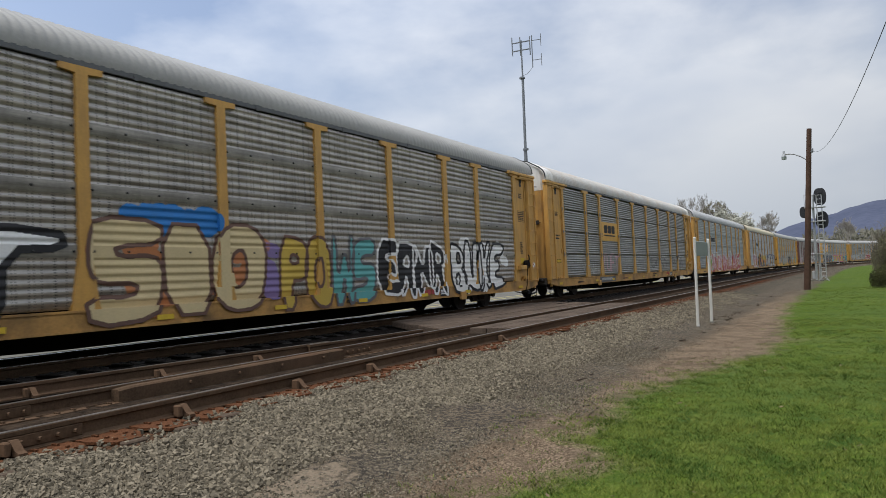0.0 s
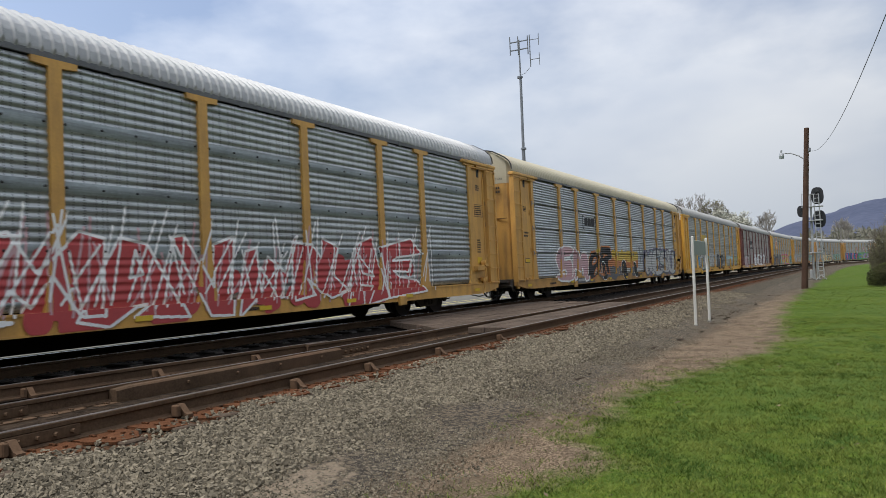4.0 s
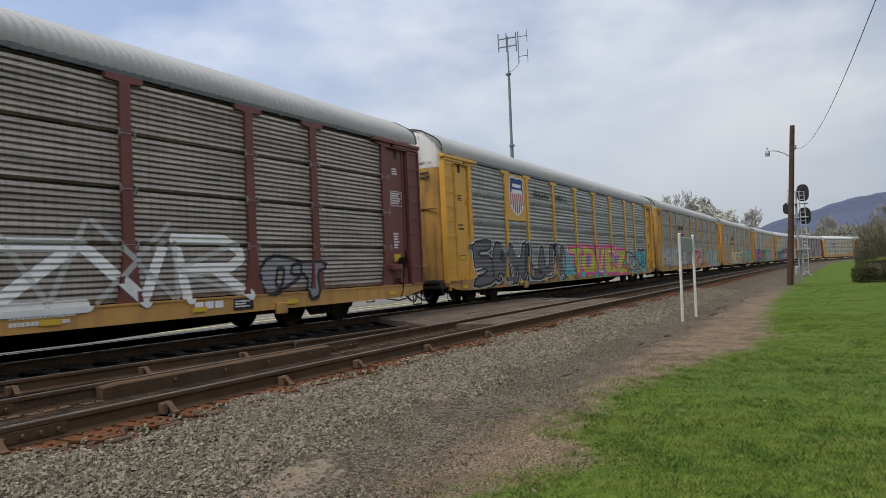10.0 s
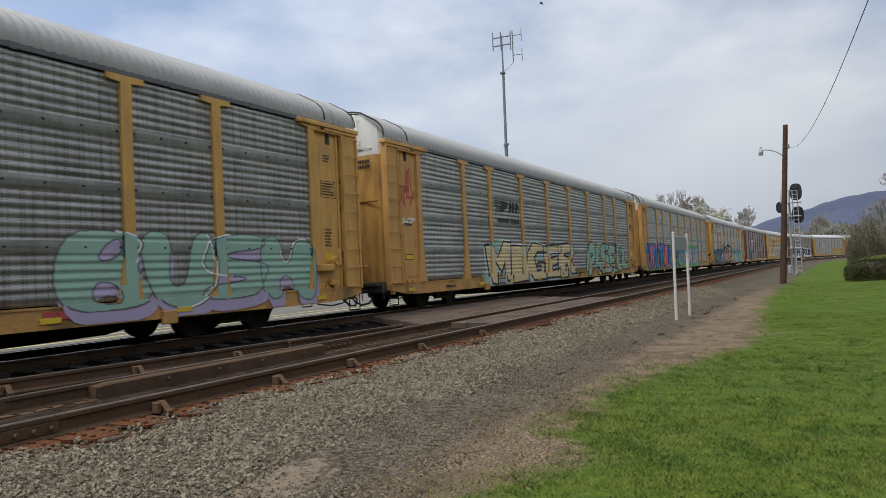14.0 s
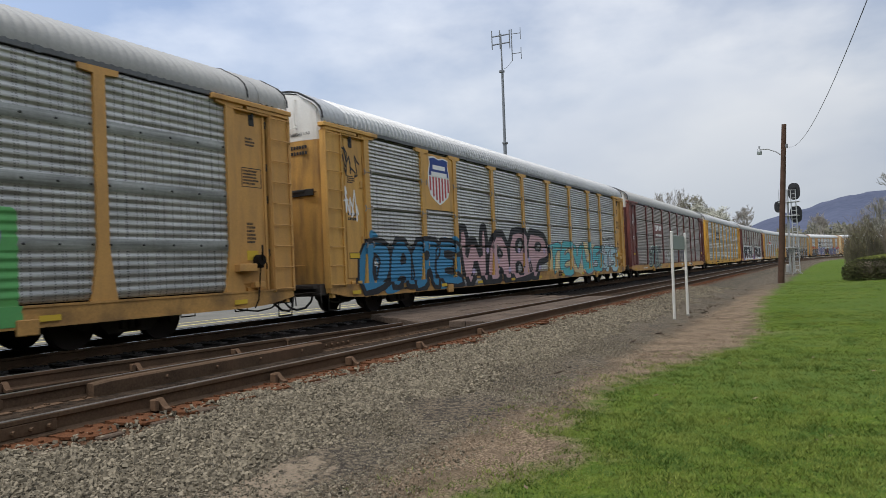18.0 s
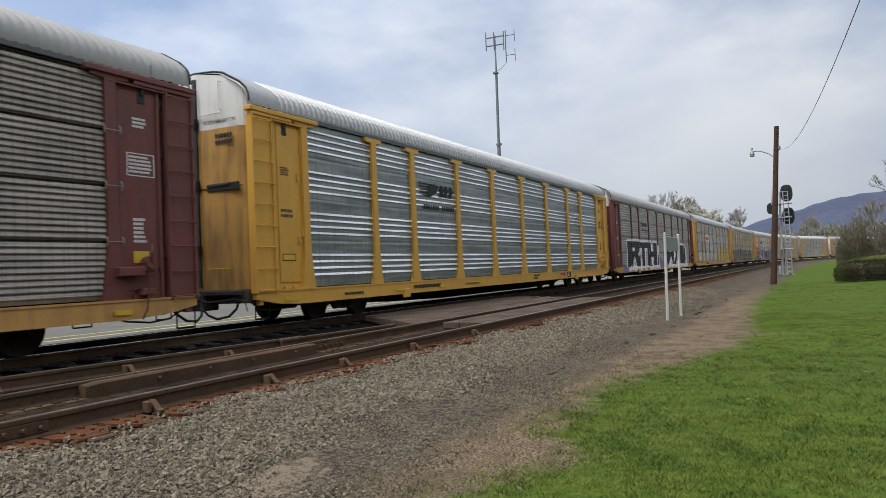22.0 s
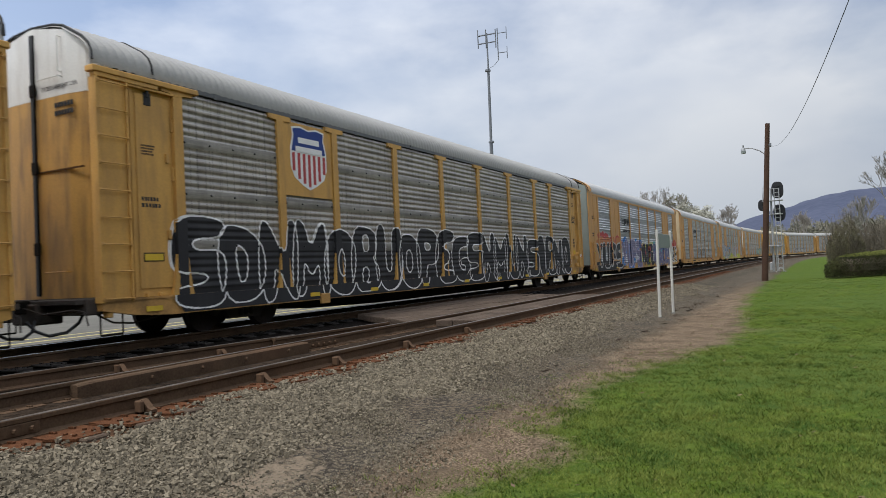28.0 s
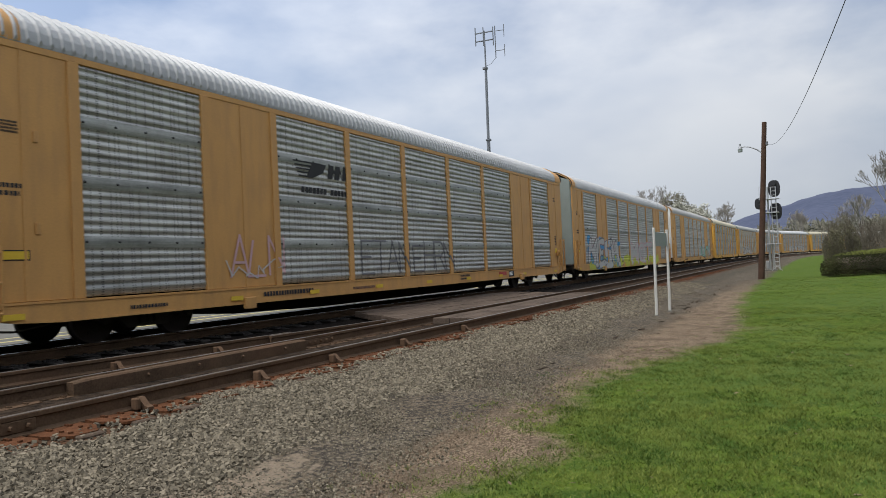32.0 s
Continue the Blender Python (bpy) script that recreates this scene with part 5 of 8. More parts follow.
        put("door_gasket", MESH["seam"], M["black"], car, m)
        for gy, gz, turn_ in ((-0.75, 5.0, 90), (-0.45, 4.62, 0), (-0.55, 1.3, 0)):
            put("grab_iron", MESH["grab"], cap if gz > 4 else body, car, m @ pose(0, gy, gz, turn_))
        put("roof_gasket", MESH["gasket"], M["black"], car, m @ Matrix.Translation((0.02, 0, 0)))
        if n in (6, 7, 8, 14):
            put("roof_gasket", MESH["gasket"], M["black"], car, m @ Matrix.Translation((1.22, 0, 0)))
        put("lock_rod", MESH["lock_rod"], M["under"], car, m)
        if not plain:
            put("door_seam", MESH["door_seam"], M["under"] if n in (4, 10, 12) else M["brown_line"], car, m)
            if n in (0, 4, 9, 10, 11, 12, 13):
                put("door_slot", MESH["door_slot"], M["black"], car, m)
        put("coupler", MESH["coupler"], M["under"], car, m)
        put("air_hose", MESH["hose"], M["black"], car, m @ Matrix.Diagonal((1, 1 if e < 0 else -1, 1, 1)))
        put("end_beam", MESH["platform"], M["truck"], car, m)
        put("uncoupling_lever", MESH["lever"], M["truck"], car, m @ Matrix.Diagonal((1, 1 if e < 0 else -1, 1, 1)))
        put("brake_chain", MESH["chain"], M["truck"], car, m @ Matrix.Diagonal((1, 1 if e < 0 else -1, 1, 1)))
    put("underframe", MESH["deck"], M["under"], car)
    trucks(car)
    car["kind_of_panel"] = kind
    return car


#   number: body, panels, roof, cap, kind of panel, plain ends, sill, label
FLEET = {
    -1: ("yellow", "zinc_brown", "roof_grey", "roof_grey", "bands", False, None, "yellow autorack railcar with grimy silver panels and bright graffiti"),
    0: ("yellow", "zinc_dust", "roof_white", "cap_white", "rows", False, None, "yellow autorack railcar with a rust-stained white roof and a yellow sign"),
    1: ("yellow", "zinc_blue", "roof_new", "cap_white", "bands", False, None, "yellow autorack railcar with pale panels and spiky red graffiti"),
    2: ("yellow", "zinc_blue", "roof_cream", "roof_cream", "rows", False, None, "yellow autorack railcar with a cream roof and many graffiti"),
    3: ("yellow_new", "zinc_dark", "roof_grey", "cap_white", "bands", False, None, "yellow autorack railcar with a white cap and teal graffiti"),
    4: ("maroon", "zinc_rust", "roof_grey", "cap_white", "rows", False, "yellow_dull", "maroon autorack railcar with grey-brown panels and white graffiti"),
    5: ("yellow_new", "zinc_dark", "roof_grey", "cap_white", "bands", False, None, "yellow autorack railcar with a shield emblem and colourful graffiti"),
    6: ("yellow", "zinc_soot", "roof_grey", "cap_white", "bands", False, None, "yellow autorack railcar with grimy panels and white and red graffiti"),
    7: ("yellow_dull", "zinc_dark", "roof_grey", "cap_white", "bands", False, None, "yellow autorack railcar with cream and white graffiti"),
    8: ("yellow_dull", "zinc", "roof_grey", "cap_white", "bands", False, None, "yellow autorack railcar with large blue and magenta graffiti"),
    9: ("yellow", "zinc", "roof_new", "cap_white", "rows", False, None, "yellow autorack railcar with a shield emblem and blue and pink graffiti"),
    10: ("maroon", "zinc_rust", "roof_grey", "cap_white", "rows", False, "yellow_dull", "maroon autorack railcar with a small red sign and a teal graffiti"),
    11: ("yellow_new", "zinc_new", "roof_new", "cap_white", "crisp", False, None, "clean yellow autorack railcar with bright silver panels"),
    12: ("maroon", "zinc_brown", "roof_grey", "cap_white", "bands", False, "yellow_dull", "maroon autorack railcar with huge black and white graffiti"),
    13: ("yellow", "zinc_blue", "roof_new", "cap_white", "rows", False, None, "yellow autorack railcar with bluish panels and gold graffiti"),
    14: ("yellow", "zinc_brown", "roof_grey", "cap_white", "bands", False, None, "yellow autorack railcar with a shield emblem and black bubble graffiti"),
    15: ("orange_tan", "zinc_new", "roof_new", "orange_tan", "sharp", True, None, "tan-yellow autorack railcar with plain end sheets and lilac graffiti"),
    16: ("orange_tan", "zinc", "roof_new", "orange_tan", "bands", True, None, "tan-yellow autorack railcar with plain end sheets and pale doors"),
    17: ("orange_tan", "zinc", "roof_new", "orange_tan", "bands", True, None, "tan-yellow autorack railcar with pale blue and lime graffiti"),
    18: ("yellow_dull", "zinc", "roof_grey", "orange_tan", "bands", True, None, "yellow autorack railcar with plain end sheets"),
}
SPARE = (("yellow", "zinc", "roof_grey", "cap_white", "bands"), ("yellow_dull", "zinc_dark", "roof_grey", "cap_white", "rows"), ("yellow", "zinc_brown", "roof_new", "cap_white", "bands"),
         ("yellow_new", "zinc_dark", "roof_cream", "roof_cream", "bands"))
cars = {}
for n in range(-1, 28):
    if n in FLEET:
        b, p, r, c, k, pl, si, lab = FLEET[n]
    else:
        (b, p, r, c, k), pl, si, lab = SPARE[n % 4], False, None, "weathered yellow autorack railcar with silver panels"
    cars[n] = car_carrier(n, b, p, r, c, k, pl, si, lab, door={15: M["board"], 16: M["door_cream"], 17: M["board"], 18: M["cap_white"]}.get(n))


# ---- lineside things ----
def utility_pole():
    t = tagged(empty("utility_pole", Matrix.Translation((41.04, 2.31, GROUND))), "leaning dark wooden utility pole with a street light arm", "utility pole")
    bm = bmesh.new()
    a, b = Vector((0, 0, -0.3)), Vector((0.02, -0.59, 8.34))
    tube(bm, a, b, 0.165, 0.117, n=16)
    part("pole", bm, M["wood_pole"], t)
    bm = bmesh.new()
    pts = [(0, -0.42, 6.70), (-0.01, -0.15, 6.93), (-0.02, 0.19, 7.10), (-0.04, 0.45, 7.14), (-0.05, 0.66, 7.13)]
    bent(bm, pts, 0.03, 8)
    arm = part("lamp_arm", bm, M["galv"], t, "thin galvanised arm")
    bm = bmesh.new()
    tube(bm, (-0.05, 0.66, 7.02), (-0.05, 0.66, 7.16), 0.12, 0.09, 14)
    tube(bm, (-0.05, 0.66, 7.20), (-0.05, 0.66, 7.32), 0.05, n=10)
    part("lamp_head", bm, M["galv"], arm)
    bm = bmesh.new()
    tube(bm, (-0.05, 0.66, 6.87), (-0.05, 0.66, 7.015), 0.115, 0.125, 14)
    part("lamp_shade", bm, M["board"], arm, "grey ribbed lamp refractor")
    bm = bmesh.new()
    box(bm, -0.06, 0.06, -0.72, -0.56, 7.08, 7.30, 0.02)
    part("insulator", bm, M["mast"], t)
    bm = bmesh.new()
    xs = np.linspace(41.07, -14.0, 40)
    pts = [(x - 41.04, 1.66 - 0.0772 * (41.07 - x) - 2.31, float(np.polyval(np.polyfit((41.07, 19.5, 12.0), (6.73, 4.58, 4.49), 2), x)) - GROUND) for x in xs]
    bent(bm, pts, 0.0065, 5)
    part("service_wire", bm, M["black"], t, "black sagging service wire")


def signal():
    t = tagged(empty("railway_signal", Matrix.Translation((58.05, 2.3, GROUND))), "silver railway signal mast with ladder and black oval signal heads", "railway signal")
    z0 = 0.0
    bm = bmesh.new()
    box(bm, -0.35, 0.35, -0.2, 0.75, -0.2, 0.10, 0.03)
    part("footing", bm, M["concrete"], t)
    bm = bmesh.new()
    tube(bm, (0, 0.27, 0.1), (0, 0.19, 6.3), 0.085, 0.07, 12)
    part("mast", bm, M["galv"], t)
    bm = bmesh.new()
    tube(bm, (0, 0.05, 0.1), (0, 0.05, 2.0), 0.05, n=8)
    box(bm, -0.12, 0.12, 0.34, 0.54, 0.15, 0.75, 0.03)
    part("relay_box", bm, M["galv"], t)
    lad = None
    for dy in (-0.16, 0.16):
        bm = bmesh.new()
        tube(bm, (-0.3, -0.22 + dy, 0.05), (-0.3, -0.20 + dy, 6.25), 0.034, n=6)
        lad = part("ladder_rail", bm, M["galv"], t)
    for i in range(19):
        bm = bmesh.new()
        tube(bm, (-0.3, -0.38, 0.35 + 0.31 * i), (-0.3, -0.05, 0.35 + 0.31 * i), 0.024, n=6)
        part("rung", bm, M["galv"], t)
    for z, w in ((1.99, 0.55), (4.33, 0.55), (5.35, 0.6)):
        bm = bmesh.new()
        box(bm, -0.4, 0.3, -w, w + 0.2, z - 0.03, z + 0.03, 0.01)
        part("platform", bm, M["galv"], t)
    bm = bmesh.new()
    bent(bm, [(-0.3, -0.38, 6.2), (-0.3, 0.75, 6.3), (-0.3, 0.75, 5.35)], 0.02)
    part("guard_rail", bm, M["galv"], t)
    bm = bmesh.new()
    bent(bm, [(-0.3, -0.20, 0.35), (-0.35, -0.55, 0.0)], 0.025)
    bent(bm, [(-0.3, -0.20, 0.35), (-0.35, 0.15, 0.0)], 0.025)
    part("ladder_foot", bm, M["galv"], t)
    for y, z, h, w in ((-0.27, 6.13, 1.25, 0.82), (-0.32, 4.43, 1.25, 0.82), (0.80, 5.06, 0.85, 0.62)):
        bm = bmesh.new()
        n = 28
        ring = []
        for i in range(n):
            a = 2 * math.pi * i / n
            c, s = math.cos(a), math.sin(a)
            ring.append((w / 2 * abs(c) ** 0.75 * (1 if c > 0 else -1), h / 2 * abs(s) ** 0.75 * (1 if s > 0 else -1)))
        lo = [bm.verts.new((0.0, y + a, z + b)) for a, b in ring]
        hi = [bm.verts.new((0.05, y + a, z + b)) for a, b in ring]
        bm.faces.new(lo[::-1]); bm.faces.new(hi)
        for i in range(n):
            k = (i + 1) % n
            bm.faces.new((lo[i], lo[k], hi[k], hi[i]))
        hd = part("signal_head", bm, M["signal_black"], t, "black oval signal head")
        for k in (-1, 0, 1):
            bm = bmesh.new()
            tube(bm, (-0.28, y, z + k * h * 0.27), (0.0, y, z + k * h * 0.27), 0.13 * h / 1.25, n=14)
            part("visor", bm, M["signal_black"], hd)


def sign_posts():
    t = tagged(empty("trackside_sign", Matrix.Translation((18.65, 3.38, GROUND))), "blank grey-green trackside sign board between two white posts", "sign")
    for x, y, ty, h in ((-0.77, 0.03, -0.04, 2.18), (0.76, -0.03, -0.03, 2.17)):
        bm = bmesh.new()
        tube(bm, (x, y, -0.2), (x, y + ty, h), 0.035, n=12)
        tube(bm, (x, y + ty, h), (x, y + ty, h + 0.02), 0.038, 0.02, 12)
        p = part("post", bm, M["post_white"], t, "white painted steel post")
        bm = bmesh.new()
        tube(bm, (x, y, -0.02), (x, y, 0.035), 0.10, 0.05, 12)
        part("post_collar", bm, M["concrete"], p)
    bm = bmesh.new()
    box(bm, -0.74, 0.73, -0.045, -0.02, 1.74, 2.10, 0.01)
    part("board", bm, M["board"], t)


def antenna():
    t = tagged(empty("antenna_mast", Matrix.Translation((55.1, 23.75, -0.42))), "tall thin grey radio mast with folded dipole antennas", "antenna")
    z = 0.42
    bm = bmesh.new()
    tube(bm, (0, 0, -0.2), (0, -0.03, 11.6 + z), 0.17, 0.15, 12)
    tube(bm, (0, -0.03, 11.6 + z), (0.02, -0.1, 17.8 + z), 0.12, 0.11, 12)
    tube(bm, (0.02, -0.1, 17.8 + z), (0.03, -0.1, 21.0 + z), 0.07, 0.06, 10)
    part("mast", bm, M["mast"], t)
    for zz in (11.6, 17.75):
        bm = bmesh.new()
        tube(bm, (0, -0.06, zz + z - 0.07), (0, -0.06, zz + z + 0.07), 0.24, n=12)
        part("flange", bm, M["mast"], t)
    for zz in (20.85, 20.15):
        bm = bmesh.new()
        tube(bm, (-0.28, 0.60, zz + z - 0.08), (0.32, -0.78, zz + z + 0.08), 0.055, n=6)
        part("crossarm", bm, M["mast"], t)
    for f in (0.0, 0.45, 1.0):
        x, y = -0.28 + 0.6 * f, 0.60 - 1.38 * f
        bm = bmesh.new()
        tube(bm, (x, y, 19.7 + z), (x, y, 21.3 + z), 0.05, n=6)
        part("dipole", bm, M["mast"], t)
    bm = bmesh.new()
    tube(bm, (0.34, -0.95, 18.6 + z), (0.36, -0.95, 21.35 + z), 0.045, n=6)
    part("side_mast", bm, M["mast"], t)
    for zz in (20.9, 19.2):
        bm = bmesh.new()
        tube(bm, (0.35, -0.95, zz + z), (0.66, -1.65, zz + z + 0.06), 0.03, n=5)
        ar = part("dipole_arm", bm, M["mast"], t)
        bm = bmesh.new()
        tube(bm, (0.66, -1.65, zz + z - 0.5), (0.66, -1.65, zz + z + 0.55), 0.03, n=5)
        part("dipole", bm, M["mast"], ar)
    bm = bmesh.new()
    bent(bm, [(0.0, -0.08, 17.9 + z), (0.2, -0.5, 18.1 + z), (0.34, -0.95, 18.6 + z)], 0.02, 5)
    part("feed_cable", bm, M["mast"], t)


utility_pole()
signal()
sign_posts()
antenna()


# ---- trees, brush, hedge ----
def prism(verts, faces, a, b, ra, rb, n=4):
    d = (b - a)
    q = d.to_track_quat("Z", "Y")
    k = len(verts)
    for p, r in ((a, ra), (b, rb)):
        for i in range(n):
            an = 2 * math.pi * i / n
            verts.append(p + q @ Vector((r * math.cos(an), r * math.sin(an), 0)))
    for i in range(n):
        j = (i + 1) % n
        faces.append((k + i, k + j, k + n + j, k + n + i))


def bare_tree(x, y, z, height, spread, seed, leaf=None, leaves=0, leaf_size=0.25, label="", depth=7):
    """A tapered trunk, forking limbs and thousands of fine twigs; buds or small leaves at the tips where it has them."""
    rng = random.Random(seed)
    t = tagged(empty("tree", Matrix.Translation((x, y, z))), label, "tree", "trees along the line")
    tv, tf, cv, cf, tips = [], [], [], [], []

    def grow(a, d, ln, r, lev):
        n = 5 if lev < 2 else (4 if lev < 4 else 3)
        b = a + d * ln
        prism(tv if lev < 2 else cv, tf if lev < 2 else cf, a, b, r, r * 0.68, n)
        if lev >= depth:
            tips.append(b)
            return
        for _ in range(rng.choice((2, 3, 3)) if lev else 4):
            side = Vector((rng.uniform(-1, 1), rng.uniform(-1, 1), rng.uniform(-0.25, 0.75))) * spread
            nd = (d + side).normalized()
            grow(a + d * ln * rng.uniform(0.55, 1.0), nd, ln * rng.uniform(0.58, 0.82), max(r * 0.56, 0.034 if x > 150 else 0.014), lev + 1)
    grow(Vector((0, 0, -0.2)), Vector((0.02, 0.01, 1)).normalized(), height * 0.30, height * 0.016, 0)
    top = max(v.z for v in cv)
    k = height / top
    for v in tv + cv:
        v.z *= k
    put("trunk", mesh_of("trunk", tv, tf, True), M["bark"], t)
    put("twig_crown", mesh_of("twig_crown", cv, cf), M["twig"], t)
    if leaves:
        lv, lf = [], []
        for i in range(leaves):
            p = rng.choice(tips)
            p = Vector((p.x, p.y, p.z * k)) + Vector([rng.gauss(0, 0.28) for _ in range(3)])
            u = Vector([rng.gauss(0, 1) for _ in range(3)]).normalized() * leaf_size
            w = u.orthogonal().normalized() * leaf_size * 0.7
            j = len(lv)
            lv += [p - u, p + w, p + u, p - w]
            lf.append((j, j + 1, j + 2, j + 3))
        put("crown", mesh_of("crown", lv, lf), leaf, t, None, "sparse small spring leaves")
    return t


bare_tree(187.0, 33.4, -0.4, 20.2, 0.66, 3, None, 0, label="tall bare grey tree behind the train")
bare_tree(189.0, 30.2, -0.4, 17.6, 0.66, 5, M["brush_green"], 1300, 0.22, label="tree with its first green buds behind the train")
bare_tree(191.0, 26.8, -0.4, 16.2, 0.7, 8, M["bud"], 2400, 0.22, label="tree in pale blossom behind the train")
bare_tree(186.0, 23.2, -0.4, 13.8, 0.75, 9, M["bud"], 1800, 0.22, label="low tree in pale blossom behind the train")
bare_tree(192.0, 17.9, -0.4, 14.6, 0.66, 12, None, 0, label="rounded bare tree behind the train")
bare_tree(84.0, -8.0, -0.35, 11.5, 0.6, 21, None, 0, label="bare grey tree beside the brush")
bare_tree(100.0, -6.0, -0.35, 8.0, 0.6, 23, None, 0, label="bare brown tree beside the brush")
bare_tree(330.0, 2.8, -0.4, 18.5, 0.5, 25, None, 0, label="thin bare tree beyond the curve")


def thicket(name, cx, cy, rx, ry, h, seed, leaf, count, label, stems=60, size=0.16, z=-0.36):
    """Brush: many thin stems and small leaves in an uneven heap."""
    rng = random.Random(seed)
    t = tagged(empty(name, Matrix.Translation((cx, cy, z))), label, "bush", "brush along the line")
    sv, sf = [], []
    for i in range(stems):
        a, r = rng.uniform(0, 6.283), math.sqrt(rng.random())
        p = Vector((rx * r * math.cos(a), ry * r * math.sin(a), -0.1))
        hh = h * (1 - 0.55 * r * r) * rng.uniform(0.6, 1.0)
        q = p + Vector((rng.uniform(-0.5, 0.5), rng.uniform(-0.5, 0.5), hh))
        prism(sv, sf, p, q, 0.028, 0.01, 3)
        for _ in range(9):
            f = rng.uniform(0.3, 1.0)
            b = p.lerp(q, f)
            prism(sv, sf, b, b + Vector((rng.uniform(-0.8, 0.8), rng.uniform(-0.8, 0.8), rng.uniform(0.1, 0.9))), 0.014, 0.006, 3)
    put("stem_tangle", mesh_of("stem_tangle", sv, sf), M["brush"], t)
    lv, lf = [], []
    while len(lf) < count:
        a, r = rng.uniform(0, 6.283), math.sqrt(rng.random())
        x, y = rx * r * math.cos(a), ry * r * math.sin(a)
        env = h * (1 - 0.62 * r * r) * (0.78 + 0.3 * noise.noise((x * 0.45 + seed, y * 0.45, 3.0)))
        zz = env * rng.random() ** 0.6
        if noise.noise((x * 0.9, y * 0.9 + seed, zz * 0.9)) < -0.22:
            continue
        p = Vector((x, y, zz))
        u = Vector([rng.gauss(0, 1) for _ in range(3)]).normalized() * size * rng.uniform(0.6, 1.3)
        w = u.orthogonal().normalized() * size * 0.55
        j = len(lv)
        lv += [p - u, p + w, p + u, p - w]
        lf.append((j, j + 1, j + 2, j + 3))
    put("leaves", mesh_of("leaves", lv, lf), leaf, t)


thicket("brush", 78, -2.9, 1.75, 1.7, 5.7, 1, M["brush_green"], 9000, "olive brush just coming into leaf beyond the hedge", 110, 0.062)
thicket("brush", 88, -6.6, 3.0, 2.6, 5.0, 2, M["brush"], 7000, "brown leafless brush beyond the hedge", 160, 0.06)
thicket("brush", 96, -12.0, 4.0, 3.5, 7.2, 3, M["brush_green"], 8000, "brush just turning green beyond the hedge", 120, 0.07)
thicket("brush", 120, -10.0, 5.0, 4.0, 7.0, 6, M["brush"], 5000, "tall brown brush by the curve", 120, 0.08)
thicket("brush", 74, -8.0, 2.5, 2.2, 3.4, 7, M["brush"], 5000, "low brown brush beyond the hedge", 90, 0.055)


def hedge():
    t = tagged(empty("hedge", pose(42.7, -3.9, -0.36, 0, 0, -56)), "clipped dark green hedge at the edge of the lawn", "hedge")
    rng = random.Random(31)
    core = bmesh.new()
    box(core, -3.2, 3.2, -0.6, 0.6, 0.05, 0.9, 0.25)
    part("wood_core", core, M["bark"], t)
    # two leaf tones: dark green body, paler olive top
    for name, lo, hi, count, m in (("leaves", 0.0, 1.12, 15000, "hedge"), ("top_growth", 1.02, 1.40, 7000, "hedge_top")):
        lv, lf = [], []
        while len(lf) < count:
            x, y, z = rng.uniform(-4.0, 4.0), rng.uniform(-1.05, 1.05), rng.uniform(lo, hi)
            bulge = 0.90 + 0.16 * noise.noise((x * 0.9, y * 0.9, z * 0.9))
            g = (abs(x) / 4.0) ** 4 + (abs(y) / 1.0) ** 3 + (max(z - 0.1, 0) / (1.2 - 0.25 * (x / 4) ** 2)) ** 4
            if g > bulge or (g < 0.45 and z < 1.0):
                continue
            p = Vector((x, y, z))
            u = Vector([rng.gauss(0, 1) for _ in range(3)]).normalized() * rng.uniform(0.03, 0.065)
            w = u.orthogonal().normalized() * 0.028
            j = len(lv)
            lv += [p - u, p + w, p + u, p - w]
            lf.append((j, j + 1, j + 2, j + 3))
        put(name, mesh_of(name, lv, lf), M[m], t, None, "paler olive leaves along the top" if name == "top_growth" else "")


hedge()


def far_woods():
    """A ragged belt of leafless woods in front of the ridge."""
    rng = random.Random(55)
    lv, lf = [], []
    for i in range(26000):
        az = radians(rng.uniform(-14, 26))
        d = rng.uniform(520, 640)
        deg = math.degrees(az)
        h = float(np.interp(deg, (-14, 2.5, 5, 9, 26), (23, 20, 12, 10, 9))) * (1 + 0.28 * noise.noise((deg * 0.9, 1.0, 0)) + 0.2 * noise.noise((deg * 3.1, d * 0.02, 4)))
        z = h * rng.random() ** 0.55
        p = Vector((d * math.cos(az), d * math.sin(az), z - 0.4))
        u = Vector((rng.gauss(0, 0.5), rng.gauss(0, 0.7), rng.gauss(0.4, 1.0))).normalized() * rng.uniform(0.7, 1.7)
        w = u.orthogonal().normalized() * rng.uniform(0.3, 0.8)
        j = len(lv)
        lv += [p - u, p + w, p + u, p - w]
        lf.append((j, j + 1, j + 2, j + 3))
    tagged(put("far_woods", mesh_of("far_woods", lv, lf), M["wood_far"]), "far belt of leafless grey-brown woods", "woods", kind="stuff")


far_woods()


def unseen_woods():
    """Unseen woods across the lawn, added behind the camera to darken the panels' reflections."""
    rng = random.Random(56)
    lv, lf = [], []
    for i in range(7000):
        az = radians(rng.uniform(-172, -26))
        d = rng.uniform(40, 52)
        h = 15 + 5 * noise.noise((math.degrees(az) * 0.3, 1.0, 8)) + 3 * noise.noise((math.degrees(az) * 1.4, d * 0.05, 4))
        p = Vector((d * math.cos(az), d * math.sin(az), h * rng.random() ** 0.7 - 0.4))
        u = Vector((rng.gauss(0, 0.6), rng.gauss(0, 0.7), rng.gauss(0.3, 1.0))).normalized() * rng.uniform(0.9, 2.0)
        w = u.orthogonal().normalized() * rng.uniform(0.6, 1.4)
        j = len(lv)
        lv += [p - u, p + w, p + u, p - w]
        lf.append((j, j + 1, j + 2, j + 3))
    tagged(put("woods", mesh_of("woods", lv, lf), M["brush_dark"]), "unseen belt of trees across the lawn, added for dark reflections", "woods", kind="stuff")


unseen_woods()


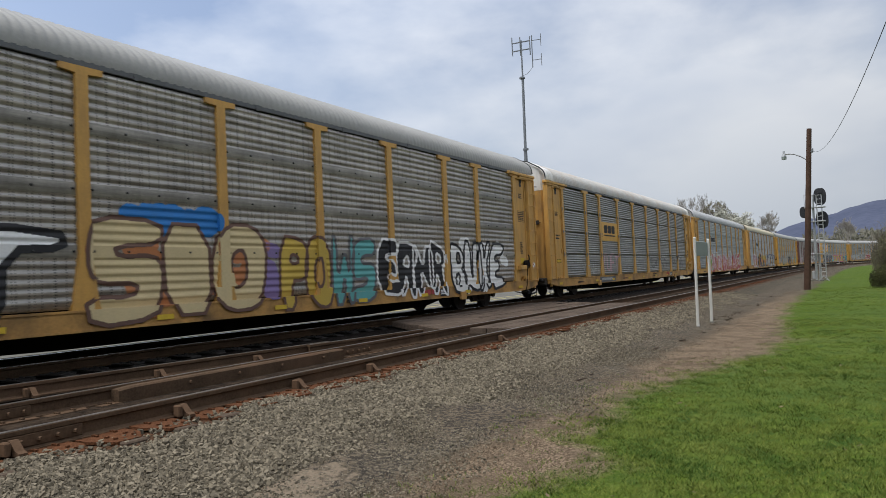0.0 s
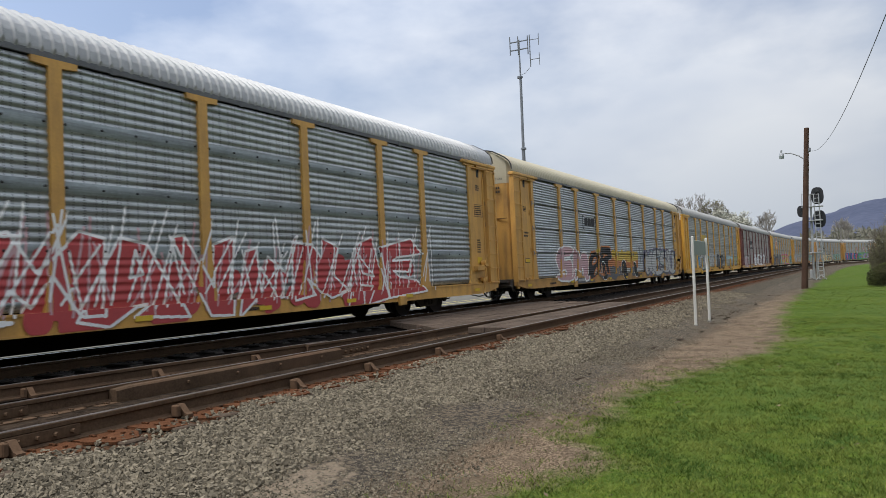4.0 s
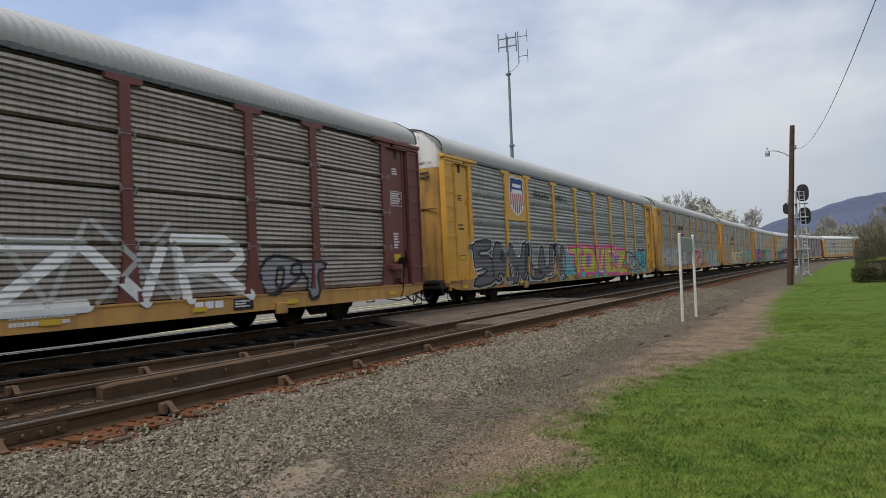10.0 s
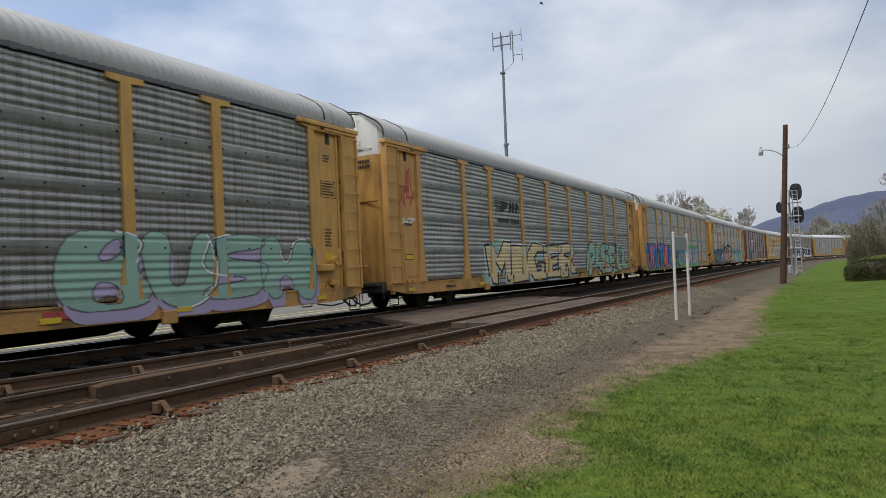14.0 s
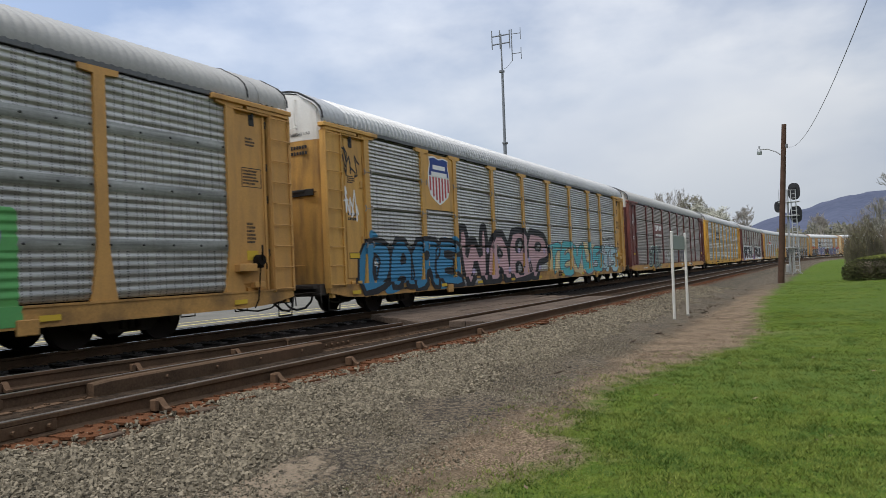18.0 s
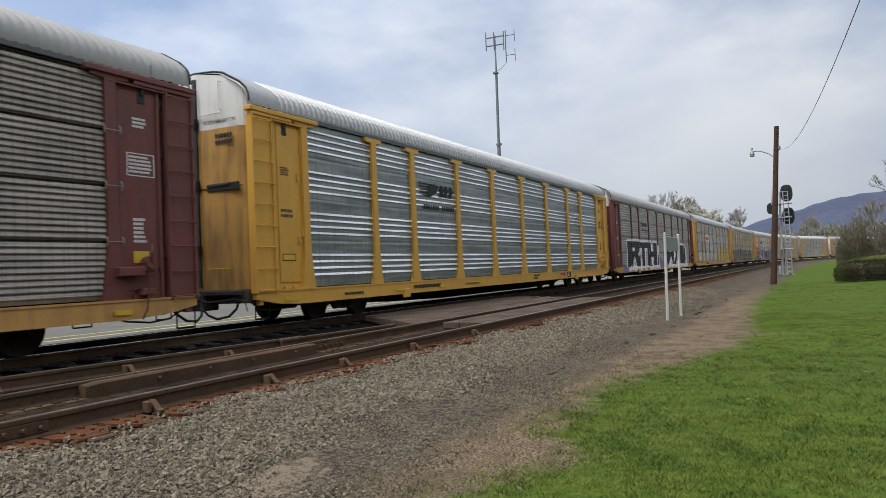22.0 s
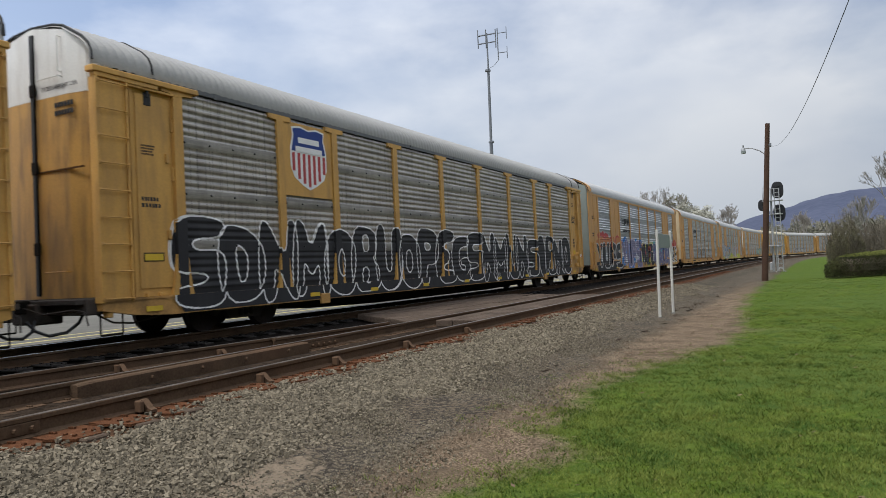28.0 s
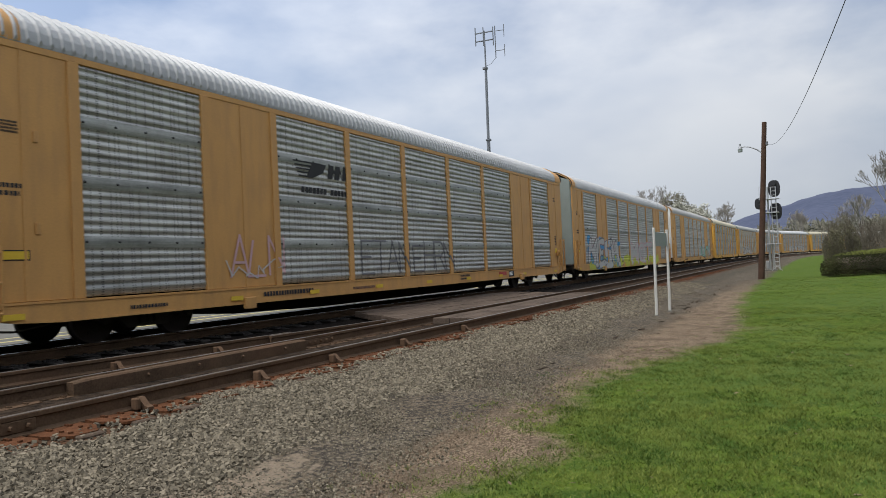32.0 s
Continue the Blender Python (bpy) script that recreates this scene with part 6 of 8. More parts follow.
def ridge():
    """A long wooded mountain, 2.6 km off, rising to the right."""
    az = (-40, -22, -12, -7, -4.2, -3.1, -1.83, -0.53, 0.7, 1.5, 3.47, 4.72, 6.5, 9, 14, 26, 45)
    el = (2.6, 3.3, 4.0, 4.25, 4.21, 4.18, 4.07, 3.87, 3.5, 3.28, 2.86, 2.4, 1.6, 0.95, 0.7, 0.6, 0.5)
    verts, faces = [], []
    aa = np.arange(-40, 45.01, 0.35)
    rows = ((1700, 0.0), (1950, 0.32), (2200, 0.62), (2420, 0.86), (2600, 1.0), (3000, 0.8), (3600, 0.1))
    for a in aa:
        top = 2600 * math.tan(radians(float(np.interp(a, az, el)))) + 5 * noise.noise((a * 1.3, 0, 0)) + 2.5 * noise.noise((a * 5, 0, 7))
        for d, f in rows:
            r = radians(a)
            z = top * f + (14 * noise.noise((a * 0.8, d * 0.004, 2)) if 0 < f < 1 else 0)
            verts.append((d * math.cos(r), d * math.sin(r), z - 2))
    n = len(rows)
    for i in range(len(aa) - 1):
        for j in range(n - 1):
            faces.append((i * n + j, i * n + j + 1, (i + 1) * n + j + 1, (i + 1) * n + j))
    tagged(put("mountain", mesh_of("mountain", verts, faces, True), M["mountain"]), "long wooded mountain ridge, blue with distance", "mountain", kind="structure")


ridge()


# ---- loose stones, grass ----
def scatter_stones():
    rng = np.random.RandomState(7)
    bv = np.array([(x, y, z) for x in (-1, 1) for y in (-1, 1) for z in (-0.8, 0.8)], float) * 0.8
    bf = np.array([(0, 1, 3), (0, 3, 2), (4, 6, 7), (4, 7, 5), (0, 4, 5), (0, 5, 1), (2, 3, 7), (2, 7, 6), (1, 5, 7), (1, 7, 3), (0, 2, 6), (0, 6, 4)])
    pts, big = [], []
    for x0, x1, coarse, grit in ((0.8, 4, 3600, 2300), (4, 8, 3400, 2300), (8, 13, 2100, 1300), (13, 20, 850, 420), (20, 34, 220, 120)):
        for lo, hi, per, size in ((3.75, 5.62, coarse, 1.0), (2.5, 4.3, grit, 0.0)):
            n = int((x1 - x0) * (hi - lo) * per)
            x = rng.uniform(x0, x1, n); y = rng.uniform(lo, hi, n)
            edge = y + 0.22 * np.sin(x * 1.9) + 0.12 * np.sin(x * 5.3 + 1)
            chance = np.interp(edge, (3.8, 4.25, 5.25, 5.45, 5.6), (0.03, 1.0, 1.0, 0.16, 0.05)) if size else np.interp(edge, (2.5, 2.9, 3.2, 4.0, 4.3), (0.05, 0.3, 0.8, 1.0, 0.6))
            keep = rng.uniform(0, 1, n) < chance
            pts.append(np.stack([x[keep], y[keep]], 1))
            big.append(np.full(int(keep.sum()), size))
    big = np.concatenate(big)
    p = np.concatenate(pts)
    z = np.interp(p[:, 1], (2.0, 3.3, 4.5, 5.05, 13.3), (GROUND, GROUND, -0.30, -0.215, -0.225))
    z = z + np.clip((p[:, 1] - 5.3) / 0.1, 0, 1) * 0.03
    n = len(p)
    size = np.where(big > 0, rng.uniform(0.009, 0.019, n) * np.interp(p[:, 0], (8, 16), (1.0, 1.3)), rng.uniform(0.004, 0.010, n))
    sc = size[:, None] * rng.uniform(0.68, 1.35, (n, 3))
    jit = (bv[None] + rng.uniform(-0.28, 0.28, (n, len(bv), 3))) * sc[:, None]
    q = rng.normal(0, 1, (n, 4)) * np.array([1.3, 0.6, 0.6, 1.3])
    q /= np.linalg.norm(q, axis=1)[:, None]
    w, a, b, c = q.T
    R = np.stack([1 - 2 * (b * b + c * c), 2 * (a * b - c * w), 2 * (a * c + b * w), 2 * (a * b + c * w), 1 - 2 * (a * a + c * c), 2 * (b * c - a * w),
                  2 * (a * c - b * w), 2 * (b * c + a * w), 1 - 2 * (a * a + b * b)], 1).reshape(n, 3, 3)
    jit = np.einsum("nij,nkj->nki", R, jit)
    x, y, zz = jit[:, :, 0], jit[:, :, 1], jit[:, :, 2]
    V = np.stack([x + p[:, :1], y + p[:, 1:2], zz + (z + size * rng.uniform(-0.2, 0.9, n))[:, None]], 2).reshape(-1, 3)
    F = (bf[None] + (np.arange(n) * len(bv))[:, None, None]).reshape(-1, 3)
    me = bpy.data.meshes.new("ballast_stones")
    me.vertices.add(len(V)); me.vertices.foreach_set("co", V.ravel())
    me.loops.add(F.size); me.loops.foreach_set("vertex_index", F.ravel().astype(np.int32))
    me.polygons.add(len(F)); me.polygons.foreach_set("loop_start", np.arange(0, F.size, 3, dtype=np.int32))
    me.update(); me.validate()
    me.shade_flat()
    tagged(put("ballast_stones", me, M["stone"]), "loose grey crushed-stone ballast beside the track", "gravel", kind="stuff")


scatter_stones()


def grass_edge(x, y):
    return lawn_edge(x) + 0.12 * noise.noise((x * 0.9, y * 0.9, 0)) + 0.30 * noise.noise((x * 2.5, y * 2.5, 0))


def blades(name, m, label, spots, height, width, per):
    rng = np.random.RandomState(17)
    base = np.repeat(spots, per, axis=0)
    n = len(base)
    base = base + np.concatenate([rng.normal(0, 0.035, (n, 2)), np.zeros((n, 1))], 1)
    an = rng.uniform(0, 6.283, n)
    patch = np.array([noise.noise((a * 2.2, b * 2.2, 1.0)) for a, b in spots[:, :2]])
    h = height * rng.uniform(0.5, 1.3, n) * np.repeat(1.0 + 0.35 * patch, per)
    w = width * rng.uniform(0.7, 1.3, n)
    side = np.stack([np.cos(an), np.sin(an), np.zeros(n)], 1) * w[:, None]
    lean = np.stack([rng.normal(0, 0.8, n), rng.normal(0, 0.8, n), np.ones(n)], 1) * h[:, None]
    V = np.stack([base - side, base + side, base + lean], 1).reshape(-1, 3)
    F = np.arange(n * 3, dtype=np.int32)
    me = bpy.data.meshes.new(name)
    me.vertices.add(len(V)); me.vertices.foreach_set("co", V.ravel())
    me.loops.add(n * 3); me.loops.foreach_set("vertex_index", F)
    me.polygons.add(n); me.polygons.foreach_set("loop_start", np.arange(0, n * 3, 3, dtype=np.int32))
    me.update(); me.validate()
    tagged(put(name, me, M[m]), label, "grass", kind="stuff")


def lawn():
    rng = random.Random(77)
    green, dry = [], []
    for x0, x1, y0, per in ((2.0, 7, -3.5, 520), (7, 12, -6, 260), (12, 20, -9, 110), (20, 42, -10, 26)):
        for _ in range(int((x1 - x0) * (3.4 - y0) * per)):
            x, y = rng.uniform(x0, x1), rng.uniform(y0, 3.4)
            e = grass_edge(x, y)
            z = float(np.interp(y, (-60, -3, 1.8, 3.3), (-0.30, -0.38, GROUND, GROUND))) + 0.03 * noise.noise((x * 0.7, y * 0.7, 0)) - 0.008
            thin = y > turf_edge(x) + 0.2 * noise.noise((x * 2.1, y * 2.1, 7))
            bare = thin and noise.noise((x * 1.5, y * 1.5, 9)) < -0.12
            if (y < e - 0.12 and not bare and (not thin or rng.random() < 0.7)) or (y < e + 0.15 and rng.random() < 0.35) or (y < e + 0.7 and rng.random() < 0.05):
                green.append((x, y, z))
            elif y < 3.15 + 0.3 * noise.noise((x * 1.7, y, 4)) and rng.random() < 0.6 * (0.85 + 0.9 * noise.noise((x * 1.3, y * 1.3, 2))):
                dry.append((x, y, z))
    blades("lawn_grass", "blade", "short bright green lawn with lighter clumps", np.array(green), 0.030, 0.0050, 11)
    blades("dry_grass", "straw", "matted dead straw along the lawn's edge", np.array(dry), 0.028, 0.0034, 7)


lawn()


def litter():
    """Dead leaves on the lawn, and dark clods and bits of wood on the dirt beside the track."""
    rng = random.Random(91)
    lv, lf = [], []
    for _ in range(150):
        x = rng.uniform(3.5, 16)
        y = rng.uniform(-0.45 * x, 2.3)
        p, a, r = Vector((x, y, -0.395)), rng.uniform(0, 6.28), rng.uniform(0.012, 0.034)
        u, w = Vector((math.cos(a), math.sin(a), rng.uniform(-0.2, 0.4))) * r, Vector((-math.sin(a), math.cos(a), rng.uniform(0, 0.5))) * r * 0.5
        k = len(lv)
        lv += [p - u, p + w, p + u * 1.2, p - w * 0.8]
        lf.append((k, k + 1, k + 2, k + 3))
    tagged(put("fallen_leaves", mesh_of("fallen_leaves", lv, lf), M["straw"]), "a few dead brown leaves on the lawn", "leaves", kind="stuff")
    cv, cf = [], []
    for _ in range(70):
        x, y = rng.uniform(6, 34), rng.uniform(3.0, 4.2)
        a, ln, r = rng.uniform(-0.6, 0.6), rng.uniform(0.04, 0.22), rng.uniform(0.008, 0.03)
        c = Vector((x, y, GROUND + 0.02))
        d = Vector((math.cos(a), math.sin(a), rng.uniform(-0.1, 0.15))) * ln
        prism(cv, cf, c - d, c, r * 0.5, r, 5)
        prism(cv, cf, c, c + d * 0.8, r, r * 0.4, 5)
    tagged(put("wood_scraps", mesh_of("wood_scraps", cv, cf), M["tie"]), "dark bits of wood and clods on the dirt", "debris", kind="stuff")


litter()


def bird():
    t = tagged(empty("bird"), "small dark bird in flight", "bird")
    bm = bmesh.new()
    bmesh.ops.create_uvsphere(bm, u_segments=10, v_segments=6, radius=1.0, matrix=Matrix.Diagonal((0.022, 0.07, 0.02, 1)))
    bmesh.ops.create_uvsphere(bm, u_segments=8, v_segments=5, radius=0.018, matrix=Matrix.Translation((0, 0.065, 0.008)))
    part("body", bm, M["black"], t)
    for s in (-1, 1):
        bm = bmesh.new()
        v = [bm.verts.new(p) for p in ((0.013 * s, 0.035, 0.005), (0.09 * s, 0.045, 0.04), (0.165 * s, -0.01, 0.025), (0.08 * s, -0.03, 0.03), (0.013 * s, -0.03, 0.0))]
        w = [bm.verts.new(p.co + Vector((0, 0, -0.005))) for p in v]
        bm.faces.new(v); bm.faces.new(w[::-1])
        for i in range(5):
            bm.faces.new((v[i], w[i], w[(i + 1) % 5], v[(i + 1) % 5]))
        part("wing", bm, M["black"], t)
    return t


flier = bird()


# ---- painting and lettering on the cars ----
STROKES = dict(A="00 26 40;12 32", B="00 06 36 45 33 03;33 42 40 00", C="45 26 05 01 20 41", D="00 06 26 44 42 20 00", E="46 06 00 40;03 33", F="46 06 00;03 33",
               G="45 26 05 01 20 41 43 23", H="00 06;40 46;03 43", I="20 26;10 30;16 36", J="36 32 20 01", K="00 06;46 03 40", L="06 00 40", M="00 06 23 46 40", N="00 06 40 46",
               O="16 05 01 10 30 41 45 36 16", P="00 06 36 45 44 33 03", R="00 06 36 45 44 33 03;23 40", S="45 26 05 04 42 41 20 01", T="20 26;06 46", U="06 01 10 30 41 46",
               V="06 20 46", W="06 10 23 30 46", X="00 46;06 40", Y="06 23 46;23 20", Z="06 46 00 40")
STROKES["!"] = "26 22;20 20"


def capsules(text, x0, x1, z0, z1, r, wild=0.0, seed=0):
    """The strokes of a word, fitted into a field, as capsules (two ends), and the letter that each belongs to."""
    rng = random.Random(seed)
    n = len(text)
    w = (x1 - x0) / n
    out, owner = [], []
    for i, ch in enumerate(text):
        a, b = x0 + i * w + r * 1.05, x0 + (i + 1) * w - r * 1.05
        dz, sk = rng.uniform(-wild, wild), rng.uniform(-wild, wild)
        lo, hi = z0 + r + max(dz, 0) * 0.4, z1 - r + min(dz, 0)
        for stroke in STROKES[ch].split(";"):
            pts = [(a + (b - a) * int(p[0]) / 4 + sk * (int(p[1]) / 6 - 0.5), lo + (hi - lo) * int(p[1]) / 6) for p in stroke.split()]
            out += list(zip(pts, pts[1:]))
        owner += [i] * (len(out) - len(owner))
    return out, owner


BLOCKS = dict(A="00 28 68 80 50 52 32 30;34 46 54", B="00 08 58 77 75 64 83 81 60;31 33 53 51;35 37 57 55", C="80 20 02 06 28 88 86 46 35 33 42 82", D="00 08 58 86 82 50;32 36 46 55 53 42",
              E="00 08 88 86 36 35 65 63 33 32 82 80", G="84 80 20 02 06 28 88 86 46 35 33 42 62 63 43 44", H="00 08 38 35 55 58 88 80 50 53 33 30", I="10 18 78 70",
              K="00 08 38 35 58 88 54 80 50 33 30", L="00 08 38 32 82 80", M="00 08 28 45 68 88 80 60 64 42 24 20", N="00 08 28 54 58 88 80 60 34 30", O="20 02 06 28 68 86 82 60;42 33 35 46 55 53",
              P="00 08 68 87 84 63 33 30;35 36 56 55", R="00 08 68 87 85 64 80 50 43 33 30;35 36 56 55", S="00 02 52 53 13 04 06 18 88 86 36 35 75 84 82 70", T="30 36 06 08 88 86 56 50",
              U="08 02 20 60 82 88 58 53 42 33 38", V="08 30 50 88 58 43 38", W="08 10 30 44 50 70 88 68 63 47 23 28", X="00 34 08 38 46 58 88 54 80 50 42 30", Y="08 33 30 50 53 88 58 45 38",
              Z="00 02 46 06 08 88 86 42 82 80")
BLOCKS["a"] = "00 08 88 85 74 83 80 60 53 43 20;35 36 56 55"
BLOCKS["i"] = "00 08 78 86 82 70"
BLOCKS["!"] = "33 28 68 53;30 32 52 50"


def rounded(ring, times):
    """A ring of points with its corners cut, so that it grows rounder."""
    for _ in range(times):
        ring = [q for (ax, az), (bx, bz) in zip(ring, ring[1:] + ring[:1]) for q in ((ax * 0.75 + bx * 0.25, az * 0.75 + bz * 0.25), (ax * 0.25 + bx * 0.75, az * 0.25 + bz * 0.75))]
    return ring


def block_letters(text, x0, x1, z0, z1, wild, seed, soft):
    """Solid letters, each a list of rings (the second and later ones are holes), skewed and uneven as sprayed ones are."""
    rng = random.Random(seed)
    w, out = (x1 - x0) / len(text), []
    for i, ch in enumerate(text):
        a, b = x0 + i * w - 0.07 * w, x0 + (i + 1) * w + 0.07 * w
        lo, hi = z0 + max(0, rng.uniform(-wild, wild)), z1 + min(0, rng.uniform(-wild, wild))
        skew, turn = rng.uniform(-wild, wild) * 1.6, rng.uniform(-wild, wild) * 1.2
        rings = []
        for ring in BLOCKS[ch].split(";"):
            pts = []
            for p in ring.split():
                u, v = int(p[0]) / 8, int(p[1]) / 8
                pts.append((a + (b - a) * u + skew * (v - 0.5) + rng.uniform(-wild, wild) * 0.85 * w, lo + (hi - lo) * v + turn * (u - 0.5) + rng.uniform(-wild, wild) * 0.7))
            rings.append(rounded(pts, soft))
        out.append(rings)
    return out


def edges(rings, r, dx=0.0, dz=0.0):
    """A line of that half-width along every ring."""
    return [((a[0] + dx, a[1] + dz), (b[0] + dx, b[1] + dz), r) for ring in rings for a, b in zip(ring, ring[1:] + ring[:1])]


def solid(rings, dx=0.0, dz=0.0):
    return ("solid", [[(x + dx, z + dz) for x, z in ring] for ring in rings], 0.0)


def cloud(x0, x1, z0, z1, seed):
    rng = random.Random(seed)
    out = []
    for _ in range(max(4, int((x1 - x0) * 5))):
        r = rng.uniform(0.10, 0.30)
        p = (rng.uniform(x0 + r, x1 - r), rng.uniform(z0 + r * 0.5, z1 - r))
        out.append((p, (p[0] + rng.uniform(-0.4, 0.4), p[1] + rng.uniform(-0.1, 0.1)), r))
    return out


def field(x0, x1, z0, z1, r=0.14):
    """A band filled from edge to edge."""
    n = max(1, int((z1 - z0 - 2 * r) / (r * 1.2)) + 1)
    return [((x0 + r, z), (x1 - r, z), r) for z in np.linspace(z0 + r, z1 - r, n + 1)]


def spikes(x0, x1, z0, z1, seed):
    rng = random.Random(seed)
    out = []
    x = x0
    while x < x1:
        out.append(((x, z0 + rng.uniform(0, 0.3)), (x + rng.uniform(-0.3, 0.9), z1 - rng.uniform(0, 0.8)), 0.022))
        x += rng.uniform(0.12, 0.4)
    return out


def spans(caps, z):
    """The stretches of a level line that lie inside any capsule, merged."""
    got = []
    for first, second, r in caps:
        if first == "solid":
            cross = sorted(ax + (bx - ax) * (z - az) / (bz - az) for ring in second for (ax, az), (bx, bz) in zip(ring, ring[1:] + ring[:1]) if (az - z) * (bz - z) < 0)
            got += list(zip(cross[::2], cross[1::2]))
            continue
        (x1, z1), (x2, z2) = first, second
        if z < min(z1, z2) - r or z > max(z1, z2) + r:
            continue
        lo, hi = 1e9, -1e9
        for x, zz in ((x1, z1), (x2, z2)):
            h = r * r - (z - zz) ** 2
            if h > 0:
                h = math.sqrt(h)
                lo, hi = min(lo, x - h), max(hi, x + h)
        dx, dz = x2 - x1, z2 - z1
        ln = math.hypot(dx, dz)
        if ln > 1e-6:
            nx, nz = -dz / ln * r, dx / ln * r
            q = ((x1 + nx, z1 + nz), (x2 + nx, z2 + nz), (x2 - nx, z2 - nz), (x1 - nx, z1 - nz))
            for (ax, az), (bx, bz) in zip(q, q[1:] + q[:1]):
                if (az - z) * (bz - z) < 0:
                    x = ax + (bx - ax) * (z - az) / (bz - az)
                    lo, hi = min(lo, x), max(hi, x)
        if hi > lo:
            got.append((lo, hi))
    got.sort()
    out = []
    for a, b in got:
        if out and a <= out[-1][1] + 0.004:
            out[-1][1] = max(out[-1][1], b)
        else:
            out.append([a, b])
    return out


def front_depth(kind, plain, x, z):
    """How far out the car's side stands at a point."""
    if z < SILL1:
        return -0.07
    if plain:
        for a, b in ((-13.2, -11.5), (-8.73, -6.75), (7.2, 9.35), (11.75, 13.5)):
            if a <= x <= b:
                return -0.013
        for p in PLAIN_POSTS:
            if abs(x - p) < 0.11:
                return -0.036
        return depth_at(kind, z)
    if x < -12.0 or x > 12.0:
        return -0.016 if abs(x) > 12.8 else 0.018
    half = 0.107 if z > SILL1 + 0.95 else 0.12 + 0.12 * max(0.0, (SILL1 + 0.75 - z) / 0.75)
    for p in POSTS:
        if abs(x - p) < half:
            return -0.051
    return depth_at(kind, z)


def sprayed(car, caps, color, layer, name="graffiti", parent=None, label="", step=0.013, zmax=9):
    """Paint that follows every ridge of the car's side."""
    kind, plain = SIDES[car]
    if not caps:
        return None
    levels = [z + d * r for a, b, r in caps for z in ([p[1] for ring in b for p in ring] if a == "solid" else (a[1], b[1])) for d in (-1, 1)]
    zs0, zs1 = max(SILL0 + 0.01, min(levels)), min(zmax, max(levels))
    off = 0.003 + 0.0025 * layer
    cuts = sorted({round(p + s * h, 3) for p in (POSTS if not plain else PLAIN_POSTS) for s in (-1, 1) for h in (0.12,)})
    rows = sorted({round(z, 4) for z in np.arange(zs0, zs1, step)} | {SILL1})
    rows = [z for z in rows if zs0 <= z <= zs1]
    v, f = [], []
    for za, zb in zip(rows, rows[1:]):
        for lo, hi in spans(caps, (za + zb) / 2):
            lo, hi = max(lo, -13.4), min(hi, 13.4)
            xs = [lo] + [c for c in cuts if lo < c < hi] + [hi]
            last = None
            for a, b in zip(xs, xs[1:]):
                if b - a < 0.002:
                    continue
                m = (a + b) / 2
                za2, zb2 = za + 1e-4, zb - 1e-4
                ya, yb = front_depth(kind, plain, m, za2) - off, front_depth(kind, plain, m, zb2) - off
                k = len(v)
                v += [(a, -SIDE + ya, za), (b, -SIDE + ya, za), (b, -SIDE + yb, zb), (a, -SIDE + yb, zb)]
                f.append((k, k + 1, k + 2, k + 3))
                if last and abs(last[0] - ya) > 0.004:            # the paint goes round the post's edge
                    v += [(a, -SIDE + last[0], za), (a, -SIDE + last[1], zb)]
                    f.append((k + 4, k, k + 3, k + 5))
                last = (ya, yb)
                if za == SILL1:                                   # and over the sill's top
                    low = front_depth(kind, plain, m, SILL1 - 0.001) - off
                    j = len(v)
                    v += [(a, -SIDE + low, za), (b, -SIDE + low, za)]
                    f.append((j, j + 1, k + 1, k))
    if not f:
        return None
    return put(name, mesh_of(name, v, f), PAINT[color], parent or cars[car], None, label)


def piece(car, text, x0, x1, z0, z1, fill, line, r=0.12, edge=0.05, wild=0.06, seed=1, back=None, shine=None, soft=1, drop=None, halo=None):
    """One painted word: an optional cloud behind, a thick edge, the letters, their outlines and thin highlights. Without a fill, thin strokes."""
    if back:
        sprayed(car, cloud(x0 - 0.2, x1 + 0.2, z0, z1 + 0.12, seed + 50), back, 0, label=back + " sprayed cloud behind the lettering")
    if not fill:
        caps, owner = capsules(text, x0, x1, z0, z1, r + edge, wild, seed)
        for i in range(len(text)):
            sprayed(car, [(a, b, r + edge) for (a, b), k in zip(caps, owner) if k == i], line, 1 + 0.12 * (i % 3), "graffiti_letter", label=line + " graffiti letter")
        return
    letters = block_letters(text, x0 + edge, x1 - edge, z0 + edge, z1 - edge, wild, seed, soft)
    if drop:
        dx, dz, hue = drop
        sprayed(car, [solid(g, dx * k, dz * k) for g in letters for k in (0.17, 0.34, 0.5, 0.67, 0.84, 1.0)], hue, 0.5, "graffiti_shadow", None, hue + " thick edge of the lettering")
    if halo:
        hue, wide = halo
        sprayed(car, [c for g in letters for c in edges(g[:1], wide)], hue, 0.8, "graffiti_halo", None, hue + " sprayed line round the lettering")
    for i, rings in enumerate(letters):
        up = 0.12 * (i % 3)
        base = sprayed(car, [solid(rings)], fill, 1.5 + up, "graffiti_letter", label=fill + " graffiti letter" + (" with a " + line + " outline" if line else ""))
        if line and base:
            for ring in rings:
                sprayed(car, edges([ring], edge * 0.75), line, 2.2 + up, "graffiti_outline", base, line + " outline")
        if shine and base:
            own = edges(rings[:1], 0.016, -edge * 0.6 - 0.03, edge * 0.5)
            sprayed(car, own[len(own) // 5:len(own) // 5 + max(2, len(own) // 4)], shine, 3 + up, "graffiti_line", base, "thin " + shine + " highlight")


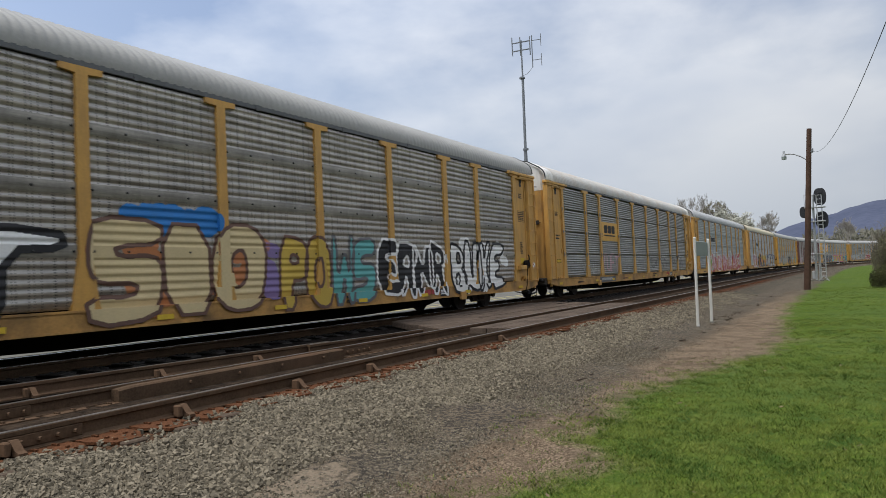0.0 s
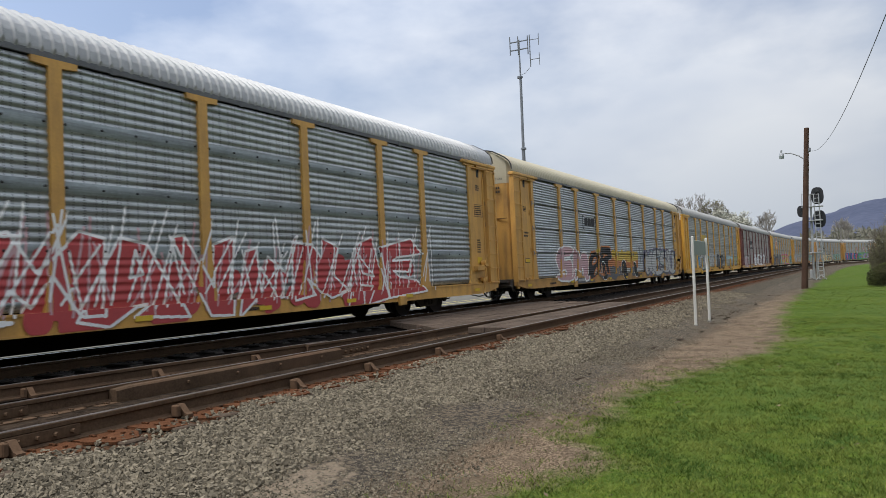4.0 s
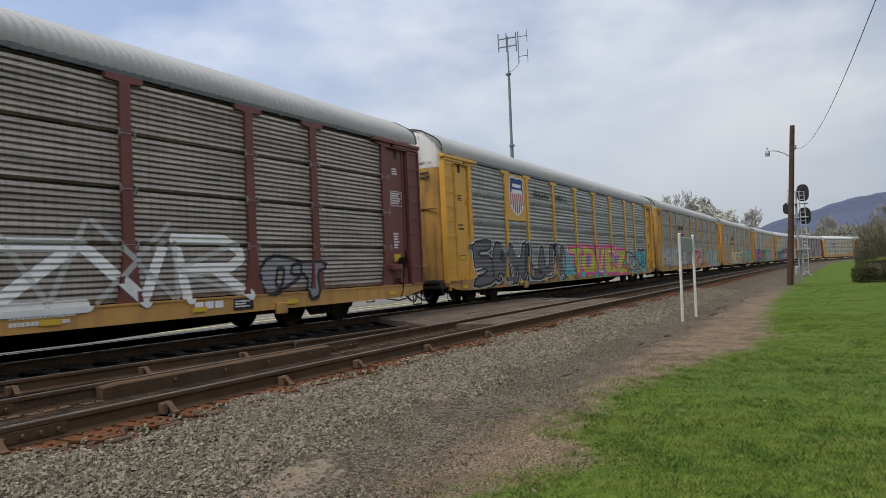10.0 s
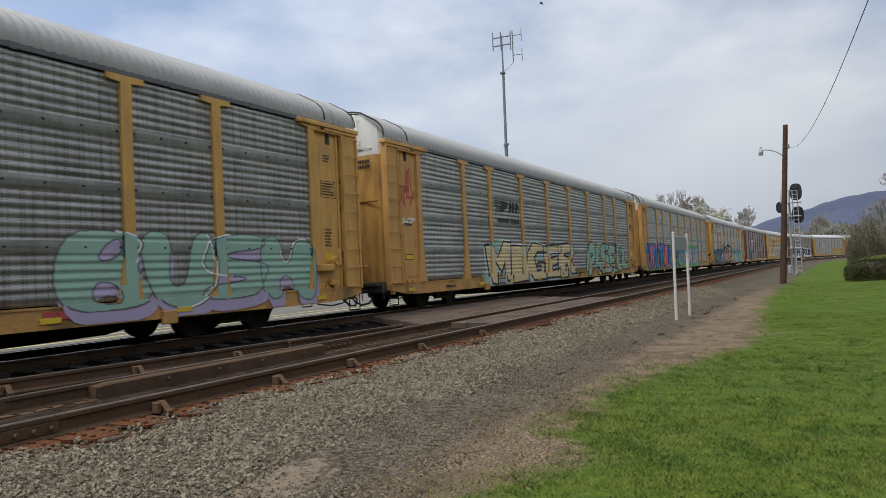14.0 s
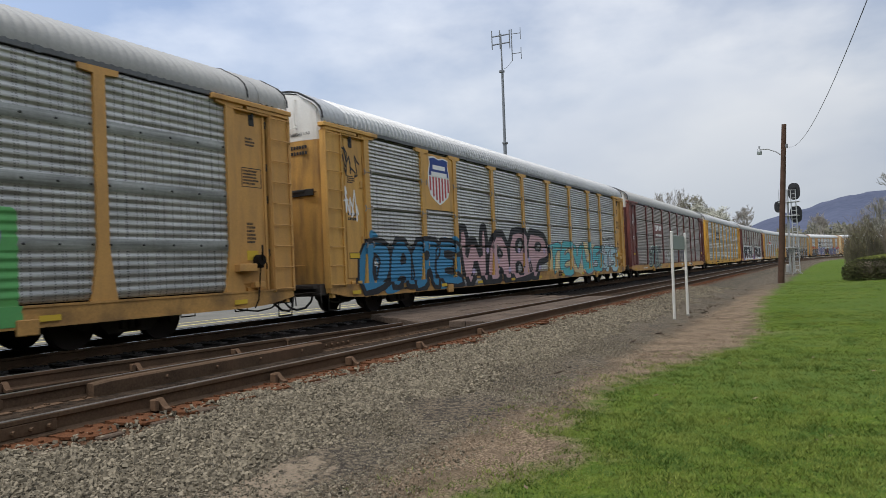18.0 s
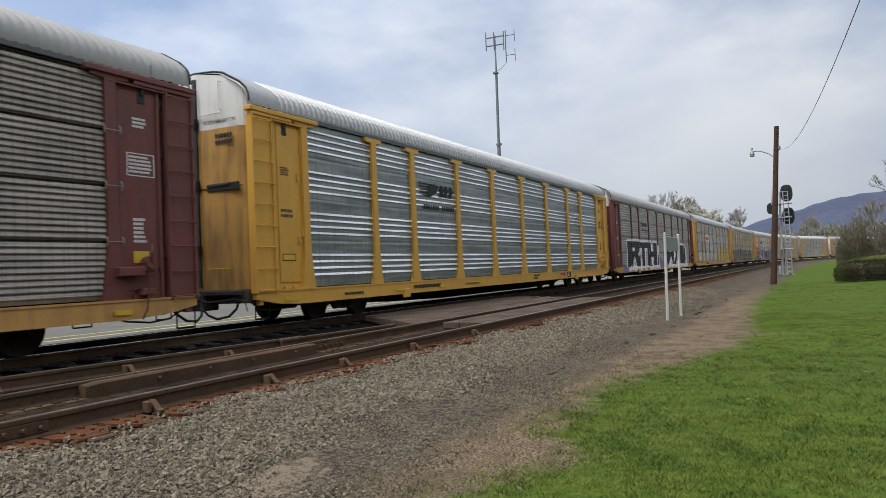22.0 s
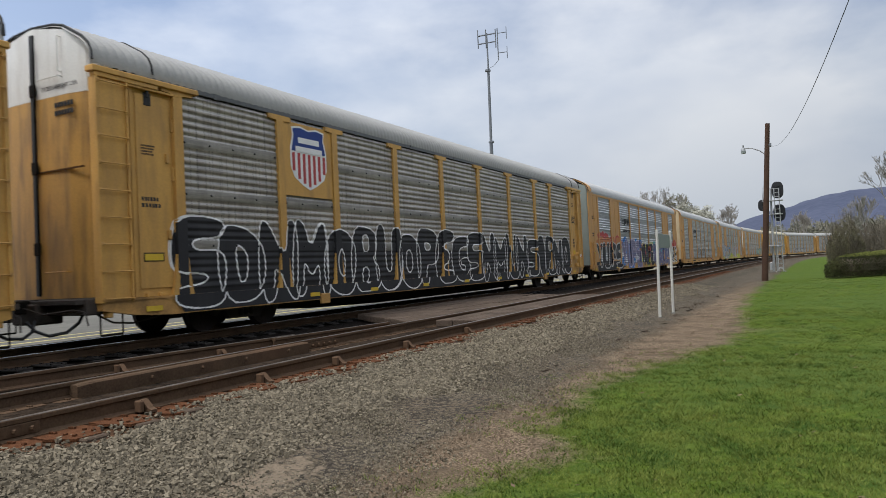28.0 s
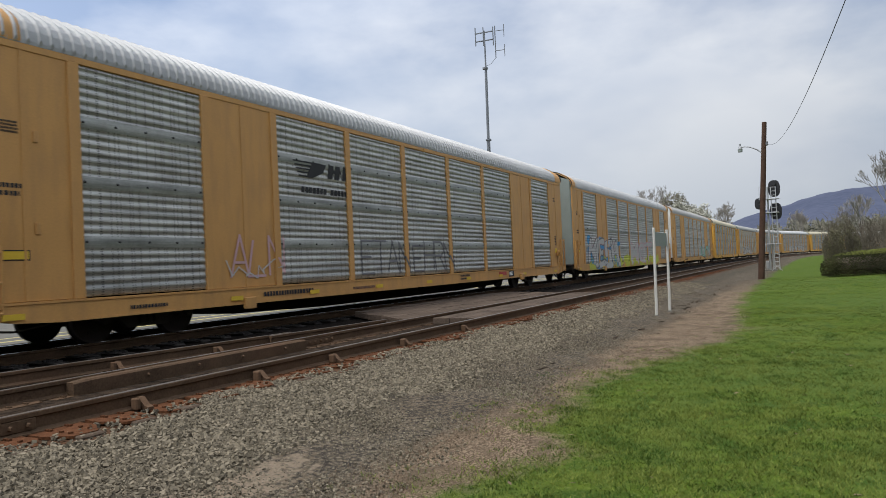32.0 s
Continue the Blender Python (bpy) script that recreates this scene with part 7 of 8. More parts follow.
def scrawl(car, x0, x1, z0, z1, color, seed, r=0.018, turns=14):
    """A thin unreadable tag: one looping line."""
    rng = random.Random(seed)
    pts = [(x0 + (x1 - x0) * i / turns + rng.uniform(-0.12, 0.12), rng.uniform(z0, z1)) for i in range(turns + 1)]
    sprayed(car, [(a, b, r) for a, b in zip(pts, pts[1:])], color, 3, "graffiti_tag", label="thin " + color + " scrawl")


SIDES = {}
for n in cars:
    SIDES[n] = (FLEET[n][4], FLEET[n][5]) if n in FLEET else (SPARE[n % 4][4], False)


def slab(car, name, x0, x1, z0, z1, y, material, label="", thick=0.012, parent=None):
    bm = bmesh.new()
    box(bm, x0, x1, -SIDE - y - thick, -SIDE - y, z0, z1, 0.004 if min(x1 - x0, z1 - z0) > 0.06 else 0)
    return part(name, bm, material, parent or cars[car], label)


def bars(car, x0, x1, z0, z1, y, color, rows=1, name="marking", seed=0):
    """Numbers and small print as plain bars."""
    rng = random.Random(seed)
    bm = bmesh.new()
    h = (z1 - z0) / rows
    for i in range(rows):
        x, end = x0, x1 - (x1 - x0) * rng.uniform(0.0, 0.3)
        while x < end - 0.02:
            w = min(rng.uniform(0.45, 0.75) * h, end - x)
            box(bm, x, x + w * 0.72, -SIDE - y - 0.003, -SIDE - y, z0 + i * h + h * 0.28, z0 + (i + 1) * h - h * 0.12)
            x += w
    return tagged(part(name, bm, PAINT[color], cars[car]), kind="stuff")


def polygon(name, pts, y, material, parent, thick=0.004, label=""):
    bm = bmesh.new()
    lo = [bm.verts.new((x, -SIDE - y - thick, z)) for x, z in pts]
    hi = [bm.verts.new((x, -SIDE - y, z)) for x, z in pts]
    bm.faces.new(lo); bm.faces.new(hi[::-1])
    for i in range(len(pts)):
        k = (i + 1) % len(pts)
        bm.faces.new((lo[k], lo[i], hi[i], hi[k]))
    return part(name, bm, material, parent, label)


def lettering(text, size, m, material, parent, name="lettering"):
    """Readable words in the built-in font, as a thin mesh."""
    cu = bpy.data.curves.new("letters", "FONT")
    cu.body, cu.size, cu.extrude, cu.align_x, cu.resolution_u = text, size, 0.002, "CENTER", 2
    tmp = new("letters", cu)
    me = bpy.data.meshes.new_from_object(tmp)
    me.name = name
    bpy.data.objects.remove(tmp)
    me.materials.clear()
    return put(name, me, material, parent, m)


def shield(car, x0, x1):
    """A yellow sheet between two posts with a striped shield emblem."""
    sheet = slab(car, "emblem_sheet", x0, x1, 2.86, 4.54, 0.006, M[FLEET[car][0]], "yellow sheet that carries the emblem")
    cx, w = (x0 + x1) / 2, 0.62
    out = [(-0.9, 1.0), (-0.45, 1.06), (0.0, 0.98), (0.45, 1.06), (0.9, 1.0), (0.86, 0.72), (1.0, 0.3), (1.0, -0.3), (0.82, -0.66), (0.4, -0.9), (0, -1.05), (-0.4, -0.9), (-0.82, -0.66), (-1.0, -0.3), (-1.0, 0.3), (-0.86, 0.72)]
    zc, h = 3.75, 0.655

    def trim(pts, lo, hi):
        return [(cx + a * w, zc + b * h) for a, b in pts]
    e = polygon("shield", [(cx + a * w * 1.07, zc + b * h * 1.06) for a, b in out], 0.020, PAINT["white"], sheet)
    polygon("shield_top", [(cx + a * w, zc + b * h) for a, b in ((-0.9, 1.0), (-0.45, 1.06), (0.0, 0.98), (0.45, 1.06), (0.9, 1.0), (0.86, 0.72), (0.98, 0.3), (0.98, 0.22), (-0.98, 0.22), (-0.98, 0.3), (-0.86, 0.72))], 0.026, PAINT["navy"], sheet)
    for i in range(7):
        a = -0.9 + 0.3 * i
        lo = -float(np.interp(abs(a), (0, 0.4, 0.82, 1.0), (1.0, 0.86, 0.62, 0.3)))
        polygon("shield_stripe", [(cx + (a - 0.075) * w, zc + 0.16 * h), (cx + (a - 0.075) * w, zc + lo * h), (cx + (a + 0.075) * w, zc + lo * h), (cx + (a + 0.075) * w, zc + 0.16 * h)], 0.026, PAINT["red"], sheet)
    for i, wd in enumerate((0.62, 0.78)):
        polygon("shield_bar", [(cx - wd * w, zc + (0.72 - 0.32 * i) * h), (cx - wd * w, zc + (0.52 - 0.32 * i) * h), (cx + wd * w, zc + (0.52 - 0.32 * i) * h), (cx + wd * w, zc + (0.72 - 0.32 * i) * h)], 0.032, PAINT["white"], sheet)


def horse_mark(car, x0, x1, z0, z1, color="black", y=0.002, parent=None):
    """A railway's emblem as plain shapes: speed bars, a slanted block and a line of lettering bars."""
    p = parent or cars[car]
    w, h = x1 - x0, z1 - z0
    for i in range(5):
        z = z1 - h * 0.11 * i
        polygon("emblem_bar", [(x0 + w * 0.02 * i, z), (x0 + w * 0.02 * i, z - h * 0.045), (x0 + w * (0.44 - 0.045 * i), z - h * 0.045), (x0 + w * (0.47 - 0.045 * i), z)], y, PAINT[color], p)
    polygon("emblem_wedge", [(x0 + w * 0.30, z1 - h * 0.02), (x0 + w * 0.20, z1 - h * 0.5), (x0 + w * 0.30, z1 - h * 0.5), (x0 + w * 0.48, z1 - h * 0.3), (x0 + w * 0.54, z1 - h * 0.02)], y + 0.005, PAINT[color], p)
    for a in (0.56, 0.68, 0.82):
        polygon("emblem_block", [(x0 + w * (a + 0.03), z1), (x0 + w * a, z1 - h * 0.45), (x0 + w * (a + 0.085), z1 - h * 0.45), (x0 + w * (a + 0.115), z1)], y, PAINT[color], p)
    for a, b in ((0.58, 0.80), (0.84, 0.97)):
        polygon("emblem_bar", [(x0 + w * a, z1 - h * 0.14), (x0 + w * a, z1 - h * 0.25), (x0 + w * b, z1 - h * 0.25), (x0 + w * b, z1 - h * 0.14)], y + 0.005, PAINT[color], p)
    n = 14
    for k in range(n):
        if k == n // 2:
            continue
        a = x0 + w * (0.12 + 0.86 * k / n)
        polygon("emblem_letter", [(a, z0 + h * 0.20), (a - 0.01, z0 + h * 0.02), (a + w * 0.04, z0 + h * 0.02), (a + w * 0.045, z0 + h * 0.20)], y, PAINT[color], p)


def block_mark(car, x0, x1, z0, z1, color, y=0.002, brackets=None, parent=None):
    """Three heavy blocks over a bar: a railway's initials drawn as plain shapes."""
    w = (x1 - x0) / 3
    for i in range(3):
        a, b = x0 + i * w + w * 0.06, x0 + (i + 1) * w - w * 0.06
        cut = (z1 - z0) * 0.3
        pts = [(a + cut * 0.4, z0), (b - cut * 0.4, z0), (b, z0 + cut * 0.4), (b, z1 - cut * 0.4), (b - cut * 0.4, z1), (a + cut * 0.4, z1), (a, z1 - cut * 0.4), (a, z0 + cut * 0.4)]
        polygon("emblem_block", pts, y, PAINT[color], parent or cars[car])
    if brackets:
        for s, x in ((1, x0 - 0.22), (-1, x1 + 0.22)):
            polygon("emblem_bracket", [(x, z1 + 0.1), (x, z0 - 0.15), (x + s * 0.14, z0 - 0.15), (x + s * 0.14, z0 - 0.09), (x + s * 0.05, z0 - 0.09), (x + s * 0.05, z1 + 0.04), (x + s * 0.14, z1 + 0.04), (x + s * 0.14, z1 + 0.1)][::s], y, PAINT[brackets], parent or cars[car])
    else:
        polygon("emblem_bar", [(x0, z0 - 0.08), (x0, z0 - 0.14), (x1, z0 - 0.14), (x1, z0 - 0.08)], y, PAINT[color], parent or cars[car])


def common_marks(n):
    """What every car carries: data bars, yellow decals on the sill, a warning plate on the end sheet, words on the cap."""
    kind, plain = SIDES[n]
    maroon = FLEET.get(n, ("",))[0] == "maroon"
    ink = "white" if maroon else "black"
    if n > 21:
        return
    rng = random.Random(n + 100)
    for x in (-12.6, -8.1, -5.6, -2.8, 0.0, 2.8, 5.6, 8.1, 12.0):
        slab(n, "sill_decal", x - 0.17, x + 0.17, 0.55, 0.64, 0.080, PAINT["label"], "yellow reflective decal", 0.004)
    if n in (0, 2, 4, 5, 7, 9, 14):
        pl = slab(n, "number_plate", -7.6, -5.2, 0.50, 0.73, 0.064, PAINT["smoke"], "dark painted patch with pale number bars", 0.002)
        bars(n, -7.3, -5.1, 0.53, 0.71, 0.0665, "gauze", seed=n)
    else:
        bars(n, -7.3, -5.4, 0.54, 0.70, 0.064, "black", seed=n)
    for x, ink2, rows in ((-10.6, ink, 1), (2.2, ink, 2), (-4.0, "brown", 1)):
        bars(n, x, x + rng.uniform(0.7, 1.2), 0.54, 0.54 + 0.10 * rows, 0.064, ink2, rows, seed=n + int(x * 3))
    for k in range(3):
        slab(n, "sill_mark", 5.5 + 0.24 * k, 5.70 + 0.24 * k, 0.60, 0.73, 0.064, PAINT["red" if not maroon else "white"], "", 0.003)
    for x in (6.45, 6.72):
        pl = slab(n, "test_plate", x, x + 0.25, 0.52, 0.74, 0.064, PAINT["black"], "small black test plate", 0.004)
    bars(n, 6.48, 6.9, 0.56, 0.71, 0.0685, "white", 3, "test_print", seed=n)
    y0 = -0.012 if not plain else 0.002
    bars(n, -12.72, -12.28, 2.35, 2.58, y0, ink, 2, seed=n + 7)
    bars(n, 12.35, 12.65, 3.75, 3.95, y0, ink, 3, "data_print", seed=n + 9)
    bars(n, 12.32, 12.6, 1.75, 2.2, y0, ink, 6, "data_print", seed=n + 11)
    bars(n, -12.7, -12.35, 3.3, 3.5, y0, ink, 4, "data_print", seed=n + 13)
    if not plain:
        for k, (xa, xb, za, zb) in enumerate(((12.22, 12.78, 2.92, 2.935), (12.22, 12.78, 3.305, 3.32), (12.22, 12.235, 2.92, 3.32), (12.765, 12.78, 2.92, 3.32))):
            slab(n, "data_frame", xa, xb, za, zb, -0.012, PAINT[ink], "", 0.003)
        bars(n, 12.26, 12.74, 2.96, 3.28, -0.012, ink, 5, "data_print", seed=n + 15)
        if n in (-1, 2, 3, 5, 14):
            bm = bmesh.new()
            tube(bm, (13.33, -SIDE - 0.046, 1.34), (13.33, -SIDE - 0.05, 1.34), 0.11, n=18)
            disc = part("warning_sticker", bm, PAINT["white"], cars[n], "round white sticker with a red bar")
            bm = bmesh.new()
            tube(bm, (13.26, -SIDE - 0.053, 1.41), (13.40, -SIDE - 0.053, 1.27), 0.012, n=6)
            part("sticker_bar", bm, PAINT["red"], disc)
    fr = slab(n, "warning_plate", -12.72, -12.28, 1.42, 1.58, y0, PAINT["black"], "black-edged yellow plate", 0.004)
    slab(n, "plate_face", -12.70, -12.30, 1.44, 1.56, y0 + 0.0045, PAINT["label"], "", 0.003, fr)
    slab(n, "route_card", 12.3, 12.62, 1.42, 1.62, y0, PAINT["label"], "yellow card", 0.004)
    # the end that faces the camera: words on the cap, number bars below
    if not plain:
        face = Matrix.Rotation(-math.pi / 2, 4, "Z") @ Matrix.Rotation(math.pi / 2, 4, "X")
        if n in (4, 10, 12):
            for word, z in (("EXCESS", 4.50), ("HEIGHT CAR", 4.37)):
                lettering(word, 0.12, Matrix.Translation((-END + 0.006, -0.72, z)) @ face, PAINT["black"], cars[n])
        else:
            lettering("EXCESS HEIGHT CAR", 0.105, Matrix.Translation((-END + 0.006, -0.68, 4.42)) @ face, PAINT["black"], cars[n])
        bm = bmesh.new()
        for i in range(2):
            for k in range(6):
                box(bm, -END - 0.003, -END + 0.010, -1.05 + k * 0.085, -0.995 + k * 0.085, 4.10 - i * 0.14, 4.18 - i * 0.14)
        part("marking", bm, PAINT["gauze" if maroon else "black"], cars[n])


for n in cars:
    common_marks(n)

# car by car: emblems, then graffiti
piece(-1, "T", -7.0, -4.6, 0.6, 2.15, "white", "black", 0.22, 0.08, seed=2)
piece(-1, "SIO", -4.15, -0.35, 0.50, 2.32, "cream", "brown", 0.27, 0.05, seed=3, back="orange")
sprayed(-1, cloud(-4.0, -1.2, 2.15, 2.55, 9), "blue", 0, label="blue sprayed cloud")
sprayed(-1, cloud(-0.5, 0.15, 0.8, 1.9, 10), "purple", 0, label="purple sprayed cloud")
piece(-1, "PO", 0.1, 1.75, 0.48, 2.15, "gold", "brown", 0.19, 0.05, seed=4)
piece(-1, "WS", 1.75, 3.45, 0.48, 2.15, "teal", "smoke", 0.19, 0.05, seed=5)
piece(-1, "ERNR", 3.6, 6.95, 0.55, 2.1, "black", "white", 0.14, 0.05, 0.12, 6, shine="white")
piece(-1, "BUKE", 7.2, 10.8, 0.55, 2.15, "white", "black", 0.15, 0.06, 0.12, 7, back="white")

p0 = slab(0, "emblem_sheet", -6.95, -4.3, 2.45, 3.35, 0.0, M["yellow_new"], "pale yellow sign sheet")
block_mark(0, -6.5, -4.75, 2.82, 3.2, "black", 0.013, parent=p0)
piece(0, "TUFT", -6.9, -4.3, 0.95, 1.85, None, "pink", 0.035, 0.02, 0.15, 11)
scrawl(0, 2.0, 6.0, 0.95, 1.75, "smoke", 13, 0.03, 22)
scrawl(0, 7.2, 8.9, 1.1, 1.8, "smoke", 14, 0.025, 16)
scrawl(0, 9.6, 10.6, 1.0, 1.7, "smoke", 15, 0.025, 12)
scrawl(0, 4.5, 5.4, 3.4, 4.2, "gauze", 16, 0.02, 10)
scrawl(0, -9.6, -8.0, 0.9, 1.5, "gauze", 12)

block_mark(1, -6.4, -4.8, 3.0, 3.35, "black", 0.0, "black")
sprayed(1, cloud(-8.6, 8.6, 0.5, 1.75, 13), "red", 0, label="red sprayed cloud")
sprayed(1, cloud(-8.9, -5.5, 0.7, 1.9, 14), "green", 1, label="green sprayed cloud")
piece(1, "KVIEMAVWKAE", -8.8, 8.6, 0.5, 2.0, "red", "white", 0.13, 0.035, 0.22, 15, soft=0)
sprayed(1, spikes(-8.2, 9.6, 0.7, 2.5, 16), "white", 3, "graffiti_line", label="white sprayed spikes")
sprayed(1, spikes(-6.2, 8.6, 0.6, 2.3, 17), "pink", 2, "graffiti_line", label="pink sprayed spikes")

block_mark(2, -6.0, -4.6, 3.05, 3.4, "black", 0.0, "black")
piece(2, "SM", -9.6, -6.0, 0.55, 2.1, "pink", "white", 0.12, 0.05, 0.15, 21)
piece(2, "AR", -5.9, -2.2, 0.5, 2.15, "black", "orange", 0.3, 0.06, 0.2, 22, shine="gauze")
sprayed(2, field(-4.6, 2.7, 1.05, 1.72), "orange", 0, label="orange painted car body")
sprayed(2, cloud(-4.6, 2.6, 1.55, 1.95, 23), "gold", 0.5, label="yellow sprayed glow")
sprayed(2, cloud(-4.4, 2.4, 0.75, 1.1, 28), "smoke", 0.8, label="dark painted underside")
for x, r in ((-3.6, 0.44), (-0.1, 0.52), (1.95, 0.42)):
    ring = [(x + r * math.cos(a * 0.3927), 0.98 + r * math.sin(a * 0.3927)) for a in range(16)]
    w = sprayed(2, [solid([ring])], "black", 1.4, "graffiti_wheel", label="black painted wheel")
    sprayed(2, edges([ring], 0.022)[2:13], "white", 2.0, "graffiti_line", w, "white arc")
    sprayed(2, edges([[(x + 0.5 * (p - x), 0.98 + 0.5 * (q - 0.98)) for p, q in ring]], 0.016)[4:12], "gold", 2.0, "graffiti_line", w, "yellow arc")
scrawl(2, 3.0, 4.0, 1.0, 2.3, "smoke", 25, 0.02)
piece(2, "KESU", 4.1, 11.7, 0.5, 2.1, "gauze", "smoke", 0.30, 0.05, 0.10, 26, back="violet", shine="ice", soft=2, drop=(-0.22, 0.12, "violet"), halo=("smoke", 0.09))

block_mark(3, -6.6, -5.0, 3.05, 3.4, "gold", 0.002)
piece(3, "CANO", -7.9, -4.35, 0.62, 1.95, "gauze", "smoke", 0.20, 0.05, 0.1, 31, back="mint", shine="orange")
scrawl(3, -11.0, -9.8, 2.0, 2.35, "white", 32, 0.02)
sprayed(3, cloud(-9.0, -7.7, 1.1, 1.7, 33), "sky", 0, label="faded blue patch")
piece(3, "SKRS", -4.0, -0.4, 0.9, 1.9, None, "gauze", 0.05, 0.03, 0.15, 34)
sprayed(3, cloud(-0.2, 3.2, 0.85, 1.6, 37), "smoke", 0, label="dark sprayed haze")
piece(3, "CAR", -0.3, 3.0, 0.55, 1.95, None, "black", 0.07, 0.02, 0.2, 35)
piece(3, "BAN", -0.1, 2.9, 0.9, 1.8, None, "smoke", 0.09, 0.02, 0.3, 41)
scrawl(3, -0.2, 3.0, 0.6, 1.9, "black", 42, 0.02, 20)
piece(3, "AYDO", 3.25, 4.75, 0.98, 1.6, None, "black", 0.02, 0.008, 0.1, 38)
sprayed(3, field(4.9, 8.6, 1.48, 1.72, 0.08), "ice", 0, label="faded blue band")
piece(3, "OWNOW", 9.2, 11.8, 0.95, 1.85, None, "lime", 0.015, 0.01, 0.2, 36)
piece(3, "XNVO", 9.2, 11.8, 0.9, 1.8, None, "gauze", 0.025, 0.015, 0.2, 40)
lettering("JLN18", 0.16, Matrix.Translation((2.5, -SIDE - 0.068, 0.53)) @ Matrix.Rotation(math.pi / 2, 4, "X"), PAINT["black"], cars[3])

horse_mark(4, -6.9, -4.5, 2.6, 3.5)
piece(4, "NTS", -11.9, -9.1, 0.55, 1.75, "pink", "gauze", 0.17, 0.05, 0.1, 41)
piece(4, "NTS", -11.7, -9.3, 0.7, 1.65, None, "red", 0.02, 0.01, 0.1, 42)
scrawl(4, -9.0, -8.2, 1.0, 1.9, "white", 43)
piece(4, "SIND", -4.05, -0.2, 0.65, 2.1, "white", "smoke", 0.16, 0.03, 0.1, 44)
piece(4, "EZVR", 0.0, 6.9, 0.7, 2.15, None, "white", 0.085, 0.02, 0.35, 45)
piece(4, "AVXK", 0.4, 6.7, 0.8, 2.2, None, "gauze", 0.035, 0.015, 0.35, 47)
piece(4, "OT", 7.3, 9.4, 0.6, 1.65, "grey", "black", 0.2, 0.05, 0.15, 46)

shield(5, -8.93, -7.17)
for i, (a, b) in enumerate((("BUILDING", -5.57), ("AMERICA", -3.3))):
    lettering(a, 0.37, Matrix.Translation((b, -SIDE - 0.056, 3.87)) @ Matrix.Diagonal((0.98, 1, 1, 1)) @ Matrix.Rotation(math.pi / 2, 4, "X"), PAINT["black"], cars[5])
piece(5, "SANLUV", -12.0, -2.9, 0.5, 2.1, "smoke", "black", 0.25, 0.055, 0.14, 51, shine="white", soft=1, drop=(0.16, -0.14, "black"), halo=("gauze", 0.10))
scrawl(5, -2.9, -2.1, 0.9, 1.9, "gauze", 59, 0.02, 18)
sprayed(5, cloud(-4.0, 11.6, 0.55, 1.95, 52), "turq", 0, label="turquoise sprayed cloud")
sprayed(5, cloud(-2.0, 7.0, 0.6, 1.9, 53), "sky", 1, label="blue sprayed cloud")
piece(5, "TOVEZ", -2.6, 6.8, 0.5, 2.1, "lime", "magenta", 0.3, 0.11, 0.12, 54, shine="white", soft=0, drop=(0.12, -0.1, "green"))
piece(5, "HCE", 6.9, 9.2, 0.7, 1.75, "gauze", "black", 0.13, 0.05, 0.2, 55)
piece(5, "ID", 9.5, 11.5, 0.75, 2.0, "turq", "black", 0.26, 0.08, 0.1, 56)
scrawl(5, 9.6, 11.0, 2.2, 2.5, "black", 57, 0.02, 18)

horse_mark(6, -6.7, -4.4, 3.0, 3.75)
piece(6, "MAHOLI", -12.3, -3.5, 0.72, 2.15, "gauze", "smoke", 0.20, 0.03, 0.06, 61, back=None)
piece(6, "ARAR", -1.3, 3.0, 0.75, 2.05, "red", "white", 0.15, 0.035, 0.25, 62)
piece(6, "BUSH", 5.9, 11.7, 0.62, 2.05, "mint", "smoke", 0.2, 0.02, 0.10, 63, soft=2, shine="white", drop=(0.06, -0.22, "lilac"))

horse_mark(7, -6.7, -4.4, 2.7, 3.5)
piece(7, "MIGER", -7.4, 1.8, 0.5, 2.05, "cream", "black", 0.26, 0.06, 0.10, 71, back="mint", shine="white", soft=0, drop=(-0.16, -0.1, "ice"))
piece(7, "PASEUL", 3.7, 11.6, 0.5, 2.1, "mint", "black", 0.2, 0.05, 0.2, 72, shine="gold")
scrawl(7, -12.9, -12.2, 2.9, 4.1, "red", 73, 0.022, 18)
scrawl(7, -12.8, -12.2, 2.4, 2.6, "white", 74, 0.016)

for x in (-2.9, 2.8):
    s8 = slab(8, "emblem_sheet", x - 0.3, x + 0.3, 2.85, 3.55, 0.0, PAINT["red"], "small red and white emblem")
    for i in range(4):
        slab(8, "emblem_bar", x - 0.24, x + 0.24, 2.94 + i * 0.155, 2.99 + i * 0.155, 0.013, PAINT["white"], "", 0.004, s8)
sprayed(8, field(-12.4, 7.7, 0.5, 2.25), "green", 0, label="green painted field")
x = -12.4
for i, (ch, col, w) in enumerate(zip("DNOTRKAO!!!", ("blue", "magenta") * 5 + ("blue",), (1.0, 1.1, 1.0, 1.0, 1.1, 1.5, 1.25, 1.05, 0.55, 0.55, 0.55))):
    piece(8, ch, x, x + w + 0.08, 0.48, 2.3, col, "black", 0.2, 0.05, 0.06, 81 + i, shine="white", drop=(-0.18, 0.06, "black"))
    x += w
piece(8, "CZ", -1.5, 0.7, 0.8, 1.9, None, "blue", 0.09, 0.03, 0.3, 96)
scrawl(8, -0.6, 0.9, 0.9, 1.7, "magenta", 97, 0.05, 6)
scrawl(8, 0.9, 1.7, 1.3, 2.1, "white", 98, 0.016, 16)
piece(8, "NEUR", 1.7, 7.2, 0.6, 2.1, "lilac", "purple", 0.2, 0.06, 0.2, 95)

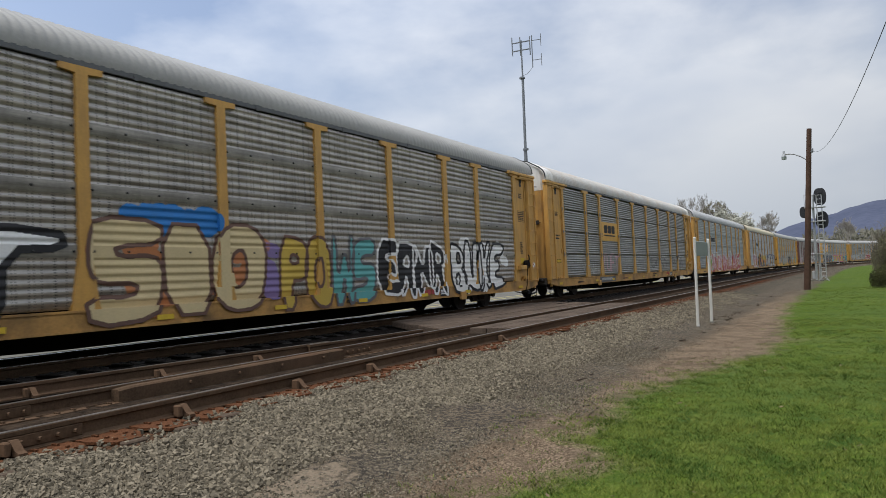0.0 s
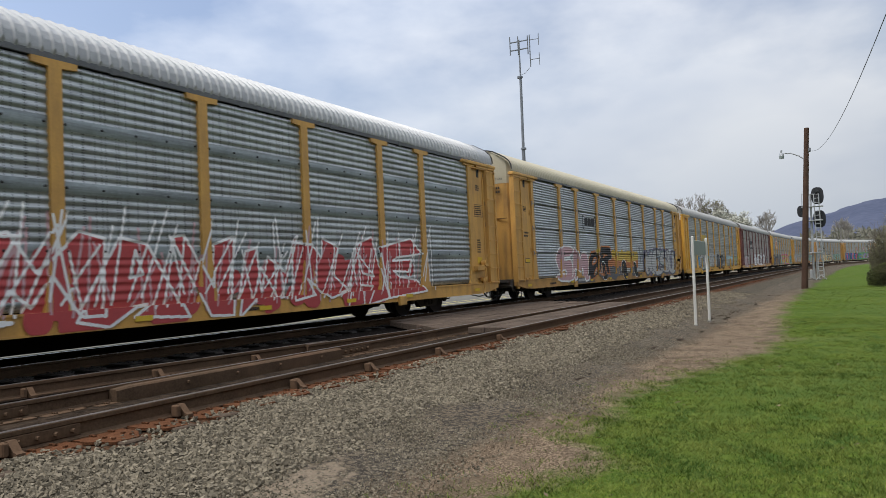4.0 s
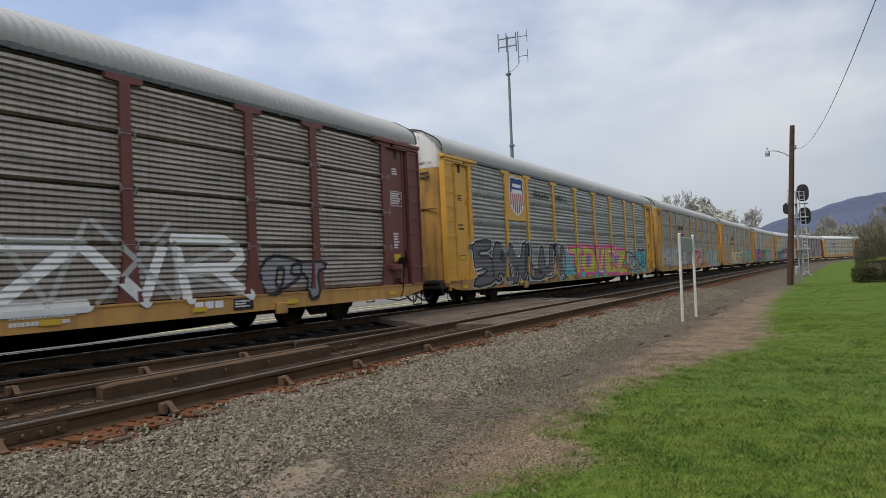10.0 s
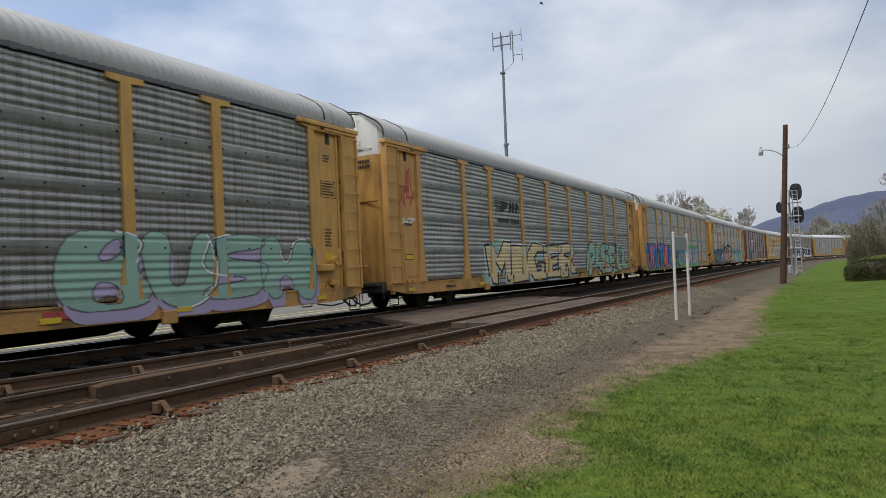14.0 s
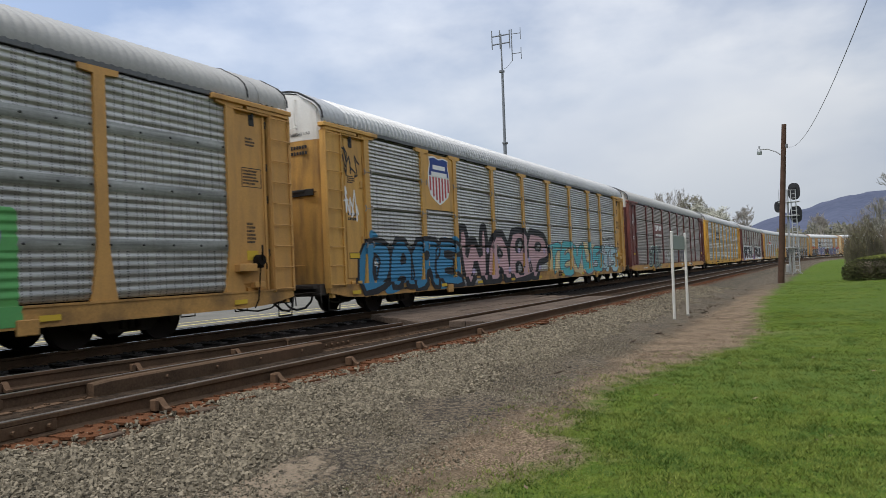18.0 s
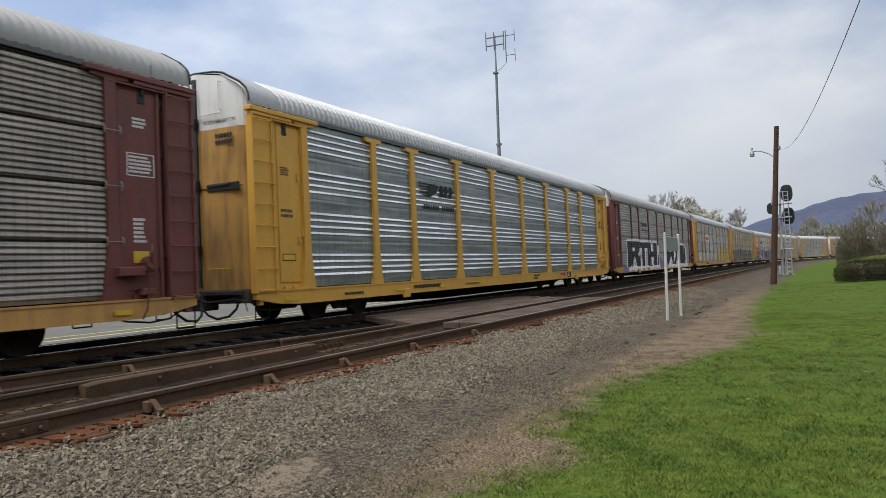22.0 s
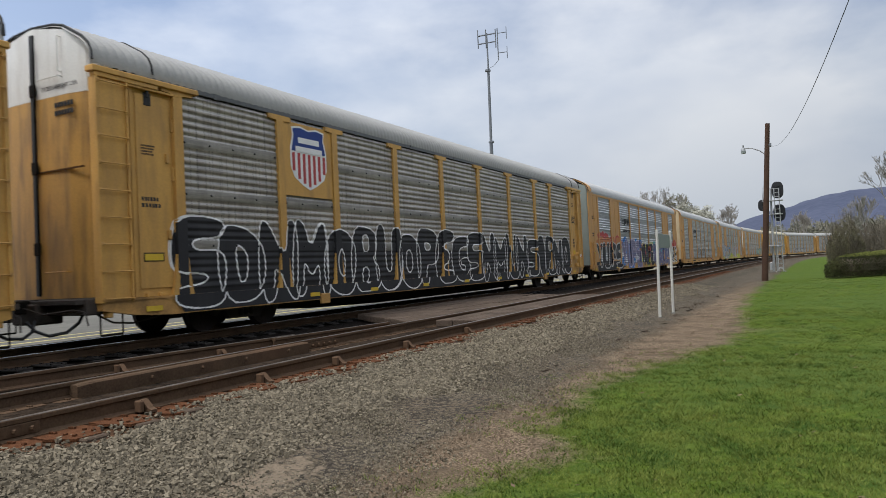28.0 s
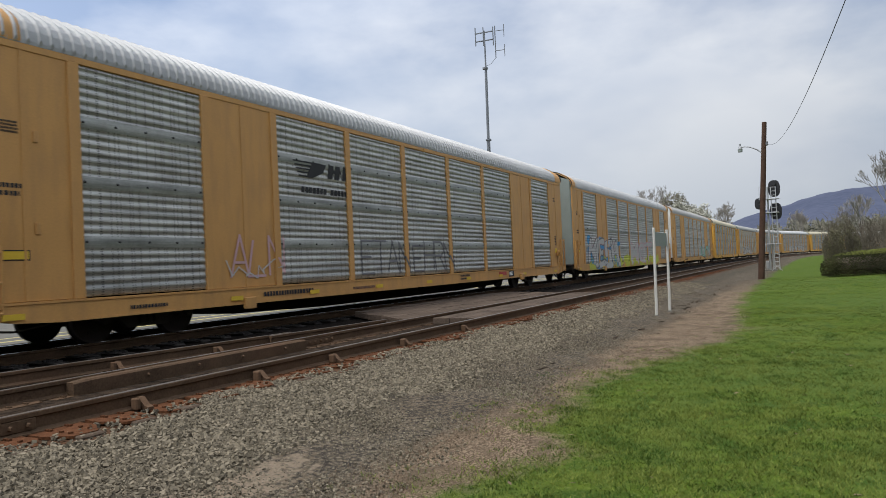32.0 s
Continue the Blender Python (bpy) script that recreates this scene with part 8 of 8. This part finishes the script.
shield(9, -8.93, -7.17)
piece(9, "DARE", -12.3, -6.95, 0.5, 2.0, "azure", "black", 0.30, 0.06, 0.1, 101, back="azure", halo=("black", 0.1), drop=(0.12, -0.1, "black"))
scrawl(9, -12.9, -12.2, 3.45, 4.2, "black", 106, 0.022, 16)
scrawl(9, -12.95, -12.2, 2.3, 3.2, "white", 107, 0.022, 12)
piece(9, "WABP", -6.8, 1.1, 0.5, 2.4, "pink", "black", 0.33, 0.08, 0.12, 102, halo=("black", 0.2), drop=(0.2, -0.05, "black"))
for i, x in enumerate((-5.9, -4.75, -3.9, -2.9, -1.95, -0.95, 0.15, 0.75)):     # pale dots on the black
    z = 0.95 + 0.35 * (i * 2 % 3)
    sprayed(9, [((x, z), (x + 0.02, z), 0.11)], "lilac", 4, "graffiti_dot", label="pale lilac painted dot")
piece(9, "TEVUS", 1.2, 9.0, 0.5, 2.15, "turq", "smoke", 0.22, 0.04, 0.2, 103, back="cream", shine="pink")
piece(9, "ETS", 8.6, 11.9, 0.55, 2.0, "ice", "smoke", 0.22, 0.05, 0.12, 104, back="ice", shine="white")
scrawl(9, 9.3, 11.5, 2.15, 2.4, "black", 105, 0.02, 24)

p10 = slab(10, "emblem_sheet", -6.9, -4.35, 2.6, 3.55, 0.0, M["maroon"], "maroon sign sheet")
horse_mark(10, -6.7, -4.5, 2.68, 3.45, "white", 0.013, p10)
piece(10, "STEL", -8.9, -5.4, 0.55, 1.95, "smoke", "mint", 0.2, 0.035, 0.16, 111, shine="white", back="smoke", drop=(0.1, -0.1, "black"))
scrawl(10, -3.9, -1.6, 0.7, 1.95, "white", 112, 0.024, 13)
scrawl(10, -3.7, -1.9, 0.6, 1.4, "gauze", 118, 0.02, 9)
piece(10, "AN", -1.2, 1.2, 0.9, 1.9, None, "grey", 0.06, 0.03, 0.1, 113)
piece(10, "ETE", 1.6, 4.0, 0.9, 1.8, None, "smoke", 0.10, 0.03, 0.1, 114)
scrawl(10, -12.9, -12.3, 2.9, 4.2, "gauze", 115, 0.016)

horse_mark(11, -6.7, -4.4, 2.9, 3.7)

horse_mark(12, -6.5, -4.6, 3.1, 3.62)
sprayed(12, cloud(-1.2, 1.6, 0.5, 1.3, 120), "purple", 0, label="purple sprayed cloud")
sprayed(12, cloud(-11.6, -10.4, 0.5, 1.3, 123), "purple", 0, label="purple sprayed cloud")
piece(12, "aTH", -10.2, -1.9, 0.72, 2.42, "black", None, 0.36, 0.05, 0.02, 121, soft=0, drop=(0.42, -0.2, "white"), halo=("white", 0.15))
piece(12, "aXi", 1.9, 9.8, 0.72, 2.36, "black", None, 0.34, 0.05, 0.03, 122, soft=0, drop=(0.55, -0.2, "white"), halo=("white", 0.15))
for a, b, seed in ((-10.2, -1.2, 5), (1.9, 10.4, 6)):          # ragged white paint down over the sill
    rng = random.Random(seed)
    foot = [(a + (b - a) * i / 12, 0.44 if i % 2 == 0 else rng.uniform(0.56, 0.70)) for i in range(13)]
    sprayed(12, [solid([foot + [(b, 0.86), (a, 0.86)]])], "white", 0.3, label="ragged white paint below the letters")
scrawl(12, -5.4, -4.6, 0.55, 0.68, "black", 124, 0.02, 7)

p13 = slab(13, "emblem_sheet", -6.9, -4.4, 2.75, 3.45, 0.0, PAINT["white"], "white and red emblem sheet")
block_mark(13, -6.6, -4.7, 2.98, 3.35, "red", 0.013, parent=p13)
sprayed(13, cloud(1.0, 12.0, 0.5, 2.1, 130), "turq", 0, label="turquoise sprayed cloud")
sprayed(13, cloud(1.0, 12.0, 0.5, 2.0, 131), "mint", 1, label="pale turquoise sprayed cloud")
piece(13, "AROS", 1.2, 11.8, 0.5, 2.25, "gold", "orange", 0.34, 0.05, 0.1, 132)

shield(14, -8.93, -7.17)
sprayed(14, field(-12.0, 11.5, 0.47, 1.62), "black", 0, label="black painted field")
for i, ch in enumerate("SDNMOBUOPEGSNMUNSIBNO"):
    piece(14, ch, -12.05 + i * 1.125, -10.85 + i * 1.125, 0.5, 2.3 - 0.16 * (i % 3 == 1), "black", "white", 0.2, 0.024, 0.05, 142 + i, soft=2, shine="white" if i % 3 == 0 else None)

horse_mark(15, -6.1, -3.8, 2.75, 3.6)
sprayed(15, cloud(-12.2, -6.4, 1.9, 2.65, 150), "red", 0, label="red sprayed flames")
sprayed(15, cloud(-12.2, -6.4, 1.8, 2.45, 151), "orange", 1, label="orange sprayed flames")
sprayed(15, field(-12.2, -6.5, 0.48, 1.0), "black", 0, label="black painted field")
piece(15, "YUPS", -12.2, -6.4, 0.5, 2.1, "black", "gauze", 0.25, 0.05, 0.1, 152, shine="gauze")
piece(15, "YUPS", -6.4, -1.1, 0.5, 2.35, "violet", "lilac", 0.22, 0.05, 0.1, 153, back="blue", shine="white")
sprayed(15, cloud(-1.2, 3.1, 0.55, 2.3, 161), "lime", 0, label="pale lime sprayed cloud")
piece(15, "YUPS", -0.9, 3.0, 0.6, 2.1, "black", "black", 0.2, 0.08, 0.1, 154, shine="grey", back="cream")
for x, z in ((-0.9, 1.85), (0.5, 1.4), (1.5, 1.75), (1.6, 1.2), (2.2, 1.7)):     # small dabs of red
    sprayed(15, [((x, z), (x + 0.05, z + 0.1), 0.11)], "red", 4, "graffiti_dot", label="red painted dab")
sprayed(15, cloud(3.0, 9.4, 1.6, 2.3, 158), "teal", 0, label="teal sprayed cloud")
piece(15, "TUPSYUPS", 3.0, 9.6, 0.5, 2.1, "violet", "navy", 0.26, 0.04, 0.06, 155, back="violet", shine="white")
sprayed(15, cloud(6.0, 12.6, 1.9, 2.5, 156), "red", 0, label="red sprayed flames")
piece(15, "YUPS", 9.7, 12.7, 0.55, 1.95, "black", "white", 0.18, 0.045, 0.15, 157, back="gold")
scrawl(15, 12.5, 13.2, 0.8, 2.2, "white", 159, 0.022, 22)

horse_mark(16, -6.1, -3.8, 2.9, 3.65)
piece(16, "ALN", -8.2, -6.5, 1.0, 1.9, None, "pink", 0.018, 0.01, 0.2, 161)
scrawl(16, -8.2, -6.6, 0.95, 1.4, "gauze", 162, 0.014)
piece(16, "ETAN", -3.5, -0.95, 0.9, 1.85, None, "smoke", 0.02, 0.015, 0.15, 163)
piece(16, "EHRN", -0.8, 1.9, 0.9, 1.85, None, "smoke", 0.02, 0.015, 0.15, 164)

piece(17, "MESH", -10.8, -4.2, 0.5, 2.25, "gauze", "smoke", 0.26, 0.05, 0.2, 171, back="sky", shine="pink")
sprayed(17, cloud(-11.0, 8.5, 0.5, 1.2, 172), "lime", 0, label="lime sprayed cloud")
piece(17, "NOT", -1.0, 6.0, 0.6, 2.1, "gauze", "pink", 0.15, 0.05, 0.2, 173)
piece(20, "SAO", -8.0, 4.0, 0.6, 2.0, "gauze", "smoke", 0.18, 0.05, 0.2, 181)
piece(22, "RATO", -6.0, 8.0, 0.6, 2.0, "gauze", "smoke", 0.18, 0.05, 0.2, 182)
piece(18, "LIT", 4.0, 10.0, 0.6, 1.9, "mint", "smoke", 0.12, 0.04, 0.2, 183)


# ---- movement ----
def train_at(t):
    """Where the gap ahead of car 0 is along the track: about 15 m/s, with a slight easing and picking up."""
    return 25.55 - 14.96 * t + float(np.interp(t, (0, 5, 9.5, 16, 23, 28, 32), (-0.15, -0.6, -0.77, -0.65, -0.35, 0.02, 0.1)))


# small differences in where each car stands in the train
SHIFT = {0: -0.05, 1: -0.18, 4: -0.12, 5: 0.03, 6: -0.25, 7: -0.28, 8: -0.2, 9: -0.3, 10: -0.25, 11: -0.05, 12: -0.08, 13: 0.02, 14: 0.1, 15: 0.04, 16: 0.25, 17: 0.25}


def motions():
    for n, car in cars.items():
        rows = []
        for i in range(65):
            t = i * 0.5
            s = train_at(t) + PITCH * n + 14.0 + SHIFT.get(n, 0.0)
            a, _ = on_track(s - 9.75)
            b, _ = on_track(s + 9.75)
            d = b - a
            rows.append((t, Matrix.Translation((a + b) / 2) @ Matrix.Rotation(math.atan2(d.y, d.x), 4, "Z")))
        walk(car, rows)
    path = ((0, 26, -60, -12), (12.4, 26.1, -7.5, 4.0), (12.8, 25.97, -1.27, 6.36), (13.0, 25.95, 1.65, 7.4), (13.2, 25.81, 3.18, 7.97), (13.4, 25.57, 4.71, 8.64),
            (13.6, 25.25, 6.2, 9.28), (13.8, 24.9, 7.48, 10.0), (14.4, 24.0, 12.0, 12.5), (17, 20, 34, 22), (32, 10, 180, 60))
    walk(flier, [(t, Matrix.Translation((x, y, max(z, 3.0))) @ pose(0, 0, 0, 18, 0, 8)) for t, x, y, z in path])
    first = wheelsets[0]
    walk(first, [(f / FPS, Matrix.Rotation(train_at(f / FPS) / 0.42, 4, "Y")) for f in range(0, 32 * FPS + 1)])
    act, slot = first.animation_data.action, first.animation_data.action_slot
    for w in wheelsets[1:]:
        w.rotation_mode = "QUATERNION"
        keys = w.animation_data_create()
        keys.action = act
        keys.action_slot = slot


motions()
